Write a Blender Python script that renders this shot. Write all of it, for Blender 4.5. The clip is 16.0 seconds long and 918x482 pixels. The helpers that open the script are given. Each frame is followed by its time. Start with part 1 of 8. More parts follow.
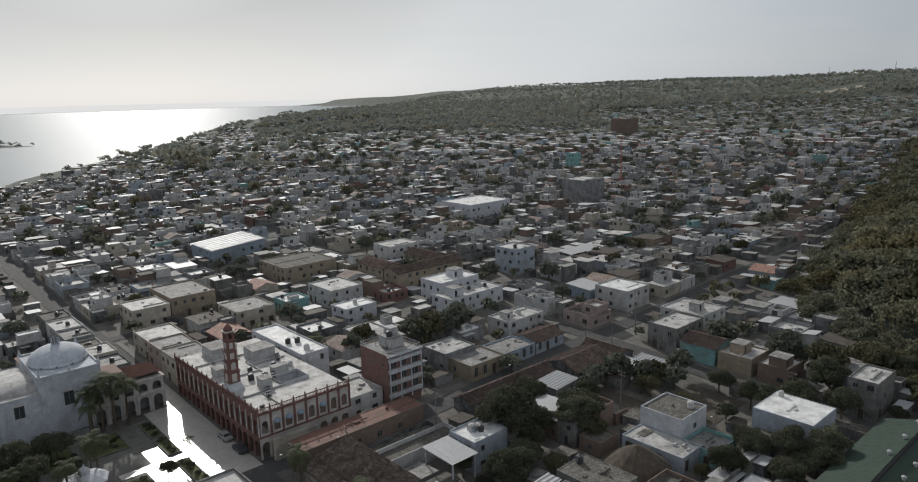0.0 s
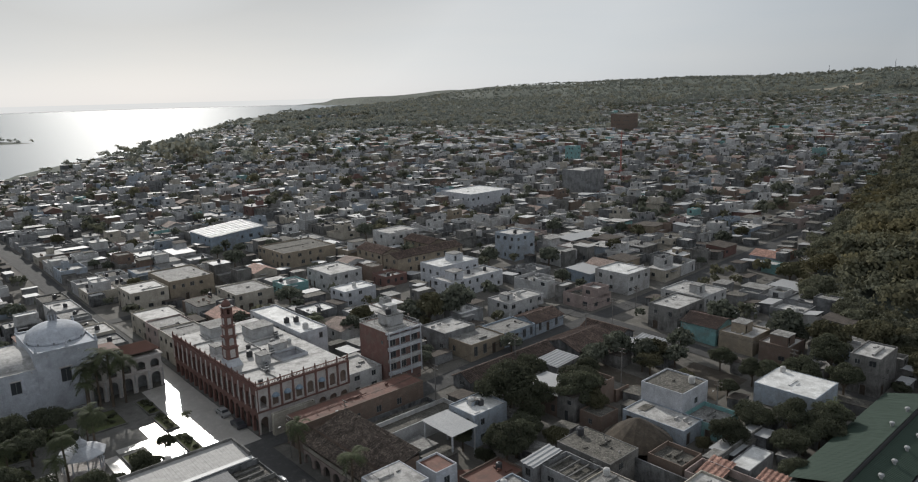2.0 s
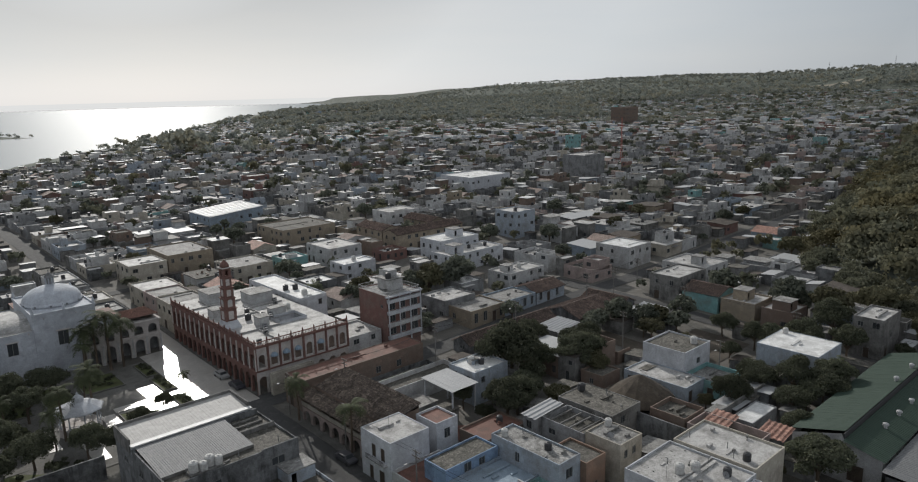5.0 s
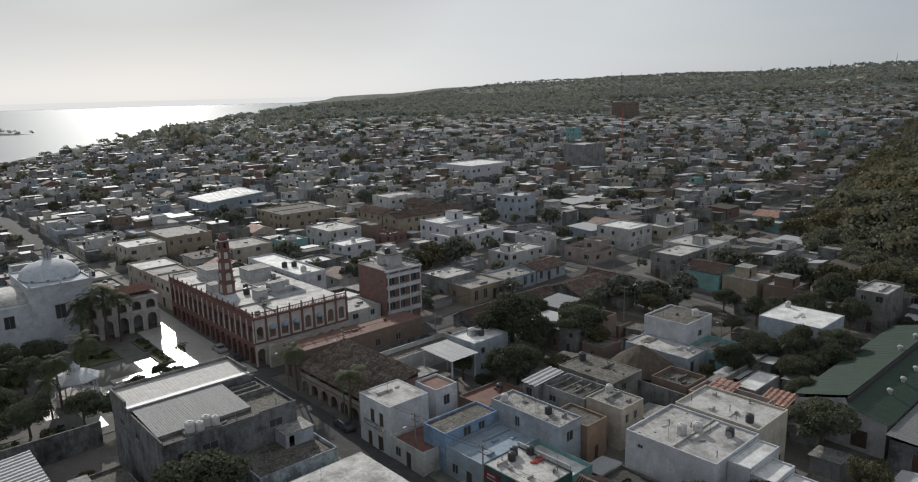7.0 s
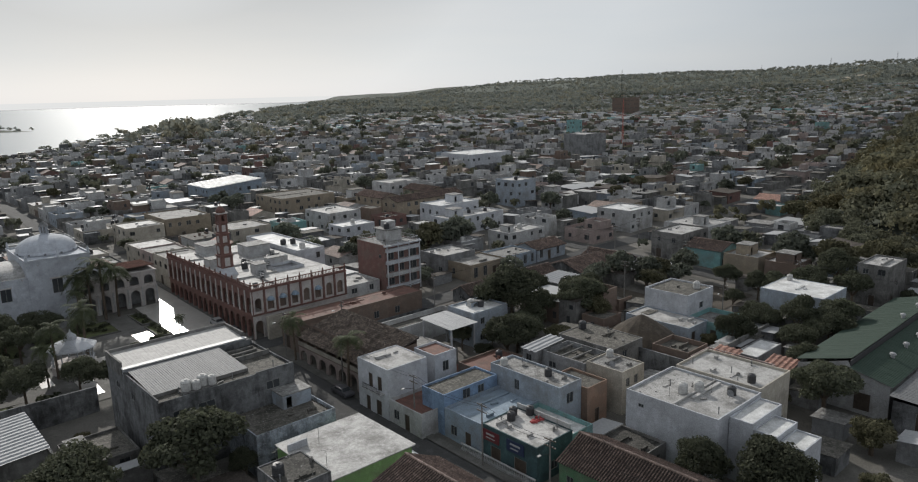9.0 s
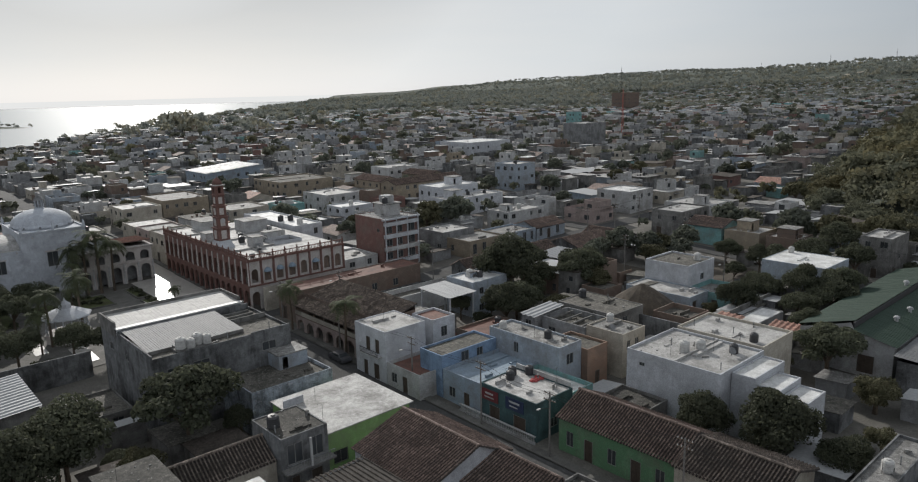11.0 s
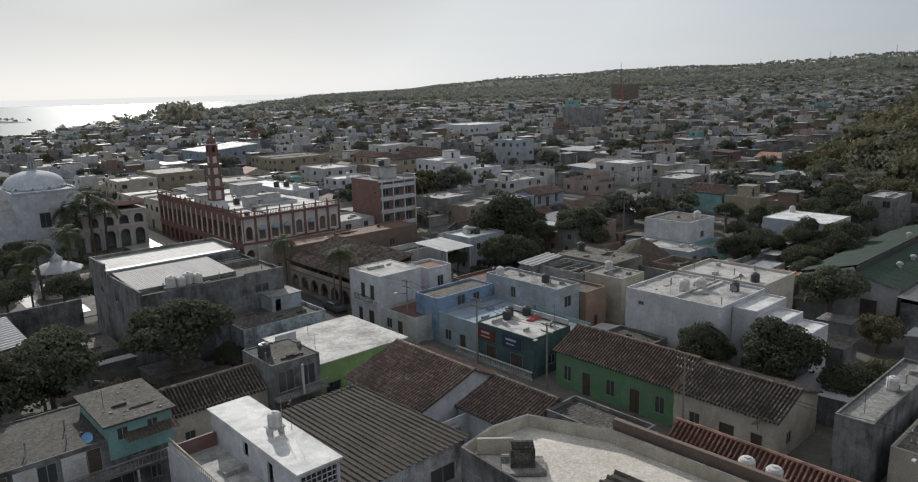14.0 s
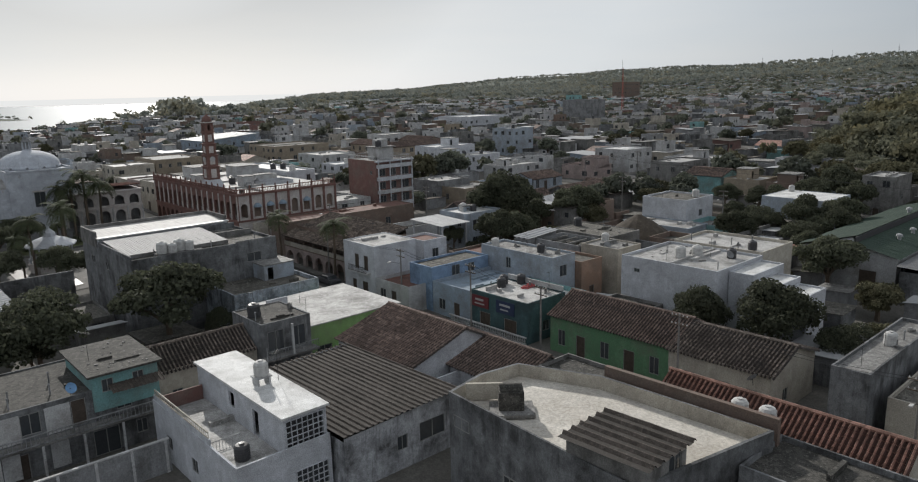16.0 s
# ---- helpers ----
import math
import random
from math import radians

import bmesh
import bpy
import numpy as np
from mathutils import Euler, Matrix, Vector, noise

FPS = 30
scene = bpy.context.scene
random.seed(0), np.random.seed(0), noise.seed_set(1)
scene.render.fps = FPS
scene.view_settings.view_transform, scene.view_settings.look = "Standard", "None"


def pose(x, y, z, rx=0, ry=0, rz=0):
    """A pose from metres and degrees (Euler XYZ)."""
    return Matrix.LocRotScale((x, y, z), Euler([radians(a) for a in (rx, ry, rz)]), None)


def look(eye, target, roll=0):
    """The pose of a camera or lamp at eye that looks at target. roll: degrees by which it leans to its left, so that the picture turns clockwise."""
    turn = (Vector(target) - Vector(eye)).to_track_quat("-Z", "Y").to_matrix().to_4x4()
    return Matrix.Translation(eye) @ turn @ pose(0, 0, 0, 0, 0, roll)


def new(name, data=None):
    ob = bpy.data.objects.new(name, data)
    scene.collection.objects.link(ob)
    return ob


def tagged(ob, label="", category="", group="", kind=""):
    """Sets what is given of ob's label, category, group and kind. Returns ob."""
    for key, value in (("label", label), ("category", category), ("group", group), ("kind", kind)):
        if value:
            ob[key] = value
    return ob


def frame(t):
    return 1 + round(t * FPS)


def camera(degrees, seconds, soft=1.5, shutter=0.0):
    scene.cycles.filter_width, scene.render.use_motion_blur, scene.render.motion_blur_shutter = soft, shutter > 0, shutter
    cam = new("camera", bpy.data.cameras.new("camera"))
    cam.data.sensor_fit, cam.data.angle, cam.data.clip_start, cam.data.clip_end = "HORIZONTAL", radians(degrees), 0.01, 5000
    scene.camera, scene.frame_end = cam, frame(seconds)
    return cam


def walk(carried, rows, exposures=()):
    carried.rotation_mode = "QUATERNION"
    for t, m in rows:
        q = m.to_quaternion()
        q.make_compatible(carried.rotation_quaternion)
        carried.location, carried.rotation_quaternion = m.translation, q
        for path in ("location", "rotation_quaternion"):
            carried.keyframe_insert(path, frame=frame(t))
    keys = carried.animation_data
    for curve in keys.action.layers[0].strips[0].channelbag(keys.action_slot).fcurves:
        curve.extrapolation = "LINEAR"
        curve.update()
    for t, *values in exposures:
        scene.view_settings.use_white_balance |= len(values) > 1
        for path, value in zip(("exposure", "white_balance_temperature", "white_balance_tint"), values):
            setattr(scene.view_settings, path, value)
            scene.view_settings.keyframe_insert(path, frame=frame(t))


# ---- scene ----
cam = camera(65.67, 16.0, 1.15)
PATH = [
    (0, (0.00, 0.00, 70.50), (0.00, 97.84, 49.81), -1.40),
    (0.5, (-0.02, -0.03, 69.27), (0.01, 97.80, 48.53), -1.40),
    (1, (-0.10, -0.12, 67.98), (-0.06, 97.72, 47.28), -1.40),
    (1.5, (-0.16, -0.14, 66.62), (-0.09, 97.70, 45.95), -1.41),
    (2, (-0.12, -0.17, 65.30), (-0.07, 97.67, 44.62), -1.40),
    (2.5, (-0.21, -0.35, 63.94), (-0.15, 97.49, 43.26), -1.40),
    (3, (-0.25, -0.49, 62.61), (-0.19, 97.35, 41.94), -1.40),
    (3.5, (-0.40, -0.59, 61.30), (-0.30, 97.24, 40.60), -1.39),
    (4, (-0.41, -0.71, 60.00), (-0.31, 97.13, 39.32), -1.40),
    (6.5, (-0.32, -0.74, 53.19), (-0.33, 97.10, 32.52), -1.37),
    (7, (-0.35, -0.80, 51.82), (-0.38, 97.03, 31.13), -1.38),
    (7.5, (-0.35, -0.82, 50.46), (-0.38, 97.02, 29.80), -1.38),
    (8, (-0.30, -0.94, 49.06), (-0.36, 96.90, 28.41), -1.39),
    (8.5, (-0.27, -1.04, 47.68), (-0.37, 96.81, 27.04), -1.40),
    (9, (-0.28, -1.04, 46.25), (-0.37, 96.81, 25.62), -1.39),
    (11.5, (-0.26, -0.91, 39.33), (-0.28, 96.93, 18.67), -1.40),
    (12, (-0.26, -0.99, 38.02), (-0.28, 96.85, 17.34), -1.40),
    (12.5, (-0.25, -0.97, 36.68), (-0.28, 96.86, 15.94), -1.40),
    (13, (-0.25, -1.08, 35.36), (-0.32, 96.75, 14.63), -1.41),
    (13.5, (-0.25, -1.05, 34.08), (-0.30, 96.78, 13.32), -1.42),
    (14, (0.05, -0.92, 32.82), (0.05, 96.89, 12.04), -1.45),
    (14.5, (0.54, -0.85, 31.76), (0.47, 96.97, 11.02), -1.40),
    (15, (0.73, -0.92, 30.66), (0.57, 96.92, 9.98), -1.39),
    (15.5, (0.78, -0.92, 29.52), (0.62, 96.93, 8.88), -1.40),
    (16, (0.87, -0.90, 28.50), (0.67, 96.94, 7.85), -1.40),
]
walk(cam, [(t, look(eye, target, roll)) for t, eye, target, roll in PATH],
     ((0, 0.10), (7, 0.12), (11, 0.21), (13, 0.24), (16, 0.24)))

# ---- world, sun, exposure ----
SUN_AZ, SUN_EL = radians(23.5), radians(26.5)      # to the left of +y, above the horizon
world = bpy.data.worlds.new("sky")
scene.world = world
world.use_nodes = True
wn = world.node_tree
sky = wn.nodes.new("ShaderNodeTexSky")
sky.sky_type, sky.sun_disc = "NISHITA", False
sky.sun_elevation, sky.sun_rotation = SUN_EL, -SUN_AZ
sky.altitude, sky.air_density, sky.dust_density, sky.ozone_density = 20.0, 1.0, 0.9, 1.0
grey_sky = wn.nodes.new("ShaderNodeHueSaturation")   # hazy, nearly colourless sky
grey_sky.inputs["Saturation"].default_value = 0.30
wn.links.new(sky.outputs[0], grey_sky.inputs["Color"])
veil = wn.nodes.new("ShaderNodeMix")                 # thin high cloud over the clear sky
veil.data_type = "RGBA"
veil.inputs[0].default_value = 0.80
wisps = wn.nodes.new("ShaderNodeTexNoise")            # faint streaks of thin cloud
wisps.inputs["Scale"].default_value, wisps.inputs["Detail"].default_value = 2.2, 5.0
flatten = wn.nodes.new("ShaderNodeMapping")
flatten.inputs["Scale"].default_value = (1.0, 1.0, 7.0)
wn.links.new(wn.nodes.new("ShaderNodeTexCoord").outputs["Generated"], flatten.inputs[0])
wn.links.new(flatten.outputs[0], wisps.inputs["Vector"])
cloud = wn.nodes.new("ShaderNodeValToRGB")
cloud.color_ramp.elements[0].position, cloud.color_ramp.elements[0].color = 0.40, (7.05, 7.50, 8.0, 1)
cloud.color_ramp.elements[1].position, cloud.color_ramp.elements[1].color = 0.72, (7.75, 7.95, 8.2, 1)
wn.links.new(wisps.outputs["Fac"], cloud.inputs[0])
sun_way = Vector((-math.sin(SUN_AZ) * math.cos(SUN_EL), math.cos(SUN_AZ) * math.cos(SUN_EL), math.sin(SUN_EL)))
toward = wn.nodes.new("ShaderNodeVectorMath")         # the haze glows round the sun and dims away from it
toward.operation = "DOT_PRODUCT"
toward.inputs[1].default_value = sun_way
wn.links.new(wn.nodes.new("ShaderNodeTexCoord").outputs["Generated"], toward.inputs[0])
aureole = wn.nodes.new("ShaderNodeValToRGB")
for pos, rgb in ((0.30, (0.90, 0.915, 0.94)), (0.54, (0.61, 0.64, 0.67)), (0.76, (0.88, 0.895, 0.905)), (0.86, (0.86, 0.862, 0.86)), (0.93, (0.56, 0.56, 0.555)), (1.0, (1.1, 1.08, 1.04))):
    stop = aureole.color_ramp.elements.new(pos)
    stop.color = (*rgb, 1)
for _ in range(2):
    aureole.color_ramp.elements.remove(aureole.color_ramp.elements[0 if _ == 0 else -1])
wn.links.new(toward.outputs["Value"], aureole.inputs[0])
glow = wn.nodes.new("ShaderNodeMix")
glow.data_type, glow.blend_type = "RGBA", "MULTIPLY"
glow.inputs[0].default_value = 1.0
wn.links.new(cloud.outputs[0], glow.inputs[6])
wn.links.new(aureole.outputs[0], glow.inputs[7])
wn.links.new(glow.outputs[2], veil.inputs[7])
wn.links.new(grey_sky.outputs[0], veil.inputs[6])
wn.links.new(veil.outputs[2], wn.nodes["Background"].inputs[0])
wn.nodes["Background"].inputs[1].default_value = 0.082
sun_data = bpy.data.lights.new("sun", "SUN")
sun_data.energy, sun_data.angle, sun_data.color = 3.3, radians(0.7), (1.0, 0.965, 0.91)
sun = new("sun", sun_data)
sun.matrix_world = look(tuple(sun_way * 400), (0, 0, 0))
scene.view_settings.exposure = 0.10

# ---- the town's two directions ----
ANG = 42.0
E1 = Vector((math.cos(radians(ANG)), math.sin(radians(ANG)), 0))
E2 = Vector((-E1.y, E1.x, 0))


def uv(x, y):
    return x * E1.x + y * E1.y, x * E2.x + y * E2.y


def xy(u, v):
    return u * E1.x + v * E2.x, u * E1.y + v * E2.y


def ramp(v, stops):
    if v <= stops[0][0]:
        return stops[0][1]
    for (a, p), (b, q) in zip(stops, stops[1:]):
        if v <= b:
            k = (v - a) / (b - a)
            k = k * k * (3 - 2 * k)
            return p + (q - p) * k
    return stops[-1][1]


SHORE = ((-400, -330), (300, -335), (590, -383), (720, -399), (870, -409), (1000, -432), (1160, -455), (1245, -452), (1345, -492), (1490, -508), (1730, -555), (1910, -595), (2150, -608), (2335, -600), (2400, -542), (2578, -456), (3070, -394), (3570, -342), (3900, -380), (4150, -470), (4400, -800), (4900, -1080), (5200, -1140))
WOODS_EDGE = ((100, 110.0), (150, 99.0), (205, 104.0), (300, 172.0), (440, 272.0), (700, 450.0), (1000, 660.0), (3000, 2400.0))


def shore(y):
    wob = 7 * noise.noise(Vector((y * 0.012, 3.1, 0))) + 5 * noise.noise(Vector((y * 0.05, 7.7, 0)))
    return ramp(y, SHORE) + wob


def woods_edge(y):
    for (a, p), (c, q) in zip(WOODS_EDGE, WOODS_EDGE[1:]):
        if y <= c:
            return p + (q - p) * max(0.0, y - a) / (c - a)
    return WOODS_EDGE[-1][1]


def ground_z(x, y):
    """Height of the land: a low rise under the town, wooded hills beyond it and beside it."""
    z = ramp(y, ((75, 0.0), (125, 1.6), (190, 4.0), (270, 7.0), (400, 9.5), (700, 11.0), (1200, 13.0)))
    z *= ramp(x + 0.12 * y, ((-500, 0.2), (-200, 0.8), (60, 1.0)))
    if y > 700:                                      # ridge that draws nearer to the right
        s = x / y
        crest = ramp(s, ((0.0, 3800), (0.1, 3500), (0.23, 2650), (0.47, 2100), (0.62, 1800)))
        low = ramp(s, ((-0.25, 0.1), (-0.1, 0.42), (0.0, 0.8), (0.06, 1.0)))
        z += low * ramp(y / crest, ((0.33, 0.0), (0.65, 20.0), (0.85, 48.0), (1.0, 70.0), (1.5, 66.0)))
        z += 8.0 * ramp(y, ((700, 0.0), (1300, 1.0), (1700, 1.0), (2300, 0.0))) * ramp(s, ((-0.33, 0.1), (-0.2, 0.8), (-0.05, 1.0), (0.12, 0.7), (0.3, 0.0)))
        z += low * ramp(y, ((900, 0.0), (1600, 1.0))) * 2.6 * noise.noise(Vector((x * 0.022, y * 0.016, 4.0)))
        z += low * ramp(y, ((900, 0.0), (1600, 1.0))) * 9 * noise.noise(Vector((x * 0.0032, y * 0.0024, 1.0)))
    z += ramp(x - woods_edge(y), ((0, 0.0), (40, 8.0), (100, 20.0), (260, 38.0), (600, 50.0))) * ramp(y, ((60, 0.3), (160, 1.0), (800, 0.9), (1500, 0.3)))
    d = min(x - shore(y), 60 * (math.hypot((x + 405) / 76, (y - 1290) / 32) - 1.0))   # open shore, and a narrow inlet behind it
    if d > 0:
        return min(z, ramp(d, ((0, 0.0), (60, 2.5), (160, 9.0), (300, 40.0), (500, 200.0))))
    z = max(-4.0, d * 0.08)
    for cx, cy, rx, ry in ((-800, 1150, 135, 36), (-625, 2720, 44, 60), (-760, 4300, 40, 60)):   # low islands
        z = max(z, 3.5 - 5.5 * (((x - cx) / rx) ** 2 + ((y - cy) / ry) ** 2))
    return z


# ---- mesh building ----
class Build:
    """Collects boxes, prisms and sheets into one mesh; each face carries a material slot."""

    def __init__(self):
        self.v, self.f, self.m = [], [], []

    def face(self, pts, m=0):
        n = len(self.v)
        self.v += [tuple(p) for p in pts]
        self.f.append(tuple(range(n, n + len(pts))))
        self.m.append(m)

    def box(self, x0, y0, z0, x1, y1, z1, m=0):
        n = len(self.v)
        self.v += [(x0, y0, z0), (x1, y0, z0), (x1, y1, z0), (x0, y1, z0), (x0, y0, z1), (x1, y0, z1), (x1, y1, z1), (x0, y1, z1)]
        for q in ((0, 3, 2, 1), (4, 5, 6, 7), (0, 1, 5, 4), (1, 2, 6, 5), (2, 3, 7, 6), (3, 0, 4, 7)):
            self.f.append(tuple(n + i for i in q))
            self.m.append(m)
        return self

    def ring(self, profile, n=12, cx=0.0, cy=0.0, m=0, turn=0.0, cap=True):
        """A turned shape from (radius, height) pairs."""
        s = len(self.v)
        for r, z in profile:
            for k in range(n):
                a = 2 * math.pi * k / n + turn
                self.v.append((cx + r * math.cos(a), cy + r * math.sin(a), z))
        for i in range(len(profile) - 1):
            for k in range(n):
                a, b = s + i * n + k, s + i * n + (k + 1) % n
                self.f.append((a, b, b + n, a + n))
                self.m.append(m)
        if cap:
            self.f.append(tuple(s + (len(profile) - 1) * n + k for k in range(n)))
            self.f.append(tuple(s + k for k in reversed(range(n))))
            self.m += [m, m]
        return self

    def tube(self, p0, p1, r0, r1, n=6, m=0):
        a, b = Vector(p0), Vector(p1)
        w = (b - a).normalized()
        p = w.orthogonal().normalized()
        q = w.cross(p)
        s = len(self.v)
        for c, r in ((a, r0), (b, r1)):
            for k in range(n):
                t = 2 * math.pi * k / n
                self.v.append(tuple(c + r * (math.cos(t) * p + math.sin(t) * q)))
        for k in range(n):
            i, j = s + k, s + (k + 1) % n
            self.f.append((i, j, j + n, i + n))
            self.m.append(m)
        self.f.append(tuple(s + n + k for k in range(n)))
        self.m.append(m)
        return self

    def wall(self, p0, p1, z0, z1, holes=(), depth=0.16, m=0):
        """An upright wall from p0 to p1 (outside on its right hand) with openings (x, z, w, h) cut through to a reveal."""
        (ax, ay), (bx, by) = p0, p1
        length = math.hypot(bx - ax, by - ay)
        dx, dy = (bx - ax) / length, (by - ay) / length
        nx, ny = -dy, dx

        def at(s, z, d=0.0):
            return (ax + dx * s + nx * d, ay + dy * s + ny * d, z)

        hs = [(x, z, x + w, z + h) for x, z, w, h in holes if x > 0.05 and x + w < length - 0.05 and z + h < z1 - 0.05]
        xs = sorted({0.0, length, *(h[0] for h in hs), *(h[2] for h in hs)})
        zs = sorted({z0, z1, *(h[1] for h in hs), *(h[3] for h in hs)})
        for a, b in zip(xs, xs[1:]):
            for c, e in zip(zs, zs[1:]):
                mx, mz = (a + b) / 2, (c + e) / 2
                if not any(h[0] < mx < h[2] and h[1] < mz < h[3] for h in hs):
                    self.face((at(a, c), at(b, c), at(b, e), at(a, e)), m)
        for a, c, b, e in hs:
            self.face((at(a, c), at(a, c, depth), at(b, c, depth), at(b, c)), m)
            self.face((at(a, e), at(b, e), at(b, e, depth), at(a, e, depth)), m)
            self.face((at(a, c), at(a, e), at(a, e, depth), at(a, c, depth)), m)
            self.face((at(b, c), at(b, c, depth), at(b, e, depth), at(b, e)), m)

    def mesh(self, name, mats=(), smooth=False):
        me = bpy.data.meshes.new(name)
        me.from_pydata(self.v, [], self.f)
        for mat in mats:
            me.materials.append(mat)
        if any(self.m):
            me.polygons.foreach_set("material_index", self.m)
        if smooth:
            me.polygons.foreach_set("use_smooth", [True] * len(self.f))
        me.update()
        return me


def soup(name, quads, mat, tone=None):
    """One mesh of loose quads from an array (n, 4, 3)."""
    n = len(quads)
    me = bpy.data.meshes.new(name)
    me.vertices.add(4 * n)
    me.vertices.foreach_set("co", np.ascontiguousarray(quads, dtype=np.float32).ravel())
    me.loops.add(4 * n)
    me.loops.foreach_set("vertex_index", np.arange(4 * n, dtype=np.int32))
    me.polygons.add(n)
    me.polygons.foreach_set("loop_start", np.arange(0, 4 * n, 4, dtype=np.int32))
    me.materials.append(mat)
    me.update(calc_edges=True)
    return me


def part(name, bm, mats, parent, label="", smooth=False, m=None):
    """Links a build (or a ready mesh) as one mesh object under a thing or a part."""
    mats = mats if isinstance(mats, (list, tuple)) else (mats,)
    me = bm.mesh(name, mats, smooth) if isinstance(bm, Build) else bm
    ob = new(name, me)
    ob.parent = parent
    if m is not None:
        ob.matrix_basis = m
    if label:
        ob["label"] = label
    return ob


def thing(name, label, category, m, group="", kind=""):
    ob = new(name)
    ob.matrix_basis = m
    return tagged(ob, label, category, group, kind)


# ---- materials ----
def node_mat(name):
    mat = bpy.data.materials.new(name)
    mat.use_nodes = True
    nt = mat.node_tree
    return mat, nt, nt.nodes["Principled BSDF"]


def tex(nt, kind, scale, detail=4.0, rough=0.6, stretch=None, coords="Object", offset=True):
    """A noise-like texture in the object's own metres, moved by a random step from object to object."""
    tc = nt.nodes.new("ShaderNodeTexCoord")
    src = tc.outputs[coords]
    if offset:
        oi = nt.nodes.new("ShaderNodeObjectInfo")
        mu = nt.nodes.new("ShaderNodeMath")
        mu.operation = "MULTIPLY"
        mu.inputs[1].default_value = 57.0
        nt.links.new(oi.outputs["Random"], mu.inputs[0])
        ad = nt.nodes.new("ShaderNodeVectorMath")
        nt.links.new(src, ad.inputs[0])
        nt.links.new(mu.outputs[0], ad.inputs[1])
        src = ad.outputs[0]
    if stretch:
        mp = nt.nodes.new("ShaderNodeMapping")
        mp.inputs["Scale"].default_value = stretch
        nt.links.new(src, mp.inputs[0])
        src = mp.outputs[0]
    t = nt.nodes.new(kind)
    nt.links.new(src, t.inputs["Vector"])
    t.inputs["Scale"].default_value = scale
    if kind == "ShaderNodeTexNoise":
        t.inputs["Detail"].default_value, t.inputs["Roughness"].default_value = detail, rough
    return t


def stops(nt, src, *pairs):
    r = nt.nodes.new("ShaderNodeValToRGB")
    while len(r.color_ramp.elements) < len(pairs):
        r.color_ramp.elements.new(0.5)
    for e, (p, c) in zip(r.color_ramp.elements, pairs):
        e.position = p
        e.color = (*c, 1) if isinstance(c, (tuple, list)) else (c, c, c, 1)
    nt.links.new(src, r.inputs[0])
    return r.outputs[0]


def mix(nt, fac, a, b, mode="MIX"):
    n = nt.nodes.new("ShaderNodeMix")
    n.data_type, n.blend_type = "RGBA", mode
    for sock, val in ((n.inputs[0], fac), (n.inputs[6], a), (n.inputs[7], b)):
        if isinstance(val, bpy.types.NodeSocket):
            nt.links.new(val, sock)
        else:
            sock.default_value = (*val, 1) if isinstance(val, tuple) else val
    return n.outputs[2]


def bump(nt, bsdf, src, strength=0.3, distance=0.02):
    b = nt.nodes.new("ShaderNodeBump")
    b.inputs["Strength"].default_value, b.inputs["Distance"].default_value = strength, distance
    nt.links.new(src, b.inputs["Height"])
    nt.links.new(b.outputs[0], bsdf.inputs["Normal"])


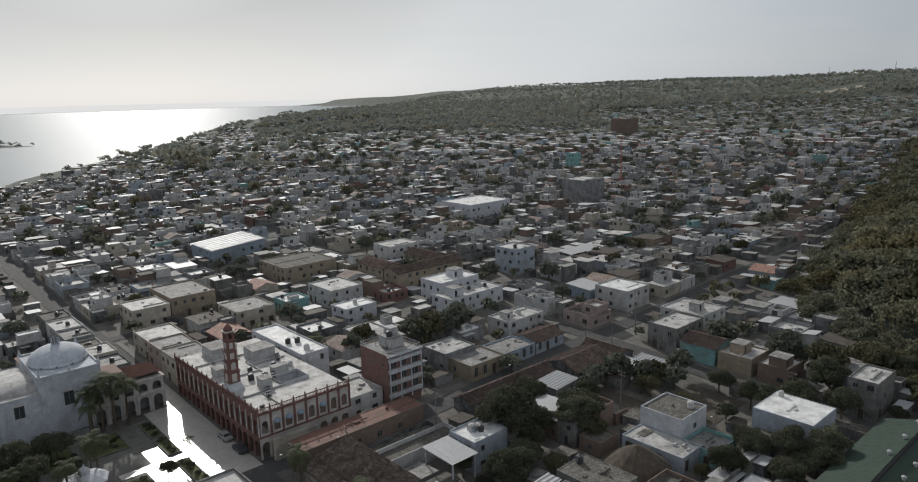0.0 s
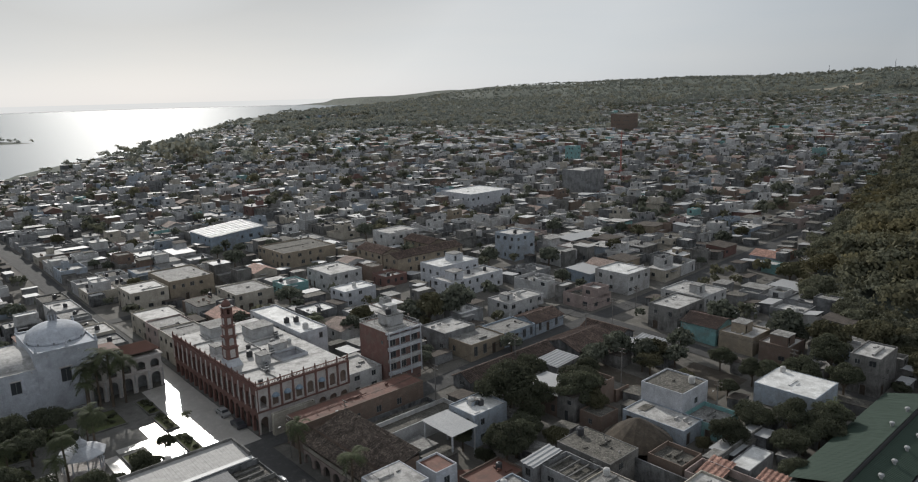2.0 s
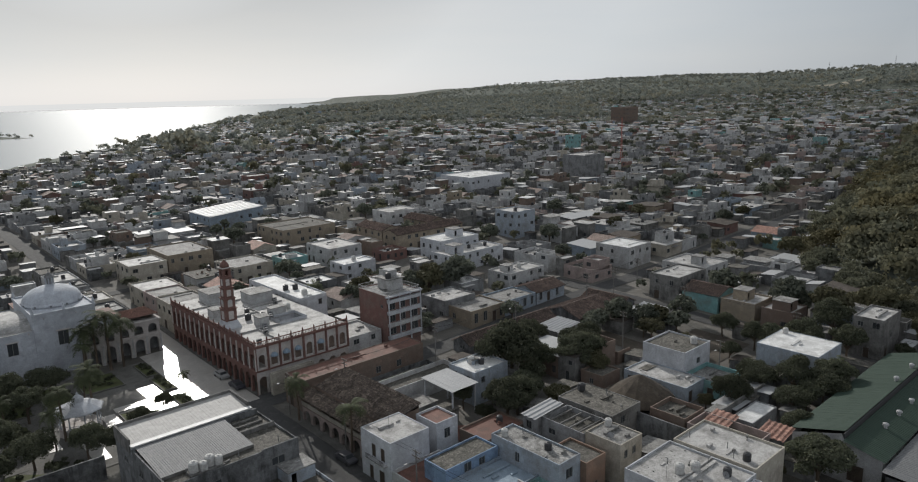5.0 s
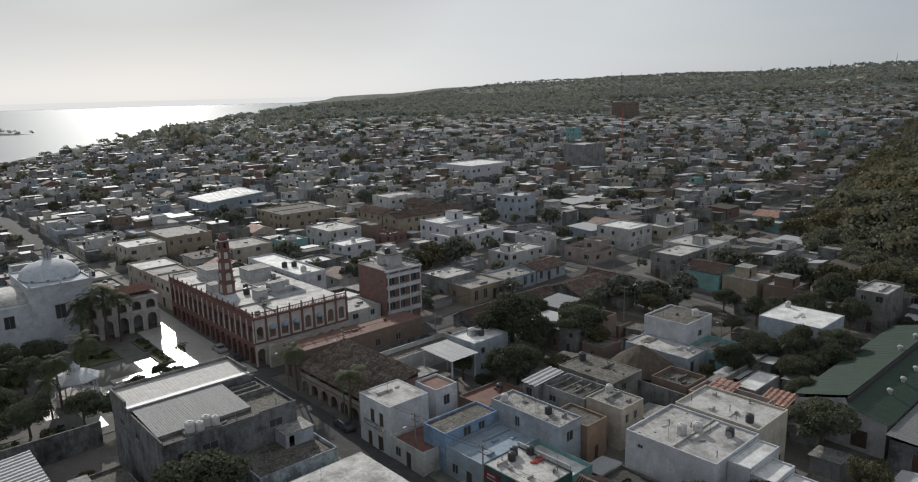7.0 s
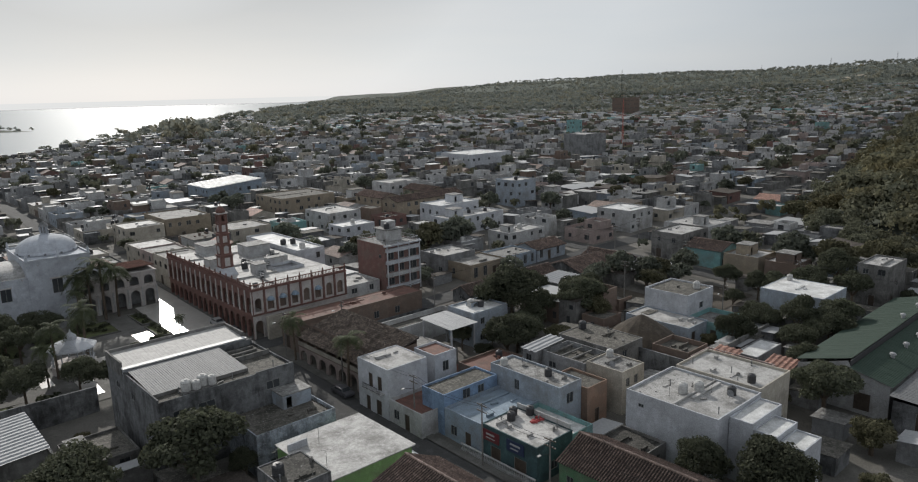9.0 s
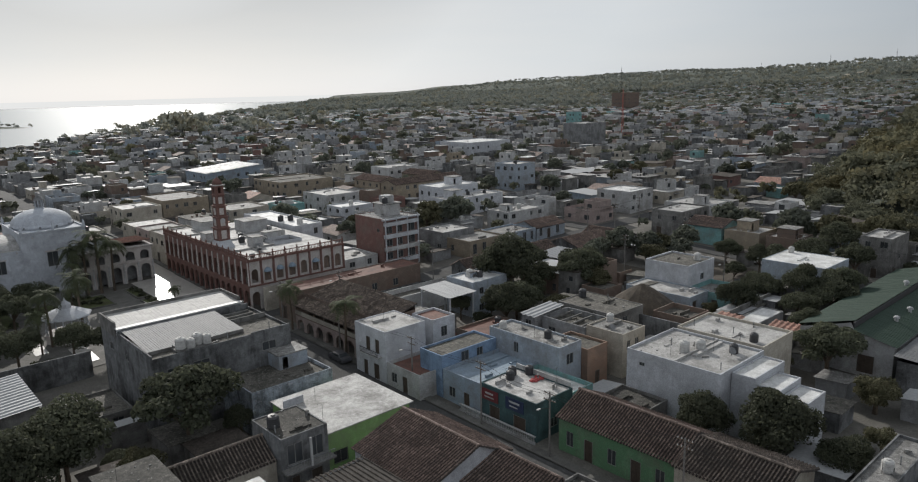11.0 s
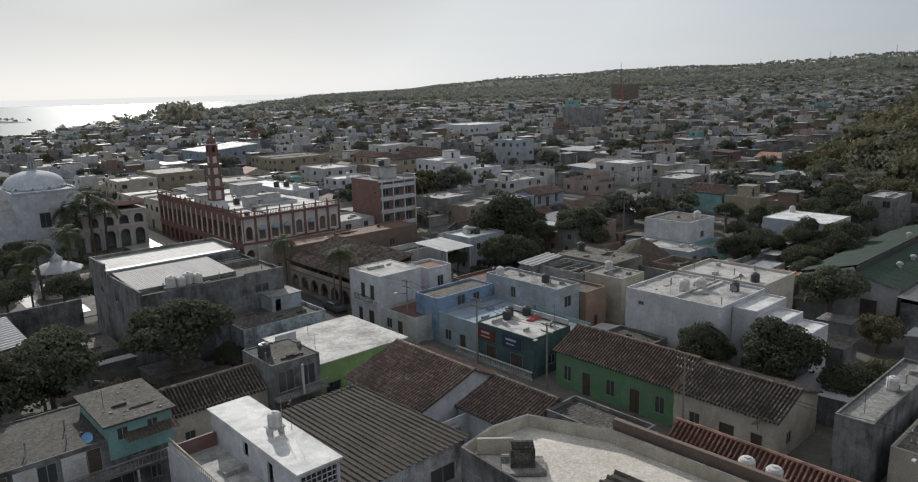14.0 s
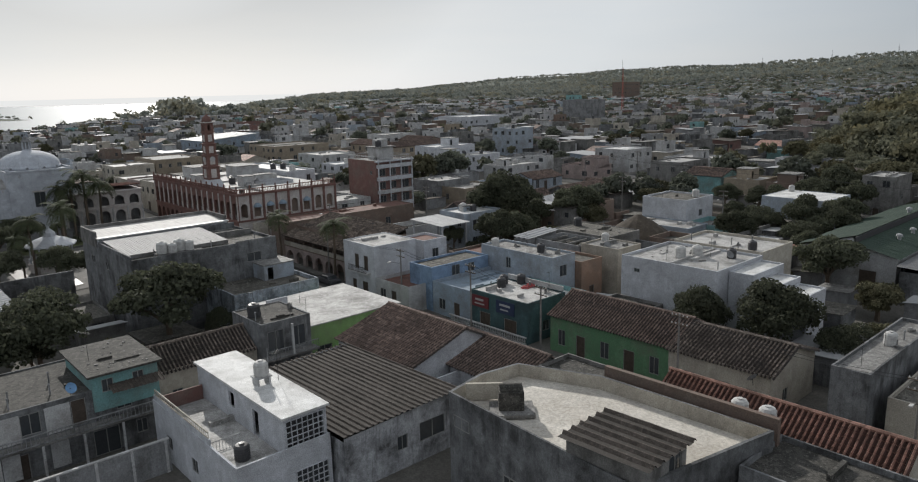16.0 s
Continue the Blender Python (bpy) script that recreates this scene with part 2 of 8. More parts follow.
def dirty(name, rgb, dirt=(0.16, 0.14, 0.12), amount=0.55, streak=True, rough=0.85, grain=0.25, vary=0.0, size=1.0, spec=0.3, cells=0.0, runs=(0.50, 0.70), mottle=0.0):
    """Paint, plaster or concrete: stains at three sizes, rain streaks, pale repairs, fine grain; cells: tint from tile to tile."""
    mat, nt, b = node_mat(name)
    big = tex(nt, "ShaderNodeTexNoise", 0.33 / size, 8.0, 0.68)
    mid_ = tex(nt, "ShaderNodeTexNoise", 1.9 / size, 8.0, 0.75)
    fine = tex(nt, "ShaderNodeTexNoise", 11.0 / size, 5.0, 0.7)
    pale = tuple(min(1.0, c * 1.22 + 0.02) for c in rgb)
    spots = tex(nt, "ShaderNodeTexNoise", 0.8 / size, 4.0, 0.55)
    col = mix(nt, stops(nt, spots.outputs["Fac"], (0.54, 0.0), (0.60, 0.55)), rgb, pale)
    col = mix(nt, stops(nt, big.outputs["Fac"], (0.45, 0.0), (0.66, min(1.0, amount * 1.15))), col, dirt)
    col = mix(nt, stops(nt, mid_.outputs["Fac"], (0.50, 0.0), (0.66, amount * 0.9)), col, tuple(0.5 * (c + d) for c, d in zip(rgb, dirt)))
    if streak:
        run = tex(nt, "ShaderNodeTexNoise", 1.0, 7.0, 0.72, (1.15, 1.15, 0.17))
        where = tex(nt, "ShaderNodeTexNoise", 0.45, 5.0, 0.6)
        fall = mix(nt, 1.0, stops(nt, run.outputs["Fac"], (runs[0], 0.0), (runs[1], amount)), stops(nt, where.outputs["Fac"], (0.42, 0.12), (0.60, 1.0)), "MULTIPLY")
        col = mix(nt, fall, col, dirt)
    col = mix(nt, 1.0, col, stops(nt, fine.outputs["Fac"], (0.32, 0.62), (0.68, 1.12)), "MULTIPLY")
    if mottle:                                       # crusts of lichen and flaking skin
        crust = tex(nt, "ShaderNodeTexNoise", 1.6 / size, 10.0, 0.82)
        col = mix(nt, stops(nt, crust.outputs["Fac"], (0.47, 0.0), (0.54, mottle)), col, tuple(0.6 * d for d in dirt))
        flake = tex(nt, "ShaderNodeTexNoise", 2.7 / size, 10.0, 0.8)
        col = mix(nt, stops(nt, flake.outputs["Fac"], (0.55, 0.0), (0.60, mottle)), col, tuple(min(0.6, 1.7 * c) for c in rgb))
    if cells:
        vo = tex(nt, "ShaderNodeTexVoronoi", 3.1, coords="Object")
        col = mix(nt, cells, col, stops(nt, vo.outputs["Color"], (0.1, 0.35), (0.6, 1.0), (0.95, 2.1)), "MULTIPLY")
    if vary:
        oi = nt.nodes.new("ShaderNodeObjectInfo")
        hs = nt.nodes.new("ShaderNodeHueSaturation")
        va = nt.nodes.new("ShaderNodeMapRange")
        va.inputs[3].default_value, va.inputs[4].default_value = 1 - vary, 1 + vary
        nt.links.new(oi.outputs["Random"], va.inputs[0])
        nt.links.new(va.outputs[0], hs.inputs["Value"])
        nt.links.new(col, hs.inputs["Color"])
        col = hs.outputs[0]
    nt.links.new(col, b.inputs["Base Color"])
    b.inputs["Roughness"].default_value = rough
    b.inputs["Specular IOR Level"].default_value = spec
    bump(nt, b, mid_.outputs["Fac"], grain, 0.05)
    return mat


def plain(name, rgb, rough=0.6, metal=0.0, spec=0.4, noise_amount=0.25, size=1.0):
    mat, nt, b = node_mat(name)
    t = tex(nt, "ShaderNodeTexNoise", 3.0 / size, 5.0, 0.65)
    col = mix(nt, stops(nt, t.outputs["Fac"], (0.35, 0.0), (0.7, 1.0)), rgb, tuple(c * (1 - noise_amount) for c in rgb))
    nt.links.new(col, b.inputs["Base Color"])
    b.inputs["Roughness"].default_value, b.inputs["Metallic"].default_value = rough, metal
    b.inputs["Specular IOR Level"].default_value = spec
    return mat


def leaf_mat(name, dark, light, thin=0.25):
    mat, nt, b = node_mat(name)
    g = nt.nodes.new("ShaderNodeNewGeometry")
    oi = nt.nodes.new("ShaderNodeObjectInfo")
    c = stops(nt, g.outputs["Random Per Island"], (0.0, dark), (1.0, light))
    hs = nt.nodes.new("ShaderNodeHueSaturation")
    mr = nt.nodes.new("ShaderNodeMapRange")
    mr.inputs[3].default_value, mr.inputs[4].default_value = 0.7, 1.25
    nt.links.new(oi.outputs["Random"], mr.inputs[0])
    nt.links.new(mr.outputs[0], hs.inputs["Value"])
    patch_ = tex(nt, "ShaderNodeTexNoise", 0.035, 3.0, 0.6, None, "Object", False)
    c = mix(nt, stops(nt, patch_.outputs["Fac"], (0.48, 0.0), (0.68, 0.6)), c, tuple(0.5 * (p + q) * k for p, q, k in zip(dark, light, (1.5, 1.2, 0.8))))
    nt.links.new(c, hs.inputs["Color"])
    nt.links.new(hs.outputs[0], b.inputs["Base Color"])
    b.inputs["Roughness"].default_value = 0.8
    b.inputs["Specular IOR Level"].default_value = 0.1
    tr = nt.nodes.new("ShaderNodeBsdfTranslucent")
    nt.links.new(hs.outputs[0], tr.inputs[0])
    ms = nt.nodes.new("ShaderNodeMixShader")
    ms.inputs[0].default_value = thin
    nt.links.new(b.outputs[0], ms.inputs[1])
    nt.links.new(tr.outputs[0], ms.inputs[2])
    nt.links.new(ms.outputs[0], nt.nodes["Material Output"].inputs[0])
    return mat


WALLS = {
    "white": (0.64, 0.65, 0.65), "cream": (0.62, 0.55, 0.42), "grey": (0.34, 0.35, 0.36), "ochre": (0.43, 0.33, 0.20),
    "blue": (0.30, 0.42, 0.55), "turquoise": (0.16, 0.52, 0.52), "green": (0.10, 0.36, 0.13), "lime": (0.22, 0.55, 0.06),
    "pink": (0.52, 0.37, 0.33), "red": (0.29, 0.115, 0.09), "brown": (0.26, 0.16, 0.11), "orange": (0.42, 0.22, 0.12),
    "pale blue": (0.42, 0.52, 0.63), "raw concrete": (0.24, 0.24, 0.23), "mouldy grey": (0.135, 0.14, 0.145),
}
WALLS = {k: tuple(0.69 * (0.36 * (0.3 * c[0] + 0.6 * c[1] + 0.1 * c[2]) + 0.64 * q) for q in c) for k, c in WALLS.items()}
PAINT = {k: dirty("paint_" + k.replace(" ", "_"), c, amount=0.45, vary=0.1) for k, c in WALLS.items()}
PAINT["mouldy grey"] = dirty("paint_mouldy_grey", (0.19, 0.195, 0.20), (0.045, 0.045, 0.045), 0.85, True, 0.9, 0.35, 0.08, 1.0, 0.2, 0.0, (0.42, 0.60))
PAINT["raw concrete"] = dirty("paint_raw_concrete", (0.20, 0.196, 0.188), (0.06, 0.058, 0.054), 0.75, True, 0.9, 0.35, 0.1, 1.0, 0.2, 0.0, (0.45, 0.64))
PAINT["grey"] = dirty("paint_grey", (0.25, 0.255, 0.26), (0.09, 0.088, 0.085), 0.7, True, 0.9, 0.3, 0.1, 1.0, 0.2, 0.0, (0.46, 0.66))
PAINT["clean white"] = dirty("paint_clean_white", (0.48, 0.495, 0.525), (0.22, 0.22, 0.22), 0.4)
ROOF = {
    "pale": dirty("roof_pale", (0.46, 0.45, 0.435), (0.15, 0.145, 0.135), 0.8, False, 0.75, 0.3, 0.12, 1.0, 0.3, 0.0, (0.5, 0.7), 0.3),
    "white": dirty("roof_white", (0.62, 0.62, 0.61), (0.27, 0.265, 0.25), 0.65, False, 0.7, 0.2, 0.06),
    "grey": dirty("roof_grey", (0.27, 0.265, 0.255), (0.09, 0.087, 0.08), 0.8, False, 0.8, 0.35, 0.15, 1.0, 0.3, 0.0, (0.5, 0.7), 0.55),
    "mossy": dirty("roof_mossy", (0.14, 0.13, 0.115), (0.045, 0.044, 0.036), 0.85, False, 0.9, 0.5, 0.1, 0.9, 0.3, 0.0, (0.5, 0.7), 0.7),
    "black moss": dirty("roof_black_moss", (0.085, 0.08, 0.072), (0.03, 0.03, 0.026), 0.9, False, 0.9, 0.5, 0.1, 0.8, 0.3, 0.0, (0.5, 0.7), 0.8),
    "cream": dirty("roof_cream", (0.52, 0.49, 0.44), (0.26, 0.22, 0.17), 0.45, False, 0.75, 0.2, 0.0, 2.2),
    "red": dirty("roof_red", (0.17, 0.085, 0.066), (0.09, 0.062, 0.05), 0.6, False, 0.8, 0.3, 0.1),
}
TILE = dirty("clay_tile_old", (0.215, 0.16, 0.136), (0.07, 0.057, 0.05), 0.5, False, 0.85, 0.3, 0.15, 0.9, 0.3, 0.55)
TILE_LICHEN = dirty("clay_tile_lichen", (0.20, 0.165, 0.14), (0.055, 0.048, 0.043), 0.7, False, 0.9, 0.4, 0.1, 0.6, 0.3, 0.7)
TILE_RED = dirty("clay_tile_red", (0.31, 0.175, 0.135), (0.13, 0.08, 0.065), 0.5, False, 0.8, 0.3, 0.12, 0.9, 0.3, 0.5)
# tile channels: the shade between sunlit crests, painted as a darker clay
TILE_CHANNEL_SHADE = dirty("clay_tile_channel_shade", (0.045, 0.037, 0.033), (0.028, 0.025, 0.023), 0.6, False, 0.9, 0.3)
TILE_RED_CHANNEL_SHADE = dirty("clay_tile_red_channel_shade", (0.075, 0.04, 0.032), (0.04, 0.025, 0.02), 0.6, False, 0.9, 0.3)
# sheet troughs: darker copy of the fibre cement, painting shade between lit ribs
FIBRE_TROUGH_SHADE = dirty("fibre_cement_trough_shade", (0.052, 0.046, 0.041), (0.03, 0.027, 0.024), 0.7, False, 0.9, 0.3)
FIBRE = dirty("fibre_cement", (0.10, 0.085, 0.074), (0.045, 0.04, 0.035), 0.8, False, 0.9, 0.4, 0.1, 0.9, 0.15, 0.0, (0.5, 0.7), 0.5)
TIN = plain("tin_sheet", (0.33, 0.335, 0.34), 0.65, 0.1, 0.5, 0.25)
TIN_GREEN = plain("tin_green", (0.034, 0.056, 0.042), 0.7, 0.0, 0.2, 0.3)
SHEET_WHITE = plain("sheet_white", (0.50, 0.50, 0.49), 0.6, 0.0, 0.4, 0.18, 2.0)
GLASS = plain("window_glass", (0.05, 0.055, 0.06), 0.12, 0.0, 0.6, 0.2)
FRAME = plain("window_frame_paint", (0.22, 0.22, 0.21), 0.6)
DOOR = plain("door_wood", (0.075, 0.058, 0.046), 0.6, 0.0, 0.3, 0.4)
IRON = plain("iron", (0.05, 0.05, 0.05), 0.6, 0.4)
TANK_BLACK = plain("tank_black", (0.04, 0.04, 0.043), 0.5)
TANK_WHITE = plain("tank_white", (0.46, 0.455, 0.44), 0.7, 0.0, 0.3, 0.35)
BARK = dirty("bark", (0.13, 0.10, 0.075), (0.05, 0.04, 0.03), 0.6, True, 0.9, 0.6)
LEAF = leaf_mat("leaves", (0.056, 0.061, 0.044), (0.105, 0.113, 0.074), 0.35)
# leaves of the more distant town trees, lightened in place of haze
LEAF_TOWN_HAZED = leaf_mat("leaves_town_hazed", (0.085, 0.095, 0.075), (0.15, 0.16, 0.125), 0.35)
LEAF_DRY = leaf_mat("leaves_dry", (0.07, 0.068, 0.042), (0.105, 0.1, 0.06))
PALM = leaf_mat("palm_leaves", (0.04, 0.048, 0.028), (0.075, 0.085, 0.045), 0.12)
# hill and far leaves: haze painted in as a paler, greyer green
LEAF_HILL_HAZED = leaf_mat("leaves_hill_hazed", (0.10, 0.104, 0.074), (0.15, 0.153, 0.108), 0.4)
LEAF_FAR_HAZED = leaf_mat("leaves_far_hazed", (0.15, 0.165, 0.15), (0.225, 0.24, 0.215), 0.4)
ASPHALT = dirty("asphalt", (0.078, 0.077, 0.076), (0.06, 0.061, 0.061), 0.5, False, 0.85, 0.4, 0.0, 1.0, 0.1)
STONE = dirty("paving", (0.15, 0.145, 0.135), (0.08, 0.077, 0.07), 0.6, False, 0.8, 0.2, 0.0, 1.0, 0.12)
POLISHED = dirty("polished_paving", (0.42, 0.40, 0.37), (0.30, 0.28, 0.25), 0.4, False, 0.30, 0.05, 0.0, 1.0, 0.9)
TIN_DARK = plain("tin_weathered", (0.17, 0.172, 0.175), 0.7, 0.0, 0.3, 0.35)
EARTH = dirty("bare_earth", (0.085, 0.071, 0.057), (0.055, 0.05, 0.038), 0.6, False, 0.95, 0.6)
GRASS = dirty("grass", (0.085, 0.10, 0.04), (0.05, 0.045, 0.025), 0.7, False, 0.95, 0.6)
LAND = dirty("land", (0.12, 0.132, 0.11), (0.085, 0.096, 0.08), 0.9, False, 0.95, 0.6, 0.0, 9.0, 0.1, 0.0, (0.5, 0.7), 0.6)
YARD = dirty("yard", (0.14, 0.131, 0.118), (0.09, 0.087, 0.076), 0.7, False, 0.95, 0.5, 0.0, 2.0)

water_mat, nt, b = node_mat("lagoon_water")
b.inputs["Base Color"].default_value = (0.10, 0.13, 0.15, 1)
b.inputs["Roughness"].default_value = 0.50
b.inputs["Specular IOR Level"].default_value = 0.06
b.inputs["IOR"].default_value = 1.33
w1 = tex(nt, "ShaderNodeTexNoise", 0.22, 6.0, 0.7, (1.0, 1.6, 1.0), "Object", False)
w2 = tex(nt, "ShaderNodeTexNoise", 0.02, 4.0, 0.6, None, "Object", False)
bump(nt, b, mix(nt, 0.5, w1.outputs["Color"], w2.outputs["Color"]), 0.16, 0.5)

# ---- land, water, distance ----
def land_sheet():
    ys = [-400, -250, -120, -40] + list(np.arange(0, 480, 8.0)) + list(np.arange(480, 3900, 24.0)) + list(np.arange(3900, 4901, 100.0))
    bld = Build()
    rows = []
    for y in ys:
        half = 380 + 0.85 * max(y, 0)
        n = 190
        row = []
        for i in range(n + 1):
            s = 2 * i / n - 1
            x = half * (0.55 * s + 0.45 * s ** 3)
            row.append(len(bld.v))
            bld.v.append((x, y, ground_z(x, y)))
        rows.append(row)
    for a, c in zip(rows, rows[1:]):
        for i in range(len(a) - 1):
            bld.f.append((a[i], a[i + 1], c[i + 1], c[i]))
            x, y, _ = bld.v[a[i]]
            bld.m.append(1 if (y < 560 and -250 < x < woods_edge(y)) else 0)
    return bld.mesh("ground", (LAND, YARD), True)


tagged(new("ground", land_sheet()), "green and earth-brown land rising to wooded hills", "ground", "", "structure")
wb = Build()
for y0, y1 in ((-400, 200), (200, 700), (700, 1500), (1500, 3000), (3000, 4900)):
    wb.face(((-4200, y0, -0.9), (400, y0, -0.9), (400, y1, -0.9), (-4200, y1, -0.9)))
tagged(new("water", wb.mesh("water", (water_mat,))), "wide pale lagoon glittering under the low sun", "water", "", "structure")

# upright band with its own glow, added in place of haze at the horizon
haze, nt, b = node_mat("haze_glow")
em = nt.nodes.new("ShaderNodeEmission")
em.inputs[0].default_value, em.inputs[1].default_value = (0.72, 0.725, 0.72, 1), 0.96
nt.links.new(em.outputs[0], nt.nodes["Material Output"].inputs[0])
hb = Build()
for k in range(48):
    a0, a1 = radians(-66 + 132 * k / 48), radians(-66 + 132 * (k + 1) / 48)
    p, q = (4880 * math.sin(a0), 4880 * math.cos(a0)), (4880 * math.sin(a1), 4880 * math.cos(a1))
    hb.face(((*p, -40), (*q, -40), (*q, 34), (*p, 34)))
tagged(new("backdrop", hb.mesh("backdrop", (haze,))), "self-lit pale band standing in for haze over lagoon and horizon", "backdrop", "", "structure")

# ---- kinds of things ----
MESH = {}


def plate(xs, zs, holes, y0, y1):
    """One connected plate with square holes (cells i, j), its front at y0."""
    b = Build()
    nx, nz = len(xs), len(zs)
    for y in (y0, y1):
        b.v += [(x, y, z) for z in zs for x in xs]
    k = nx * nz
    solid = lambda i, j: 0 <= i < nx - 1 and 0 <= j < nz - 1 and (i, j) not in holes
    for j in range(nz - 1):
        for i in range(nx - 1):
            if not solid(i, j):
                continue
            a, c, e, f = j * nx + i, j * nx + i + 1, (j + 1) * nx + i + 1, (j + 1) * nx + i
            b.f.append((a, c, e, f))
            for (p, q), n in (((a, c), (i, j - 1)), ((c, e), (i + 1, j)), ((e, f), (i, j + 1)), ((f, a), (i - 1, j))):
                if not solid(*n):
                    b.f.append((q, p, p + k, q + k))
    b.m = [0] * len(b.f)
    return b


def window_mesh(w, h, style):
    """Frame, and what it holds, as ready meshes."""
    key = ("window", round(w, 2), round(h, 2), style)
    if key not in MESH:
        t = 0.06
        if style == "door":
            fr = plate([-w / 2, -w / 2 + t, w / 2 - t, w / 2], [0, h - t, h], {(1, 0)}, 0.03, 0.13).mesh("door", (FRAME,))
            n = 2 if w > 1.15 else 1
            inner = []
            for i in range(n):
                x0, x1 = -w / 2 + t + (w - 2 * t) * i / n, -w / 2 + t + (w - 2 * t) * (i + 1) / n - 0.012
                leaf = plate([x0, x0 + 0.12, x1 - 0.12, x1], [0, 0.15, h * 0.48, h * 0.54, h - t - 0.14, h - t - 0.01], {(1, 1), (1, 3)}, 0.07, 0.11)
                leaf.v += [(x0 + 0.12, 0.095, 0.15), (x1 - 0.12, 0.095, 0.15), (x1 - 0.12, 0.095, h - t - 0.14), (x0 + 0.12, 0.095, h - t - 0.14)]
                leaf.f.append(tuple(range(len(leaf.v) - 4, len(leaf.v))))
                leaf.m.append(0)
                inner.append(("door_leaf", leaf.mesh("door_leaf", (DOOR,))))
        else:
            fr = plate([-w / 2, -w / 2 + t, -t / 2, t / 2, w / 2 - t, w / 2], [0, t, h - t, h], {(1, 1), (3, 1)}, 0.04, 0.12).mesh("window", (FRAME,))
            inner = [("pane", Build().box(-w / 2 + 0.01, 0.085, 0.01, w / 2 - 0.01, 0.1, h - 0.01).mesh("pane", (GLASS,)))]
            if style == "grille":
                n, m_ = max(3, int(w / 0.16)), 3
                xs = [x for i in range(n + 1) for x in (-w / 2 + w * i / n - 0.012, -w / 2 + w * i / n + 0.012)]
                zs = [z for j in range(m_ + 1) for z in (h * j / m_ - 0.012, h * j / m_ + 0.012)]
                inner.append(("grille", plate(xs, zs, {(2 * i + 1, 2 * j + 1) for i in range(n) for j in range(m_)}, -0.03, -0.01).mesh("grille", (IRON,))))
        MESH[key] = (fr, inner)
    return MESH[key]


def window_part(root, w, h, style, m):
    frame_mesh, inner = window_mesh(w, h, style)
    ob = part("door" if style == "door" else "window", frame_mesh, (), root, "", False, m)
    for name, me in inner:
        part(name, me, (), ob)
    return ob


def tank_mesh(r, h, mat, key):
    if ("tank", key) not in MESH:
        b = Build()
        prof = [(r * 0.92, 0), (r, 0.06)]
        for i in range(1, 5):
            z = 0.06 + (h * 0.72) * i / 5
            prof += [(r, z - 0.03), (r * 0.965, z), (r, z + 0.03)]
        prof += [(r, h * 0.76), (r * 0.78, h * 0.90), (r * 0.34, h * 0.95), (r * 0.34, h), (0.02, h + 0.01)]
        b.ring(prof, 14)
        MESH["tank", key] = b.mesh("water_tank", (mat,), False)
    return MESH["tank", key]


for key_, r_, h_, mat_ in (("black", 0.55, 1.25, TANK_BLACK), ("white", 0.55, 1.25, TANK_WHITE), ("large", 0.66, 1.45, TANK_BLACK), ("large white", 0.66, 1.5, TANK_WHITE)):
    tank_mesh(r_, h_, mat_, key_)


def water_tank(x, y, z, key="black", where="flat roof"):
    ob = new("water_tank", MESH["tank", key])
    ob.matrix_basis = pose(x, y, z, 0, 0, random.uniform(0, 90))
    colour = "white" if "white" in key else "black"
    return tagged(ob, f"{colour} ribbed plastic water tank on a {where}", "water tank", "rooftop water tanks")


def tile_sheet(b, p, along, down, step=0.36, course=0.48, rise=0.155, m=0, overhang=0.0):
    """Barrel tiles on a slope: p is the ridge's start, along runs on the ridge and down to the eave."""
    p, along, down = Vector(p), Vector(along), Vector(down)
    nrm = along.cross(down).normalized()
    if nrm.z < 0:
        nrm = -nrm
    nc, nr = max(2, int(along.length / step)), max(2, int(down.length / course))
    prof = ((0.0, -0.8), (0.33, 0.1), (0.52, 1.0), (0.7, 0.1))
    base = len(b.v)
    cols = nc * 4 + 1
    jit = [random.uniform(-0.012, 0.012) for _ in range(nc + 1)]
    for r in range(nr):
        for edge in (0, 1):
            f = (r + edge) / nr
            lift = 0.055 * edge
            sag = -0.05 * math.sin(math.pi * f)
            for c in range(cols):
                i, k = divmod(c, 4)
                s, hgt = prof[k]
                wob = sag + jit[min(i, nc)] + random.uniform(-0.006, 0.006)
                b.v.append(tuple(p + along * ((i + s) / nc) + down * f + nrm * (rise * hgt + lift + wob)))
    for r in range(nr):
        for c in range(cols - 1):
            a = base + (2 * r) * cols + c
            d = a + cols
            b.f.append((a, a + 1, d + 1, d))
            # channel faces take the second slot, coloured as shade beside the lit crests
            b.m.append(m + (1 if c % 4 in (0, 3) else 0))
            if r + 1 < nr:
                e = d + cols
                b.f.append((d, d + 1, e + 1, e))
                b.m.append(m)


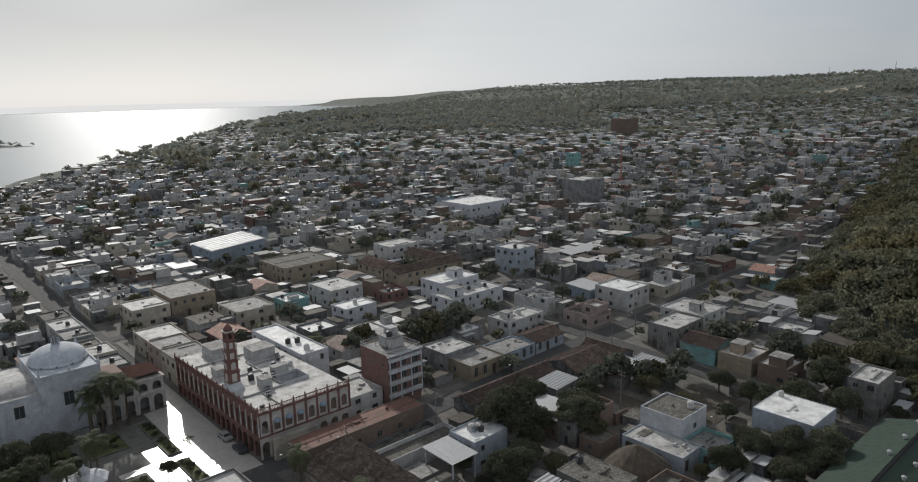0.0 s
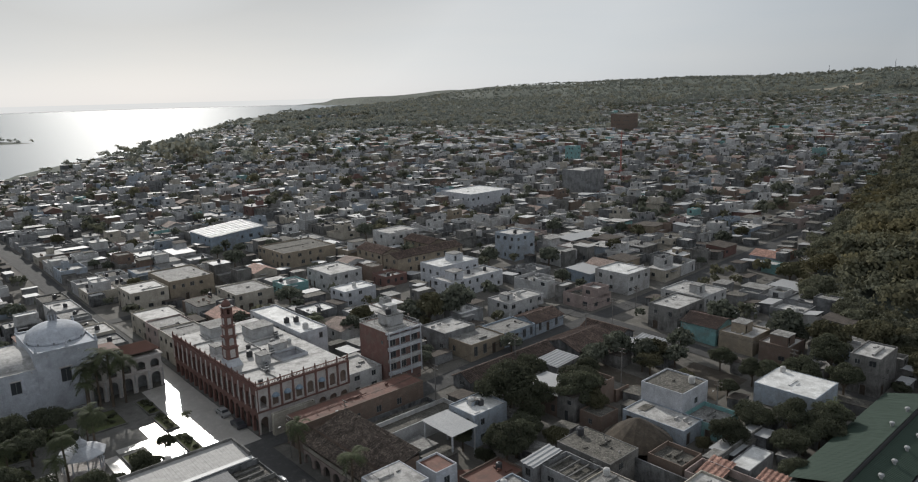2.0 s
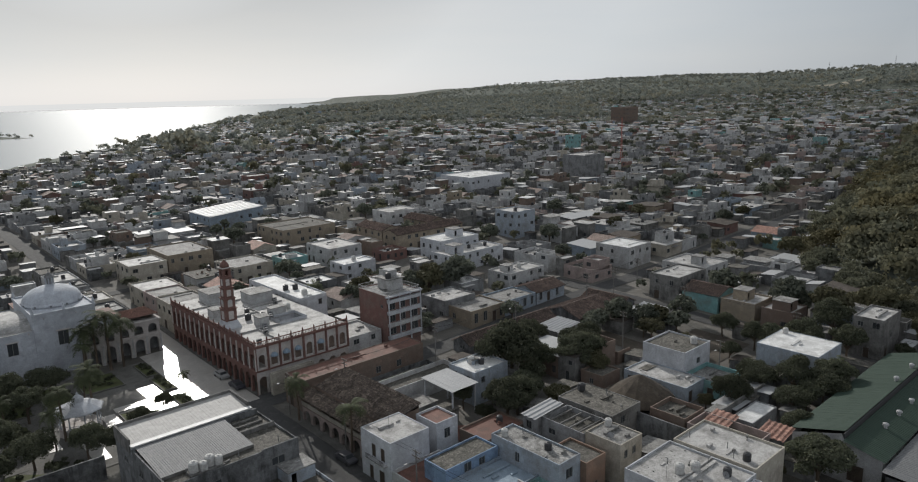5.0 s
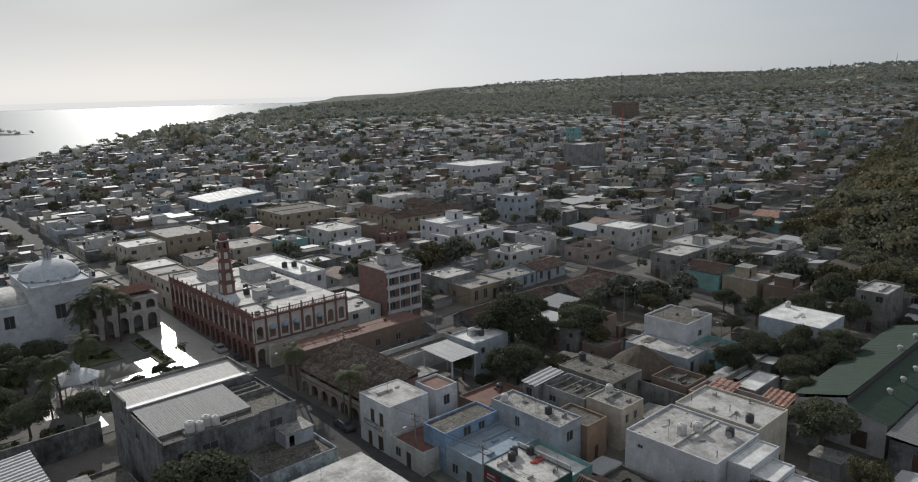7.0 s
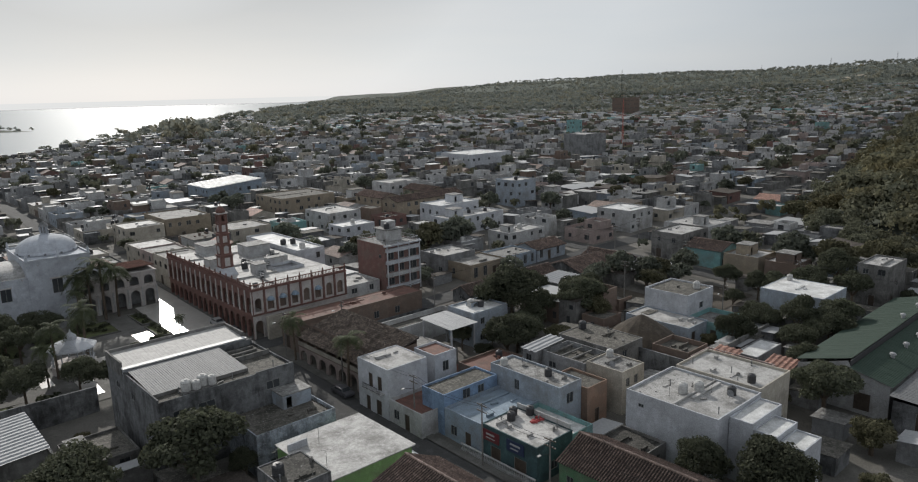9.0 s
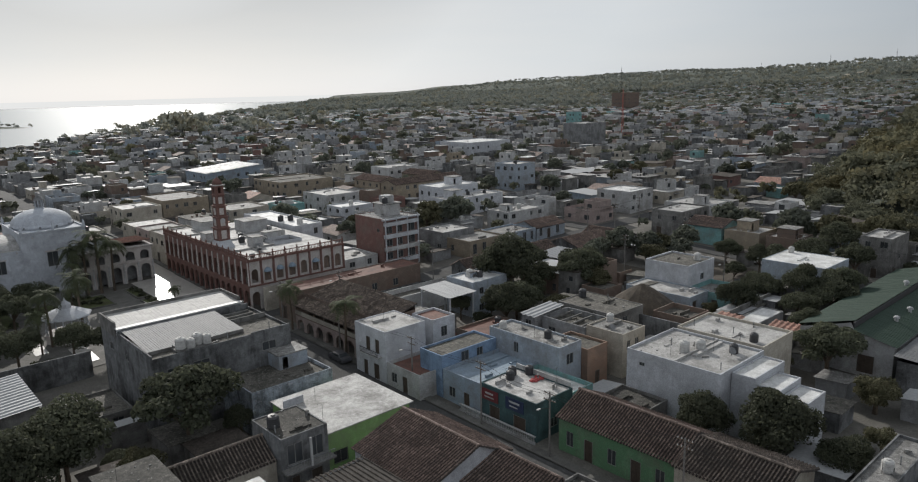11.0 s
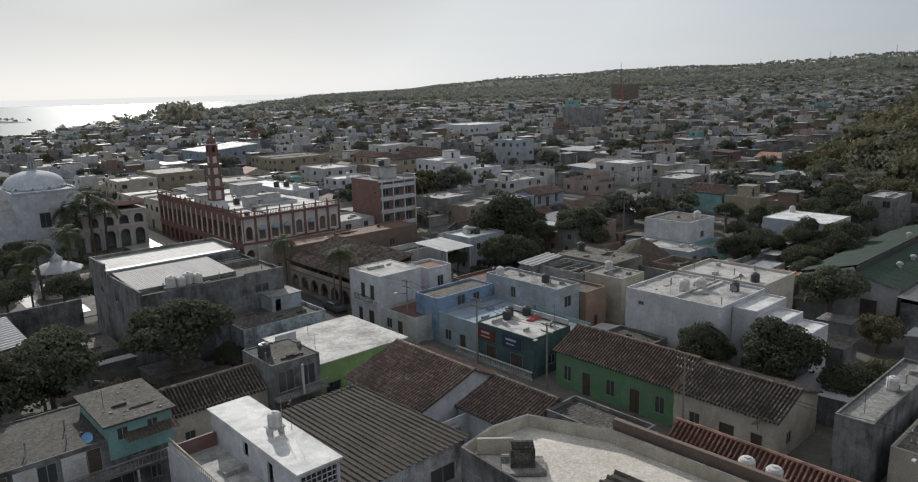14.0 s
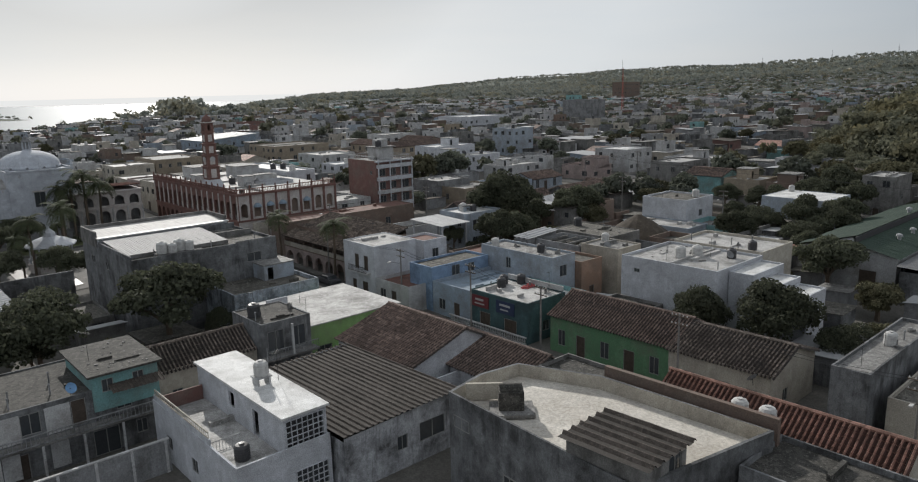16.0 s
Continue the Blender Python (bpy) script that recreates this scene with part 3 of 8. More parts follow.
def wave_sheet(b, p, along, down, period=0.95, rise=0.14, m=0, flat=0.35, rows=6, trough=False):
    """A corrugated sheet whose ribs run down the slope."""
    p, along, down = Vector(p), Vector(along), Vector(down)
    nrm = along.cross(down).normalized()
    if nrm.z < 0:
        nrm = -nrm
    n = max(2, int(round(along.length / period)))
    prof = ((0.0, 0.0), (flat, 0.0), (flat + 0.18, 1.0), (1 - 0.18, 1.0))
    base, cols = len(b.v), n * 4 + 1
    for r in range(rows + 1):
        for c in range(cols):
            i, k = divmod(c, 4)
            s, hgt = prof[k]
            b.v.append(tuple(p + along * ((i + s) / n) + down * (r / rows) + nrm * (rise * hgt + random.uniform(-0.012, 0.012))))
    for r in range(rows):
        for c in range(cols - 1):
            a = base + r * cols + c
            b.f.append((a, a + 1, a + cols + 1, a + cols))
            # with trough set, the hollows get the slot painted dark for shade
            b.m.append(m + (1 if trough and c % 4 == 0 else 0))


def openings(length, h, floors, seed, ground_door=True, density=1.0):
    """Doors and windows along one facade as (x, z, w, h, style)."""
    rnd = random.Random(seed)
    out = []
    fh = h / floors
    for k in range(floors):
        n = max(1, int(length / rnd.uniform(2.6, 3.6)))
        gap = length / n
        for i in range(n):
            if rnd.random() > 0.66 * density:
                continue
            mid = (i + 0.5) * gap
            if k == 0 and ground_door and rnd.random() < 0.4:
                w, hh, z, st = rnd.choice((1.0, 1.2, 1.6)), min(2.3, fh - 0.5), 0.0, "door"
            else:
                w, hh, z, st = rnd.choice((0.9, 1.1, 1.4)), rnd.choice((1.1, 1.3)), k * fh + 1.0, rnd.choice(("pane", "grille"))
                hh = min(hh, fh - 1.3)
            if hh > 0.5 and gap > w + 0.4:
                out.append((mid - w / 2, z, w, hh, st))
    return out


SIDE = {"R": lambda lu, lv: ((0, 0), (lu, 0), 0), "L": lambda lu, lv: ((0, lv), (0, 0), -90), "B": lambda lu, lv: ((lu, lv), (0, lv), 180), "F": lambda lu, lv: ((lu, 0), (lu, lv), 90)}


def facade_parts(root, body, lu, lv, z0, z1, doors, mats_extra=()):
    """Walls on four sides, with the windows and doors of each side set into their reveals."""
    for side in "RLBF":
        p0, p1, turn = SIDE[side](lu, lv)
        length = math.hypot(p1[0] - p0[0], p1[1] - p0[1])
        holes = [o for o in doors.get(side, ()) if o[0] > 0.06 and o[0] + o[2] < length - 0.06 and o[1] + o[3] < z1 - 0.06]
        body.wall(p0, p1, z0, z1, [o[:4] for o in holes])
        dx, dy = (p1[0] - p0[0]) / length, (p1[1] - p0[1]) / length
        for x, z, w, h, style in holes:
            s = x + w / 2
            window_part(root, w, h, style, pose(p0[0] + dx * s, p0[1] + dy * s, z, 0, 0, turn))


COUNT = [0]
TAKEN = []


def take(x, y, lu, lv, pad=0.4):
    """Keeps the plot of a house free of the filled-in blocks."""
    u, v = uv(x, y)
    TAKEN.append((u - pad, v - pad, u + lu + pad, v + lv + pad))


def house(x, y, lu, lv, top, wall="white", roof="pale", floors=None, doors=None, parapet=0.35, label="", tanks=(), style="flat", name="house", group="houses of the town", ridge=1.5, roof_mat=None, turn=ANG, ground=None, keep=True, detail=True, eaves=0.35, hut=None, apex=0.5, wall_mat=None):
    """A house whose nearest corner stands at x, y; lu runs along the street direction E1, lv along E2; top is the roof edge's height."""
    COUNT[0] += 1
    g = ground_z(x + 3 * (E1.x + E2.x), y + 3 * (E1.y + E2.y)) if ground is None else ground
    h = top - g
    floors = floors or max(1, int(round(h / 3.3)))
    seed = COUNT[0] * 17 + 5
    if doors is None:
        doors = {s: openings(lv if s in "LF" else lu, h - parapet, floors, seed + i, True, 1.0 if s in "RL" else 0.5) for i, s in enumerate("RL")}
    kinds = {"flat": "flat-roofed", "gable_u": "tile-roofed", "gable_v": "tile-roofed", "slope": "sheet-roofed", "hip": "tile-roofed"}[style]
    root = thing(name, label or f"{wall} {kinds} town house, {'one storey' if floors == 1 else str(floors) + ' storeys'}, weathered walls", "house", pose(x, y, g, 0, 0, turn), group)
    if keep:
        take(x, y, lu, lv)
    body = Build()
    facade_parts(root, body, lu, lv, -1.2, h, doors)
    if style == "flat":
        t, zr = 0.16, h - parapet
        for q in (((0, 0), (lu, 0), (lu - t, t), (t, t)), ((lu, 0), (lu, lv), (lu - t, lv - t), (lu - t, t)), ((lu, lv), (0, lv), (t, lv - t), (lu - t, lv - t)), ((0, lv), (0, 0), (t, t), (t, lv - t))):
            body.face([(px, py, h) for px, py in q])
        for a, c in (((t, t), (lu - t, t)), ((lu - t, t), (lu - t, lv - t)), ((lu - t, lv - t), (t, lv - t)), ((t, lv - t), (t, t))):
            body.face(((*c, zr), (*a, zr), (*a, h), (*c, h)))
        rb = Build()
        rb.box(t, t, zr - 0.2, lu - t, lv - t, zr)
        if detail and lu > 5 and lv > 5:
            rnd = random.Random(seed)
            n = rnd.randint(2, 4)
            for k in range(n):                                   # low kerbs, pads and vents on the roof slab
                px, py = rnd.uniform(0.8, lu - 2), rnd.uniform(0.8, lv - 2)
                part("roof_kerb", Build().box(px, py, zr + 0.003, px + (rnd.uniform(0.3, 1.2) if k else rnd.uniform(1.2, lu - px - 0.3)), py + rnd.uniform(0.12, 0.5), zr + rnd.uniform(0.12, 0.5)), roof_mat or ROOF[roof], root)
        part("roof", rb, roof_mat or ROOF[roof], root)
    else:
        o = eaves
        rb = Build()
        if style == "gable_v":                                   # ridge along E2
            la, ra = lu * apex, lu * (1 - apex)
            pa, pb = (la, -o, h + ridge), (0, lv + 2 * o, 0)
            tile_sheet(rb, pa, pb, (-la - o, 0, -ridge * (1 + o / la)))
            part("roof_slope", rb, (roof_mat or TILE, TILE_RED_CHANNEL_SHADE if roof_mat is TILE_RED else TILE_CHANNEL_SHADE), root, "rows of old clay barrel tiles")
            rb = Build()
            tile_sheet(rb, pa, pb, (ra + o, 0, -ridge * (1 + o / ra)))
            for yy, q in ((0, 1), (lv, -1)):
                body.face(((0, yy, h), (lu, yy, h), (la, yy, h + ridge - 0.08))[::q])
            part("ridge", Build().tube((la, -o, h + ridge + 0.03), (la, lv + o, h + ridge + 0.03), 0.16, 0.16), roof_mat or TILE, root)
        elif style == "gable_u":
            pa, pb = (-o, lv / 2, h + ridge), (lu + 2 * o, 0, 0)
            tile_sheet(rb, pa, pb, (0, -lv / 2 - o, -ridge * (1 + 2 * o / lv)))
            part("roof_slope", rb, (roof_mat or TILE, TILE_RED_CHANNEL_SHADE if roof_mat is TILE_RED else TILE_CHANNEL_SHADE), root, "rows of old clay barrel tiles")
            rb = Build()
            tile_sheet(rb, pa, pb, (0, lv / 2 + o, -ridge * (1 + 2 * o / lv)))
            for xx, s in ((0, -1), (lu, 1)):
                body.face(((xx, 0, h), (xx, lv, h), (xx, lv / 2, h + ridge - 0.08))[::s])
            part("ridge", Build().tube((-o, lv / 2, h + ridge + 0.03), (lu + o, lv / 2, h + ridge + 0.03), 0.16, 0.16), roof_mat or TILE, root)
        elif style == "slope":                                   # one slope falling towards E1's start
            wave_sheet(rb, (lu + o, -o, h + ridge), (0, lv + 2 * o, 0), (-lu - 2 * o, 0, -ridge))
            body.face(((lu, 0, h), (lu, 0, h + ridge - 0.1), (0, 0, h)))
            body.face(((0, lv, h), (lu, lv, h + ridge - 0.1), (lu, lv, h)))
            body.face(((lu, lv, h), (lu, lv, h + ridge - 0.1), (lu, 0, h + ridge - 0.1), (lu, 0, h)))
        part("roof_slope" if style[:5] == "gable" else "roof", rb, (roof_mat or TILE, TILE_RED_CHANNEL_SHADE if roof_mat is TILE_RED else TILE_CHANNEL_SHADE), root, "ribbed fibre-cement sheets" if style == "slope" else "rows of old clay barrel tiles")
    part("wall", body, wall_mat or PAINT[wall], root)
    zr = g + h - parapet
    for tu, tv, key in tanks:
        px, py = x + tu * E1.x + tv * E2.x, y + tu * E1.y + tv * E2.y
        water_tank(px, py, zr, key)
    if hut:                                                      # stair head on the roof: u, v, size, height
        hu, hv, sx, sy, hh = hut
        hb_ = Build()
        hb_.wall((hu, hv), (hu + sx, hv), h - parapet, h - parapet + hh, [(0.5, h - parapet + 0.02, 0.8, min(1.9, hh - 0.3))] if sx > 1.5 else ())
        hb_.wall((hu + sx, hv), (hu + sx, hv + sy), h - parapet, h - parapet + hh)
        hb_.wall((hu + sx, hv + sy), (hu, hv + sy), h - parapet, h - parapet + hh)
        hb_.wall((hu, hv + sy), (hu, hv), h - parapet, h - parapet + hh)
        part("stair_roof", Build().box(hu - 0.12, hv - 0.12, h - parapet + hh, hu + sx + 0.12, hv + sy + 0.12, h - parapet + hh + 0.14), ROOF["grey"], root)
        part("stair_head", hb_, PAINT[wall], root)
    return root


# trees
def crown_quads(rnd, lobes, count, size, loose=0.65):
    """Leaf clumps on and in a few uneven lobes (x, y, z, r)."""
    lobes = np.array(lobes)
    pick = lobes[rnd.choice(len(lobes), count, p=lobes[:, 3] ** 2 / (lobes[:, 3] ** 2).sum())]
    d = rnd.normal(size=(count, 3))
    d /= np.linalg.norm(d, axis=1, keepdims=True)
    d[:, 2] = np.where(d[:, 2] < -0.35, -0.5 * d[:, 2], d[:, 2])
    c = pick[:, :3] + d * (pick[:, 3] * (0.62 + 0.45 * rnd.random_sample(count) ** 0.6))[:, None] * np.array((1, 1, 0.8))
    a = d + rnd.normal(size=(count, 3)) * loose
    t = np.cross(a, rnd.normal(size=(count, 3)))
    s = np.cross(a, t)
    k = (size * (0.6 + 0.8 * rnd.random_sample(count)))[:, None]
    t *= k / np.linalg.norm(t, axis=1, keepdims=True)
    s *= k / np.linalg.norm(s, axis=1, keepdims=True)
    return np.stack((c - t - s * 0.6, c + t * 0.8 - s * 0.7, c + t + s * 0.6, c - t * 0.7 + s * 0.8), 1)


def make_tree(key, seed, radius, height, count, size, leaf):
    """A tree whose crown is a dense heap of lobes over forking limbs."""
    rnd = np.random.RandomState(seed)
    lobes = [(0, 0, height * 0.62, radius * 0.72)]
    for i in range(17):
        a, t = rnd.uniform(0, 6.28), rnd.uniform(-0.45, 1.0)
        q = radius * 0.72 * math.sqrt(max(0.05, 1 - t * t)) * rnd.uniform(0.75, 1.15)
        lobes.append((q * math.cos(a), q * math.sin(a), height * (0.60 + 0.27 * t), radius * rnd.uniform(0.24, 0.42)))
    b = Build()
    b.tube((0, 0, -0.4), (0.1, 0.05, height * 0.34), 0.26, 0.19, 7)
    for lx, ly, lz, r in lobes[1:8]:
        mid = (lx * 0.4, ly * 0.4, height * 0.34 + (lz - height * 0.34) * 0.5)
        b.tube((0.1, 0.05, height * 0.32), mid, 0.13, 0.085, 5)
        b.tube(mid, (lx, ly, lz), 0.085, 0.03, 5)
    MESH[key] = (b.mesh("trunk", (BARK,)), soup("crown", crown_quads(rnd, lobes, count, size), leaf))


for i in range(4):
    make_tree(("tree", i), 30 + i, 3.3 + 0.3 * i, 7.2 + 0.4 * (i % 2), 11500, 0.11, LEAF)
make_tree(("tree", 4), 44, 3.0, 5.8, 7000, 0.11, LEAF_DRY)
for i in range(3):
    make_tree(("far", i), 60 + i, 3.5, 6.8, 1400, 0.28, LEAF_TOWN_HAZED if i < 2 else LEAF_DRY)


for i in range(3):
    make_tree(("hill", i), 70 + i, 3.5 + 0.2 * i, 6.6, 4200, 0.19, LEAF_HILL_HAZED if i < 2 else LEAF_DRY)


def tree(x, y, s=1.0, k=0, label="dense dark-green broadleaf tree in a yard", group="trees of the town", z=None, far=False):
    # beyond 150 m crowns come from the set with haze-lightened leaves
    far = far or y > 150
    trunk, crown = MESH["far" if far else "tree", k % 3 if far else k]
    root = thing("tree", label, "tree", pose(x, y, ground_z(x, y) if z is None else z, 0, 0, random.uniform(0, 360)) @ Matrix.Diagonal((s, s, s * random.uniform(0.9, 1.1), 1)), group)
    part("trunk", trunk, (), root)
    part("crown", crown, (), root)
    return root


def palm_meshes(seed):
    rnd = random.Random(seed)
    b = Build()
    h, px = 8.0, 0.0
    for i in range(8):
        nx = px + rnd.uniform(-0.04, 0.07)
        b.tube((px, 0, h * i / 8 - 0.3 * (i == 0)), (nx, 0, h * (i + 1) / 8), 0.2 - 0.008 * i, 0.19 - 0.008 * i, 8)
        px = nx
    quads = []
    for k in range(19):
        a = 2 * math.pi * k / 19 + rnd.uniform(-0.15, 0.15)
        up, length = rnd.uniform(-0.25, 1.0), rnd.uniform(2.2, 2.9)
        pts = []
        for j in range(9):
            s = j / 8
            r = length * s * (0.75 + 0.25 * math.cos(s))
            z = h + up * length * s * 0.9 - 1.5 * length * 0.5 * s * s * (1.1 - 0.2 * up)
            pts.append(Vector((px + r * math.cos(a), r * math.sin(a), z)))
        side = Vector((-math.sin(a), math.cos(a), 0))
        for j in range(8):
            p, q = pts[j], pts[j + 1]
            for sgn in (-1, 1):
                for sub in range(3):
                    c = p.lerp(q, (sub + 0.5) / 3)
                    w = 0.55 * math.sin(math.pi * min(0.98, (j + 1) / 9.5)) + 0.12
                    out = c + side * sgn * w + (q - p) * 0.6 + Vector((0, 0, -0.25 * w))
                    d = (q - p) * 0.13
                    quads.append([tuple(c - d), tuple(c + d), tuple(out + d * 0.4), tuple(out - d * 0.4)])
    return b.mesh("trunk", (BARK,)), soup("crown", np.array(quads), PALM)


for i in range(3):
    MESH["palm", i] = palm_meshes(80 + i)


def palm(x, y, s=1.0, k=0, label="tall palm with arching green fronds"):
    trunk, crown = MESH["palm", k]
    root = thing("palm_tree", label, "palm tree", pose(x, y, ground_z(x, y), 0, 0, random.uniform(0, 360)) @ Matrix.Diagonal((s, s, s, 1)), "palms")
    part("trunk", trunk, (), root)
    part("crown", crown, (), root)
    return root

# ---- special kinds for the houses round the camera ----
def at(u, v, z=None, turn=ANG):
    x, y = xy(u, v)
    return pose(x, y, ground_z(x, y) if z is None else z, 0, 0, turn)


def hu(u, v, lu, lv, top, *a, **k):
    return house(*xy(u, v), lu, lv, top, *a, **k)


def W(*spec):
    """Openings of one side: (middle, sill, width, height[, style])."""
    return [(s[0] - s[2] / 2, s[1], s[2], s[3], s[4] if len(s) > 4 else "pane") for s in spec]


def rail_part(root, p0, p1, z, h=0.9, mat=None, step=0.22, name="railing", thick=0.03):
    """Top and bottom rail with uprights between two points."""
    b = Build()
    (ax, ay), (bx, by) = p0, p1
    n = max(2, int(math.hypot(bx - ax, by - ay) / step))
    b.tube((ax, ay, z + h), (bx, by, z + h), thick * 1.3, thick * 1.3, 5)
    b.tube((ax, ay, z + 0.08), (bx, by, z + 0.08), thick, thick, 4)
    for i in range(n + 1):
        f = i / n
        b.tube((ax + (bx - ax) * f, ay + (by - ay) * f, z), (ax + (bx - ax) * f, ay + (by - ay) * f, z + h), thick * 0.7, thick * 0.7, 4)
    return part(name, b, mat or PAINT["white"], root)


def slab_part(root, name, x0, y0, z0, x1, y1, z1, mat, label=""):
    return part(name, Build().box(x0, y0, z0, x1, y1, z1), mat, root, label)


def lattice_part(root, x0, x1, z0, z1, y=0.0, cell=0.42, bar=0.05):
    """Pierced concrete screen, set in front of an opening."""
    b = Build()
    nx, nz = round((x1 - x0) / cell), round((z1 - z0) / cell)
    for i in range(nx + 1):
        x = x0 + (x1 - x0) * i / nx
        b.box(x - bar / 2, y - 0.08, z0, x + bar / 2, y + 0.02, z1)
    for j in range(nz + 1):
        z = z0 + (z1 - z0) * j / nz
        b.box(x0, y - 0.075, z - bar / 2, x1, y + 0.015, z + bar / 2)
    part("lattice", b, PAINT["clean white"], root, "white pierced concrete screen")


# near-black colour for sheets that stand in for shade inside openings
INNER_SHADE = plain("inner_shade", (0.045, 0.045, 0.047), 0.9)
SIGN_RED = plain("sign_red", (0.13, 0.025, 0.03), 0.6)
SIGN_BLUE = plain("sign_blue", (0.022, 0.034, 0.08), 0.6)
SIGN_WHITE = plain("sign_white", (0.38, 0.38, 0.38), 0.6)


def poly_house(pts, top, wall, roof, label, parapet=0.6, ground=0.0, name="house"):
    """A building on an uneven plot; pts run anticlockwise in the world's plan."""
    x0, y0 = pts[0]
    root = thing(name, label, "house", pose(x0, y0, ground), "houses of the town")
    q = [(x - x0, y - y0) for x, y in pts]
    n, h, t = len(q), top - ground, 0.2
    cx, cy = sum(p[0] for p in q) / n, sum(p[1] for p in q) / n
    inner = [(p[0] + (cx - p[0]) * t / math.hypot(cx - p[0], cy - p[1]) * 1.3, p[1] + (cy - p[1]) * t / math.hypot(cx - p[0], cy - p[1]) * 1.3) for p in q]
    b, inside = Build(), Build()
    for i in range(n):
        a, c, ia, ic = q[i], q[(i + 1) % n], inner[i], inner[(i + 1) % n]
        b.wall(a, c, -1.0, h)
        b.face(((*a, h), (*c, h), (*ic, h), (*ia, h)))
        inside.face(((*ic, h - parapet), (*ia, h - parapet), (*ia, h), (*ic, h)))
    part("wall", b, PAINT[wall], root)
    part("inner_parapet", inside, PAINT["cream"], root, "cream inner faces of the parapet")
    r = Build()
    r.face([(*p, h - parapet) for p in inner])
    r.face([(*p, h - parapet - 0.2) for p in reversed(inner)])
    part("roof", r, ROOF[roof], root)
    us, vs = zip(*(uv(x, y) for x, y in pts))
    TAKEN.append((min(us), min(vs), max(us), max(vs)))
    return root


# white house with a lattice room on its roof terrace
r = hu(17.4, 40.6, 7.2, 15.4, 4.5, "clean white", "pale", parapet=0.75, label="white two-storey house with roof terrace and pierced lattice screens",
       doors={"R": W((5.6, 0.4, 2.6, 2.2)), "L": W((3, 1.2, 1.1, 1.1), (8, 1.2, 1.1, 1.1))})
b = Build()
b.wall((3.8, 0.4), (7.2, 0.4), 3.75, 6.55, [(0.15, 4.2, 3.0, 2.1)], 0.3)
b.wall((7.2, 0.4), (7.2, 15.2), 3.75, 6.55)
b.wall((7.2, 15.2), (3.8, 15.2), 3.75, 6.55)
b.wall((3.8, 15.2), (3.8, 0.4), 3.75, 6.55, [(6.0, 4.8, 0.9, 1.2), (10.0, 3.8, 0.9, 2.0)])
part("upper_room", b, PAINT["clean white"], r)
slab_part(r, "roof_slab", 3.6, 0.2, 6.55, 7.4, 15.4, 6.72, ROOF["white"], "flat white roof slab")
lattice_part(r, 3.95, 6.95, 4.2, 6.3, 0.42)
lattice_part(r, 4.3, 6.9, 0.4, 2.6, 0.0)
# dark sheet behind the screen, painted as the room's shade
slab_part(r, "dark_back", 3.9, 0.75, 3.8, 7.1, 0.8, 6.5, INNER_SHADE)
rail_part(r, (0.1, 4.4), (2.4, 4.4), 3.75, 0.9)
slab_part(r, "maroon_wall", 0.3, 14.2, 3.76, 3.7, 14.35, 5.0, PAINT["red"], "maroon painted terrace wall")
rail_part(r, (0.12, 4.6), (0.12, 15.0), 4.9, 0.5, PAINT["cream"], 0.35, "balustrade", 0.05)
slab_part(r, "terrace_wall", 0.05, 4.4, 4.5, 0.2, 15.2, 4.95, PAINT["clean white"])
st = thing("tank_stand", "white water tank on a masonry stand on a white roof", "water tank", at(23.0, 47.6, 6.72), "rooftop water tanks")
for dx in (-0.55, 0.4):
    slab_part(st, "pier", dx, -0.45, 0, dx + 0.15, 0.45, 0.55, PAINT["white"])
slab_part(st, "shelf", -0.65, -0.55, 0.55, 0.65, 0.55, 0.65, PAINT["white"])
part("tank", MESH["tank", "white"], (), st, "", False, pose(0, 0, 0.65))
part("pipe", Build().tube((0.7, 0.2, 0), (0.75, 0.2, 2.6), 0.03, 0.03, 5), PAINT["grey"], st)
water_tank(*xy(18.9, 42.9), 3.75, "black", "house terrace")

# workshop under ribbed fibre-cement sheets
r = thing("workshop", "white-walled workshop under dark ribbed fibre-cement sheets", "house", at(24.9, 39.3, 0.0), "houses of the town")
take(*xy(24.9, 39.3), 10.8, 16.2)
b = Build()
facade_parts(r, b, 10.6, 15.8, -1.0, 4.1, {"R": W((8.2, 1.6, 2.6, 1.6), (5.2, 1.6, 1.0, 1.2))})
for yy, q in ((0, 1), (15.8, -1)):
    b.face(((0, yy, 4.1), (10.6, yy, 4.1), (10.6, yy, 4.75), (0, yy, 4.35))[::q])
part("wall", b, dirty("paint_mouldy_white", (0.46, 0.47, 0.49), (0.07, 0.07, 0.07), 0.9, True, 0.9, 0.3, 0.0, 1.0, 0.2, 0.0, (0.46, 0.62)), r)
b = Build()
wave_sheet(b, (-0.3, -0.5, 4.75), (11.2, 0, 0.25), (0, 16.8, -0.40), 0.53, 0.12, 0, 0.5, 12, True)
part("roof", b, (FIBRE, FIBRE_TROUGH_SHADE), r, "dark ribbed fibre-cement sheets")

# tiled houses along the near side of the street
hu(36.6, 46.6, 11.2, 11.6, 4.3, "white", style="gable_v", ridge=2.15, apex=0.6, wall_mat=PAINT["clean white"], label="long old house with dark clay tiles and white gable", doors={"R": W((4.2, 1.0, 0.9, 1.2)), "L": ()})
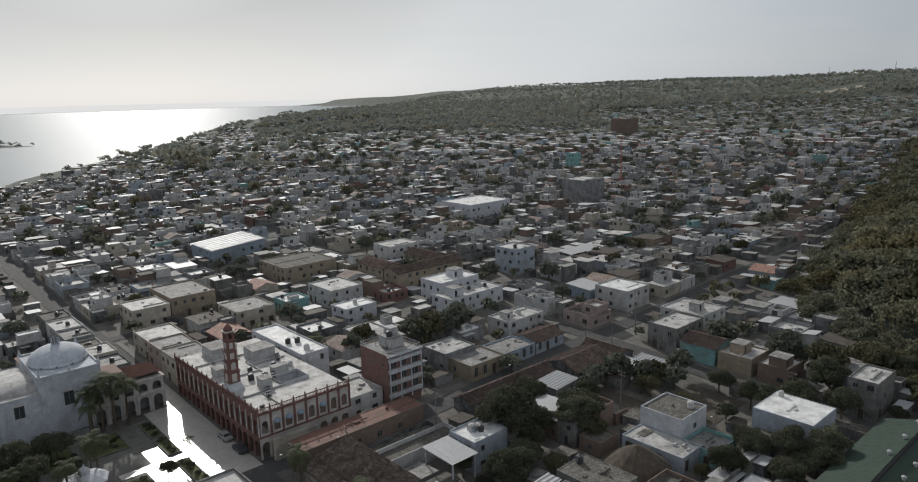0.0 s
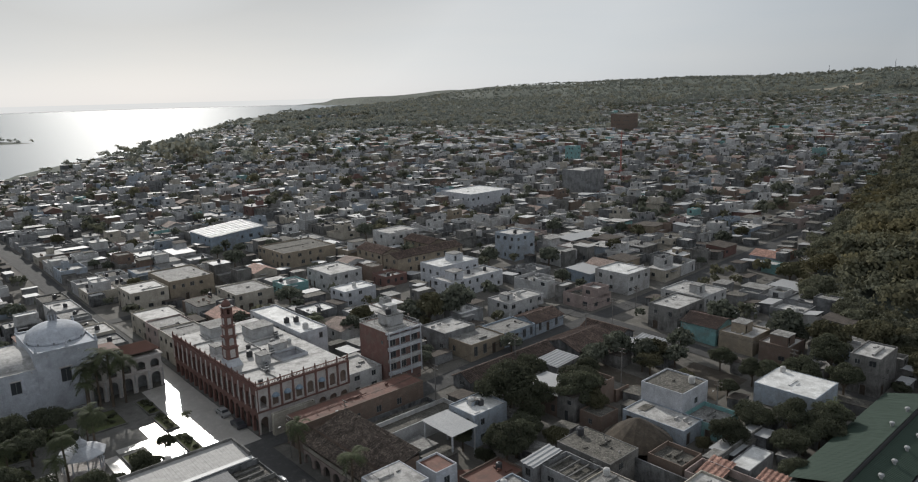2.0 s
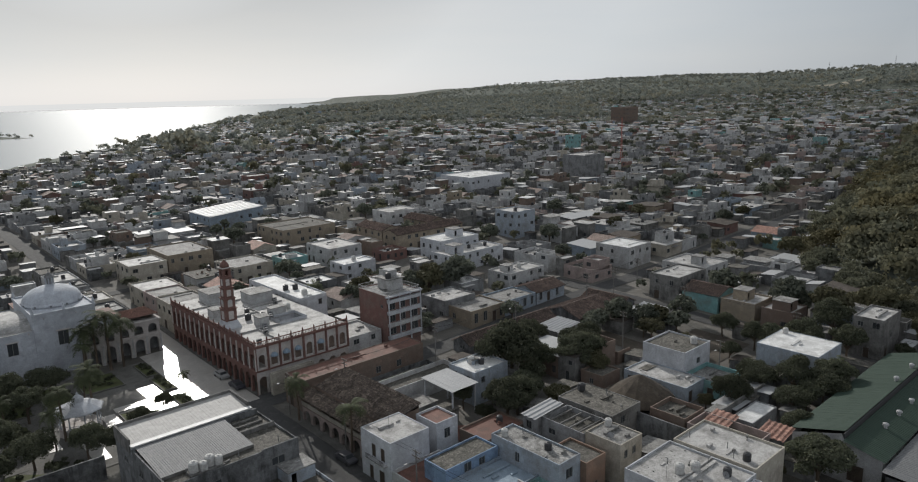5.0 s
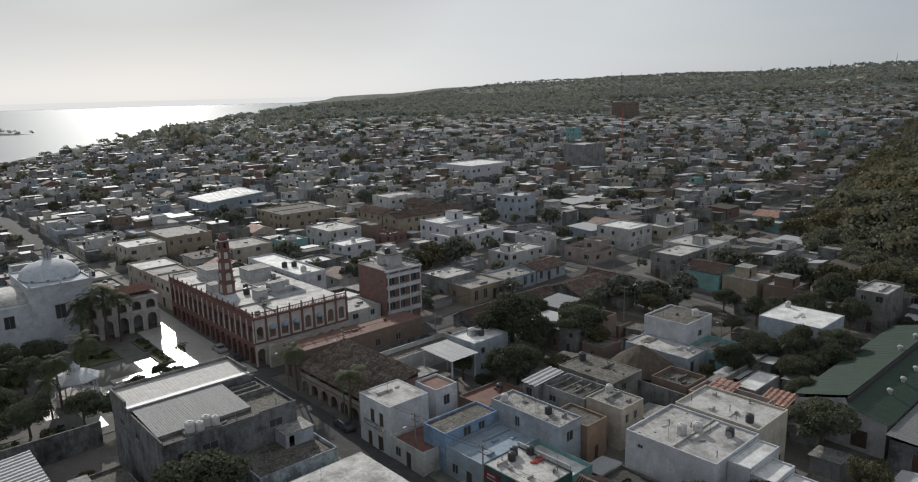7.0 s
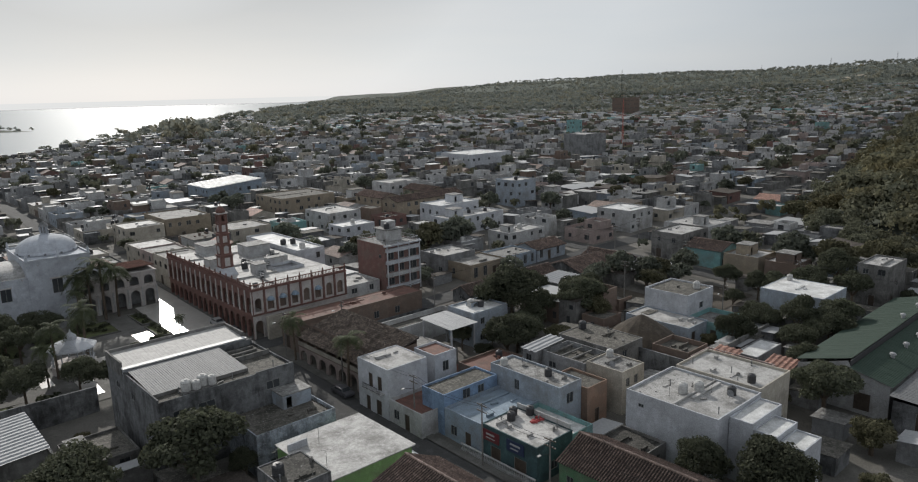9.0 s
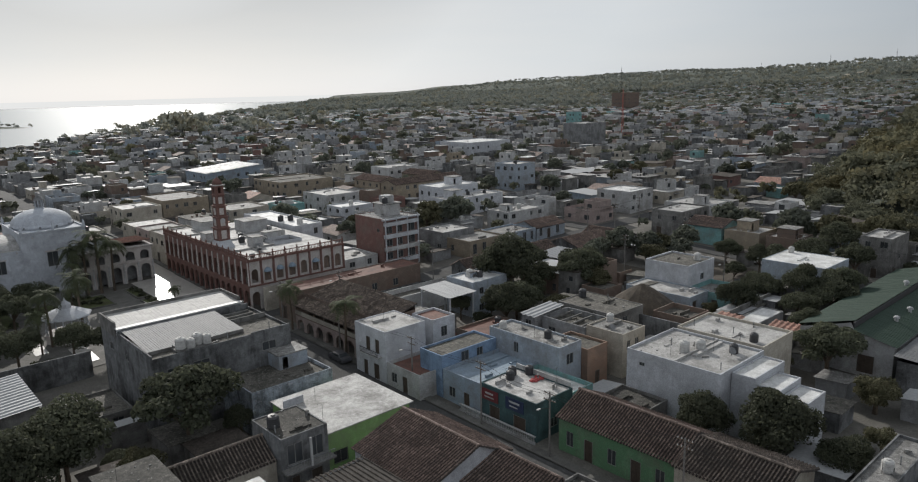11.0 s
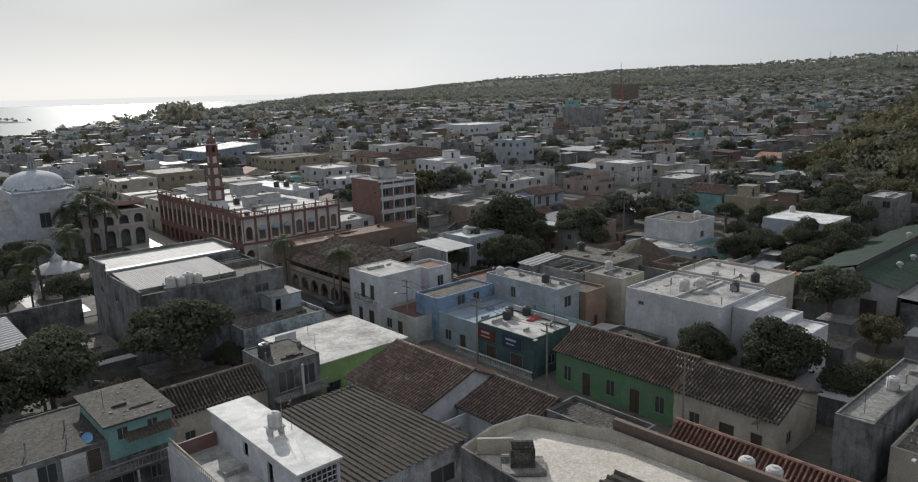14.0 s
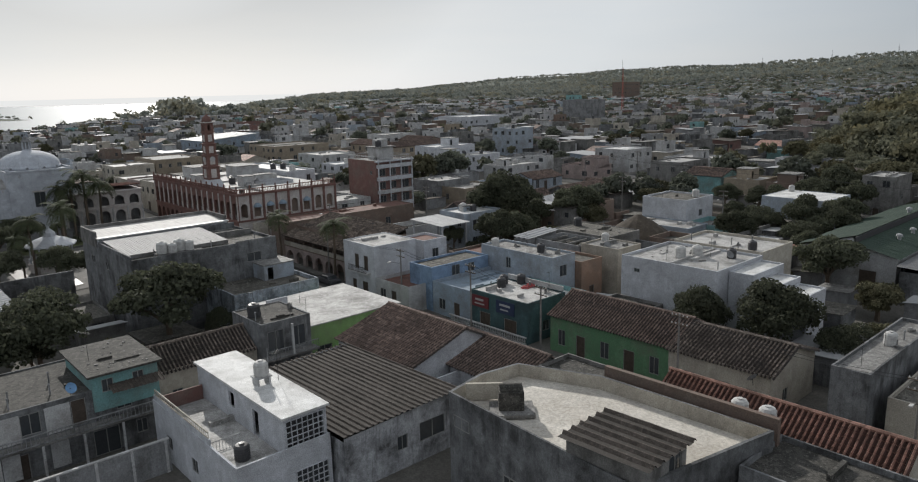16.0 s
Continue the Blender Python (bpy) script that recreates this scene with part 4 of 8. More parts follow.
hu(41.2, 38.6, 6.8, 7.8, 3.5, "white", style="gable_v", ridge=1.5, apex=0.75, wall_mat=PAINT["clean white"], label="low house with dark clay tiles and white walls", doors={"R": (), "L": W((4, 0, 1.0, 2.1, "door"))})
r = thing("yard_wall", "white plastered yard wall with an air conditioner", "wall", at(36.8, 45.0, 0.0))
slab_part(r, "wall", 0, 0, -0.5, 5.0, 0.2, 3.2, PAINT["clean white"])
slab_part(r, "air_conditioner", 2.0, -0.75, 1.9, 2.8, 0.0, 2.7, PAINT["grey"])
hu(44.6, 29.8, 4.2, 8.6, 4.6, "raw concrete", "black moss", label="small concrete house with a mossy flat slab")
hu(43.3, 9.8, 5.8, 16.2, 5.5, "cream", style="gable_v", ridge=1.75, apex=0.5, roof_mat=TILE_RED, label="house under bright red clay barrel tiles", doors={"R": (), "L": ()})
for tu, tv in ((42.3, 18.8), (42.4, 17.0)):
    water_tank(*xy(tu, tv), 7.25, "white", "wall beside red tiles")
    slab = thing("tank_plinth", "concrete plinth under a water tank", "plinth", at(tu, tv, 0.0))
    slab_part(slab, "block", -0.6, -0.6, 0, 0.6, 0.6, 7.25, PAINT["raw concrete"])

# building with the pale roof terrace
r = poly_house([(9.75, 32.7), (19.5, 38.6), (10.9, 47.7), (5.0, 50.5), (2.0, 48.5), (-0.2, 45.5)], 8.0, "mouldy grey", "cream", "grey building with a pale cream roof terrace and worn parapets", 1.0)
b = Build()
b.box(3.2, 43.6, 7.1, 4.9, 44.8, 8.6)
b.tube((3.3, 44.2, 8.6), (4.8, 44.2, 8.6), 0.45, 0.45, 12)
b.v = [(x - 9.75, y - 32.7, z) for x, y, z in b.v]
part("chimney", b, ROOF["black moss"], r, "sooty masonry oven chimney")
b = Build().box(2.6, 42.9, 7.1, 5.6, 45.2, 7.32)
b.v = [(x - 9.75, y - 32.7, z) for x, y, z in b.v]
window_part(r, 1.7, 0.9, "pane", pose(0.6 - 9.75, 44.37 - 32.7, 5.6, 0, 0, -52.1))
window_part(r, 1.2, 1.0, "pane", pose(3.6 - 9.75, 40.43 - 32.7, 3.2, 0, 0, -52.1))
part("oven_base", b, ROOF["grey"], r)
b = Build().box(1.0, 46.0, 7.1, 3.6, 46.25, 8.3)
b.v = [(x - 9.75, y - 32.7, z) for x, y, z in b.v]
part("step_wall", b, PAINT["cream"], r)
r = thing("roof_shed", "small roof room under ribbed fibre-cement sheets", "shed", pose(*xy(29.5, 17.5), 7.0, 0, 0, ANG))
b = Build()
facade_parts(r, b, 4.0, 5.3, 0, 1.9, {"R": W((2.9, 0.4, 1.3, 1.4))})
part("wall", b, PAINT["raw concrete"], r)
b = Build()
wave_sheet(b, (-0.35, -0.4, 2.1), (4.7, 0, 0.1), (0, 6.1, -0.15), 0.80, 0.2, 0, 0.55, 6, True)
part("roof", b, (FIBRE, FIBRE_TROUGH_SHADE), r)

wl = thing("party_wall", "tall brown stained party wall behind a terrace", "wall", pose(19.95, 39.1, 0.0, 0, 0, math.degrees(math.atan2(9.1, -8.6))))
slab_part(wl, "wall", 0, -0.40, -0.5, 12.7, -0.03, 8.45, PAINT["brown"])
hu(36.8, 4.0, 5.4, 12.0, 7.0, "mouldy grey", "black moss", label="dark-stained building beside a red tile roof", doors={"L": W((3, 2, 1.4, 1.4), (7, 2, 1.4, 1.4)), "R": ()})

# green and cream tiled row across the street
hu(57.6, 33.3, 8.2, 14.8, 4.2, "green", style="gable_v", ridge=1.9, label="deep green old house with dark clay tiles",
   doors={"L": W((1.6, 0.9, 1.0, 1.8), (4.2, 0, 1.2, 2.6, "door"), (7.3, 0.9, 1.1, 1.8), (10.3, 0, 1.3, 2.6, "door"), (13.2, 0.9, 1.1, 1.8)), "R": ()})
hu(57.2, 23.3, 9.0, 9.8, 4.2, "cream", style="gable_v", ridge=1.55, roof_mat=TILE_LICHEN, label="cream old house with dark clay tiles",
   doors={"L": W((2.2, 1.0, 1.1, 1.5), (5.4, 0, 1.5, 2.5, "door"), (8.2, 0, 1.1, 2.5, "door")), "R": W((3, 1, 1, 1.2))})
hu(57.8, 16.0, 17.0, 2.9, 6.3, "mouldy grey", "grey", parapet=0.3, label="narrow grey-roofed building with bare white side wall", doors={"L": (), "R": ()}, tanks=((9.0, 1.4, "white"),))
hu(59.0, 4.0, 14.0, 11.0, 4.4, "cream", "mossy", label="low cream building behind a taller white wall")

# galleried house with the mossy slab
r = hu(0.5, 58.4, 18.0, 9.5, 5.7, "mouldy grey", "black moss", parapet=0.12, label="long two-storey house with galleries, white wall panels and turquoise corner",
       doors={"R": W((1.6, 0.0, 1.1, 2.1, "door"), (4.4, 0.9, 1.4, 1.2), (7.6, 0, 1.2, 2.1, "door"), (10.4, 0.9, 1.2, 1.2), (13.8, 0, 2.0, 2.2), (16.6, 0.9, 0.9, 1.2),
                    (2.0, 3.5, 1.4, 1.7), (5.4, 3.2, 1.1, 2.1, "door"), (8.6, 3.5, 1.4, 1.7), (12.0, 3.2, 1.1, 2.1, "door"), (15.4, 3.5, 1.2, 1.5)), "L": ()})
for px_, w_ in ((3.0, 1.9), (6.3, 1.6), (9.6, 1.8), (0.1, 1.2)):
    slab_part(r, "white_panel", px_, -0.05, 3.1, px_ + w_, -0.004, 5.3, PAINT["white"], "white painted wall panel")
    slab_part(r, "white_panel", px_ + 0.1, -0.05, 0.2, px_ + 0.5 + w_ * 0.5, -0.004, 2.7, PAINT["white"], "white painted wall panel")
slab_part(r, "balcony_floor", 0, -1.3, 2.85, 18.0, 0, 3.0, PAINT["raw concrete"])
rail_part(r, (0.1, -1.25), (17.9, -1.25), 3.0, 0.85, PAINT["grey"], 0.3, "balustrade", 0.05)
for i in range(7):
    slab_part(r, "post", 0.2 + i * 2.9, -1.3, 0, 0.38 + i * 2.9, -1.12, 2.85, PAINT["white"])
r = hu(13.6, 58.3, 5.2, 7.8, 6.85, "turquoise", "black moss", parapet=0.06, label="turquoise upper room under a crumbling mossy slab", ground=5.0, keep=False,
       doors={"R": W((1.2, 0.3, 0.9, 1.1), (3.6, 0.3, 0.9, 1.1)), "L": ()})
b = Build()
wave_sheet(b, (1.2, -0.02, 0.85), (4.2, 0, 0), (0, -1.3, -0.35), 0.3, 0.05, 0, 0.5, 3)
part("awning", b, FIBRE, r, "brown corrugated awning over the gallery")
slab_part(r, "mossy_slab", -0.35, -0.5, 1.86, 5.5, 8.1, 2.04, ROOF["black moss"], "crumbling slab crusted with lichen")
d = thing("satellite_dish", "small blue satellite dish on a roof edge", "satellite dish", pose(*xy(12.2, 58.8), 5.7, 0, 0, 60) @ pose(0, 0, 0.5, 60))
part("dish", Build().ring([(0.05, 0.0), (0.3, 0.05), (0.45, 0.14)], 14, cap=False), plain("dish_blue", (0.15, 0.3, 0.5), 0.5), d)
part("mount", Build().tube((0, 0, 0.0), (0, -0.45, -0.35), 0.03, 0.03), IRON, d)
r = thing("garden_wall", "low wall with white posts and dark panels", "wall", at(4.0, 51.8, 0.0))
slab_part(r, "panel", 0, 0, -0.5, 13.0, 0.15, 2.7, PAINT["grey"])
slab_part(r, "coping", 0, -0.04, 2.7, 13.0, 0.2, 2.8, PAINT["white"])
for i in range(6):
    slab_part(r, "post", 0.1 + i * 2.5, -0.06, -0.5, 0.3 + i * 2.5, -0.003, 2.7, PAINT["white"])
hu(19.6, 62.2, 10.4, 5.2, 4.2, "cream", style="gable_u", ridge=1.7, roof_mat=TILE_LICHEN, label="cream house with a dark clay-tile roof", doors={"R": W((2.0, 0.9, 1.0, 1.3), (5, 0, 1.1, 2.2, "door"), (8, 0.9, 1.0, 1.3)), "L": ()})
r = hu(29.6, 60.8, 5.4, 6.4, 6.7, "mouldy grey", "black moss", parapet=0.1, label="two-storey grey house with balcony and flat mossy roof", tanks=((1.0, 3.4, "large"),), doors={"R": W((1.5, 3.6, 1.8, 2.2), (4.0, 3.6, 1.6, 2.2), (1.4, 0, 1.0, 2.2, "door"), (3.9, 0, 1.4, 2.2, "door")), "L": W((3, 4, 1, 1))})
slab_part(r, "balcony", -0.2, -1.3, 3.2, 5.6, 0, 3.36, PAINT["raw concrete"])
rail_part(r, (-0.1, -1.25), (5.5, -1.25), 3.36, 0.9, PAINT["grey"], 0.3)
slab_part(r, "post", 2.6, -1.3, 3.36, 2.8, -1.1, 6.5, PAINT["white"])
r = hu(35.2, 62.0, 11.7, 11.4, 4.9, "lime", "pale", parapet=0.08, detail=False, label="bright lime-green house with a broad pale flat roof",
       doors={"R": W((2.0, 0.9, 1.8, 1.5, "grille"), (5.6, 1.6, 0.6, 0.7), (9.2, 1.0, 0.9, 1.3)), "F": W((5, 0, 1.2, 2.2, "door"))})
slab_part(r, "roof_slab", -0.25, -0.45, 4.9, 12.0, 11.6, 5.02, ROOF["pale"], "broad pale roof slab with worn edges")
slab_part(r, "low_wall", 0.0, 8.6, 5.02, 2.6, 8.8, 5.9, PAINT["clean white"])
hu(33.6, 75.4, 11.2, 9.8, 5.9, "pale blue", "mossy", parapet=0.5, wall_mat=dirty("paint_peeling_blue", (0.40, 0.45, 0.50), (0.05, 0.05, 0.05), 0.7, True, 0.9, 0.4, 0.0, 1.0, 0.2, 0.0, (0.46, 0.62), 0.35), label="peeling pale-blue house with crumbling parapets", doors={"R": W((2.4, 0.8, 1.6, 1.3), (8, 0.8, 1.2, 1.3)), "L": ()}, hut=(6.5, 5.2, 4.2, 3.6, 1.9))

# tall concrete building with metal roofs
r = hu(25.2, 83.6, 18.4, 19.5, 10.2, "mouldy grey", "mossy", parapet=0.35, label="grey concrete building with white and grey sheet-metal roofs",
       doors={"R": W((2.5, 7.2, 1.6, 1.2), (6.0, 7.2, 2.2, 1.3), (15.2, 7.4, 2.0, 1.2), (4, 3.6, 1.6, 1.2), (12, 3.6, 1.6, 1.2)), "L": W((4, 7.4, 1.4, 1.0), (10, 7.4, 1.4, 1.0), (15, 4, 1.4, 1.0))})
gz = ground_z(*xy(27, 86))
h0 = 10.2 - gz - 0.35
b = Build()
wave_sheet(b, (0.15, 13.0, h0 + 1.15), (17.2, 0, 0), (0, 6.3, 0.35), 0.5, 0.012, 0, 0.5, 3)
part("white_roof", b, plain("sheet_pale", (0.37, 0.36, 0.345), 0.7, 0.0, 0.3, 0.25, 2.0), r, "pale beige sheet roof behind low parapets")
slab_part(r, "flashing", -0.05, 12.1, h0 + 1.1, 17.5, 13.0, h0 + 1.26, SHEET_WHITE, "bright white flashing along the roof edge")
slab_part(r, "roof_wall", 0.0, 12.4, h0, 17.4, 12.6, h0 + 1.1, PAINT["clean white"])
slab_part(r, "side_wall", -0.12, 13.0, h0, 0.14, 19.5, h0 + 2.0, PAINT["raw concrete"])
slab_part(r, "end_wall", 17.3, 13.0, h0, 17.55, 19.5, h0 + 1.9, PAINT["raw concrete"])
slab_part(r, "back_wall", 0.14, 19.3, h0, 17.3, 19.5, h0 + 1.95, PAINT["raw concrete"])
b = Build()
wave_sheet(b, (0.4, 2.6, h0 + 0.45), (12.6, 0, 0), (0, 9.6, 0.55), 0.3, 0.018, 0, 0.5, 3)
part("grey_roof", b, TIN_DARK, r, "grey corrugated metal roof")
slab_part(r, "roof_wall", 0.4, 2.65, h0, 13.0, 2.8, h0 + 0.43, PAINT["raw concrete"])
slab_part(r, "parapet", -0.02, 0.0, h0 + 0.36, 0.18, 12.4, h0 + 0.75, PAINT["mouldy grey"])
slab_part(r, "parapet", 12.9, 0.02, h0 + 0.36, 18.38, 0.2, h0 + 0.5, PAINT["mouldy grey"])
slab_part(r, "divider", 13.0, 6.6, h0 + 0.004, 18.2, 6.8, h0 + 0.7, PAINT["raw concrete"])
slab_part(r, "divider", 13.1, 12.0, h0 + 0.004, 18.2, 12.25, h0 + 0.9, PAINT["mouldy grey"])
for i in range(3):
    slab_part(r, "beam", 13.2 + 0.2 * i, 7.6 + i * 1.5, h0 + 0.02, 17.6, 7.85 + i * 1.5, h0 + 0.3, PAINT["raw concrete"])
stand_ = thing("tank_stand", "row of white water tanks on a block stand", "water tank", at(28.6, 84.2, 9.85), "rooftop water tanks")
slab_part(stand_, "plinth", 0.0, 0.0, 0, 4.6, 2.0, 0.3, PAINT["raw concrete"])
for tu, tv, key_ in ((0.8, 1.0, "large white"), (1.9, 0.55, "white"), (3.0, 1.2, "large white"), (4.0, 0.7, "white")):
    part("tank", MESH["tank", key_], (), stand_, "", False, pose(tu, tv, 0.3))
# dark yard and sheet roof beside it
hu(8.0, 92.5, 6.6, 13.0, 4.6, "raw concrete", style="slope", roof_mat=TIN, ridge=0.5, label="shed under pale corrugated metal")
for u0, v0, lu, lv, hh in ((9.0, 109.5, 16.0, 0.3, 4.4), (15.4, 92.0, 0.3, 16.0, 3.0)):
    r = thing("yard_wall", "tall dark concrete wall round a yard", "wall", at(u0, v0))
    slab_part(r, "wall", 0, 0, -1, lu, lv, hh, PAINT["mouldy grey"])
hu(16.5, 88.5, 7.5, 8.5, 3.0, "raw concrete", "mossy", label="roofless concrete shell with bare beams", hut=(0.6, 5.6, 2.2, 2.2, 0.8))

# corner store and the blue houses
r = hu(56.8, 50.8, 6.6, 9.3, 4.9, "turquoise", "pale", parapet=0.12, label="corner store with painted signs and pale flat roof", wall_mat=dirty("store_teal", (0.055, 0.105, 0.11), (0.03, 0.04, 0.045), 0.6),
       doors={"L": W((2.4, 0, 1.8, 2.4, "door"), (6.6, 0, 2.0, 2.4, "door")), "R": W((3.2, 1.0, 1.2, 1.2))})
s_ = slab_part(r, "sign_board", -0.12, 6.2, 2.9, -0.01, 9.0, 4.3, SIGN_RED, "dark red painted sign")
part("sign_mark", Build().box(-0.14, 7.0, 3.7, -0.122, 8.4, 3.95).box(-0.14, 6.9, 3.25, -0.122, 8.5, 3.4), SIGN_WHITE, s_)
s_ = slab_part(r, "sign_board", -0.12, 2.0, 2.9, -0.01, 4.9, 4.4, SIGN_BLUE, "dark blue painted sign")
part("sign_mark", Build().box(-0.14, 2.6, 3.8, -0.122, 4.3, 4.05).box(-0.14, 2.9, 3.3, -0.122, 4.2, 3.45), SIGN_WHITE, s_)
slab_part(r, "parapet", 6.5, 0.3, 4.9, 6.66, 9.3, 5.5, PAINT["white"])
for tu, tv, k in ((60.2, 58.2, "black"), (61.4, 59.0, "black"), (63.1, 57.6, "black")):
    water_tank(*xy(tu, tv), 4.78, k, "store roof")
m_ = thing("scrap_heap", "heap of red cloth and scrap on a roof", "scrap", at(62.4, 55.9, 4.78))
b = Build()
rr = random.Random(4)
for _ in range(14):
    px, py, sz = rr.uniform(-0.9, 0.9), rr.uniform(-0.6, 0.6), rr.uniform(0.12, 0.3)
    b.ring([(sz * 1.2, 0), (sz, sz * 0.7), (sz * 0.4, sz)], 6, px, py, 0, rr.random())
part("cloth", b, plain("cloth_red", (0.35, 0.06, 0.06), 0.8), m_)
hu(57.0, 60.1, 10.8, 7.5, 4.5, "blue", "white", parapet=0.5, roof_mat=dirty("terrace_blue", (0.25, 0.31, 0.37), (0.15, 0.18, 0.20), 0.6, False), label="blue house front with a pale-blue roof terrace", doors={"L": W((1.8, 0.8, 1.2, 1.4), (4.6, 0, 1.1, 2.2, "door")), "R": ()})
hu(63.4, 50.9, 4.2, 9.2, 4.2, "turquoise", "white", parapet=0.6, label="turquoise back room with a pale terrace")
hu(57.0, 67.7, 10.2, 4.6, 6.2, "pale blue", "mossy", parapet=0.3, wall_mat=dirty("paint_strong_blue", (0.20, 0.29, 0.42), (0.06, 0.07, 0.09), 0.5), label="strong blue house with stained street front", doors={"R": W((4.2, 4.0, 1.4, 1.4), (7.0, 4.0, 1.2, 1.2)), "L": W((2.0, 0, 1.4, 2.3, "door"))})
hu(67.6, 56.4, 4.6, 13.0, 7.4, "pale blue", "grey", parapet=0.3, label="tall pale-blue house with a grey flat roof", doors={"L": W((5.2, 4.4, 0.9, 1.5)), "R": W((2.2, 4.2, 1.4, 1.5))}, tanks=((1.2, 11.4, "white"), (2.6, 4.2, "black")))
hu(72.3, 55.4, 4.4, 6.5, 6.2, "orange", "mossy", label="orange house front with dark openings")
hu(54.1, 69.0, 9.0, 7.2, 3.9, "white", "red", parapet=0.5, label="low white street front, roofless behind", doors={"L": W((1.6, 0.9, 1.2, 1.4), (4.0, 0, 1.1, 2.4, "door")), "R": ()})
r = hu(54.0, 76.2, 7.2, 7.4, 8.2, "clean white", "pale", parapet=0.1, label="white cubic two-storey house with small balcony", doors={"L": W((3.2, 3.9, 1.0, 2.1, "door"), (5.4, 3.9, 1.0, 2.1, "door"), (2.4, 0, 1.0, 2.3, "door"), (5.0, 0, 1.3, 2.3, "door")), "R": ()})
rail_part(r, (-0.8, 0.9), (-0.8, 5.2), 3.75, 0.8, IRON, 0.2)
slab_part(r, "balcony", -0.85, 0.85, 3.6, 0, 5.25, 3.75, PAINT["white"])
hu(64.0, 77.8, 4.4, 5.0, 7.2, "clean white", "red", label="small white block with a red roof", doors={"R": W((2.2, 3.2, 1.2, 1.6)), "L": ()})

# arcaded market hall with the long tile roof
r = thing("market_hall", "long old hall with street arcade and dark clay-tile roof", "building", at(56.2, 84.0, 0.6))
take(*xy(56.0, 84.0), 9.8, 21)
b = Build()
b.wall((2.4, 21), (2.4, 0), -1, 6.4)
b.wall((2.4, 0), (9.4, 0), -1, 6.6)
b.wall((9.4, 0), (9.4, 21), -1, 7.2)
b.wall((9.4, 21), (2.4, 21), -1, 6.6)
part("wall", b, PAINT["brown"], r)


def arch_wall(b, p0, p1, z0, z1, n, ow, sill, spring, depth=0.4, m=0):
    """A wall of n bays, each with a round-headed opening through it."""
    (ax, ay), (bx, by) = p0, p1
    length = math.hypot(bx - ax, by - ay)
    dx, dy = (bx - ax) / length, (by - ay) / length

    def q(s, z, d=0.0):
        return (ax + dx * s - dy * d, ay + dy * s + dx * d, z)

    w, rad, k = length / n, ow / 2, 8
    for i in range(n):
        c = (i + 0.5) * w
        lo, hi = c - rad, c + rad
        arc = [(c - rad * math.cos(math.pi * j / k), spring + rad * math.sin(math.pi * j / k)) for j in range(k + 1)]
        for s0, s1 in ((i * w, lo), (hi, (i + 1) * w)):
            b.face((q(s0, z0), q(s1, z0), q(s1, spring), q(s0, spring)), m)
        b.face((q(i * w, spring), q(lo, spring), q(lo, z1), q(i * w, z1)), m)
        b.face((q(hi, spring), q((i + 1) * w, spring), q((i + 1) * w, z1), q(hi, z1)), m)
        for (s0, h0_), (s1, h1_) in zip(arc, arc[1:]):
            b.face((q(s0, h0_), q(s1, h1_), q(s1, z1), q(s0, z1)), m)
            b.face((q(s0, h0_), q(s0, h0_, depth), q(s1, h1_, depth), q(s1, h1_)), m)
        b.face((q(lo, sill), q(lo, spring), q(lo, spring, depth), q(lo, sill, depth)), m)
        b.face((q(hi, sill), q(hi, sill, depth), q(hi, spring, depth), q(hi, spring)), m)
        if sill > z0 + 0.01:
            b.face((q(lo, z0), q(hi, z0), q(hi, sill), q(lo, sill)), m)
            b.face((q(lo, sill), q(hi, sill), q(hi, sill, depth), q(lo, sill, depth)), m)


b = Build()
arch_wall(b, (0, 21), (0, 0), -1, 3.3, 7, 2.1, -1, 1.7, 0.4)
part("arcade", b, PAINT["pink"], r, "row of round arches on the street")
slab_part(r, "gallery_floor", -0.1, 0, 3.3, 2.4, 21, 3.5, PAINT["brown"])
slab_part(r, "gallery_parapet", -0.12, 0, 3.5, 0.08, 21, 4.2, PAINT["cream"], "pale gallery parapet")
for i in range(8):
    slab_part(r, "post", -0.05, 0.1 + i * 2.95, 4.2, 0.13, 0.28 + i * 2.95, 5.2, PAINT["brown"])
b = Build()
tile_sheet(b, (9.6, -0.4, 7.6), (0, 21.8, 0), (-10.2, 0, -2.5), 0.30, 0.45)
part("roof", b, (TILE_LICHEN, TILE_CHANNEL_SHADE), r, "wide slope of dark clay barrel tiles")
hu(57.5, 107.4, 28.2, 5.8, 7.2, "brown", "red", parapet=0.12, label="long low wing with a brown-red flat roof", doors={"R": W((12, 2.4, 1.2, 1.4), (17, 2.4, 1.2, 1.4), (22, 2.4, 1.2, 1.4)), "L": W((2.0, 0, 1.4, 2.4, "door"))})
hu(66.2, 101.6, 20.0, 5.4, 3.6, "mouldy grey", "mossy", parapet=0.9, label="long dark passage roof between taller walls", doors={"R": (), "L": ()})
hu(57.0, 117.2, 9.0, 0.9, 6.0, "cream", "grey", label="low wall and porch beside the town hall", doors={"R": (), "L": ()})
hu(67.0, 96.4, 19.0, 5.0, 5.2, "white", "mossy", parapet=0.9, label="long roofless passage between white walls", doors={"R": (), "L": ()})
r = thing("yard_canopy", "white sheet-metal canopy on posts over a red yard", "canopy", at(74.1, 85.4, 2.0))
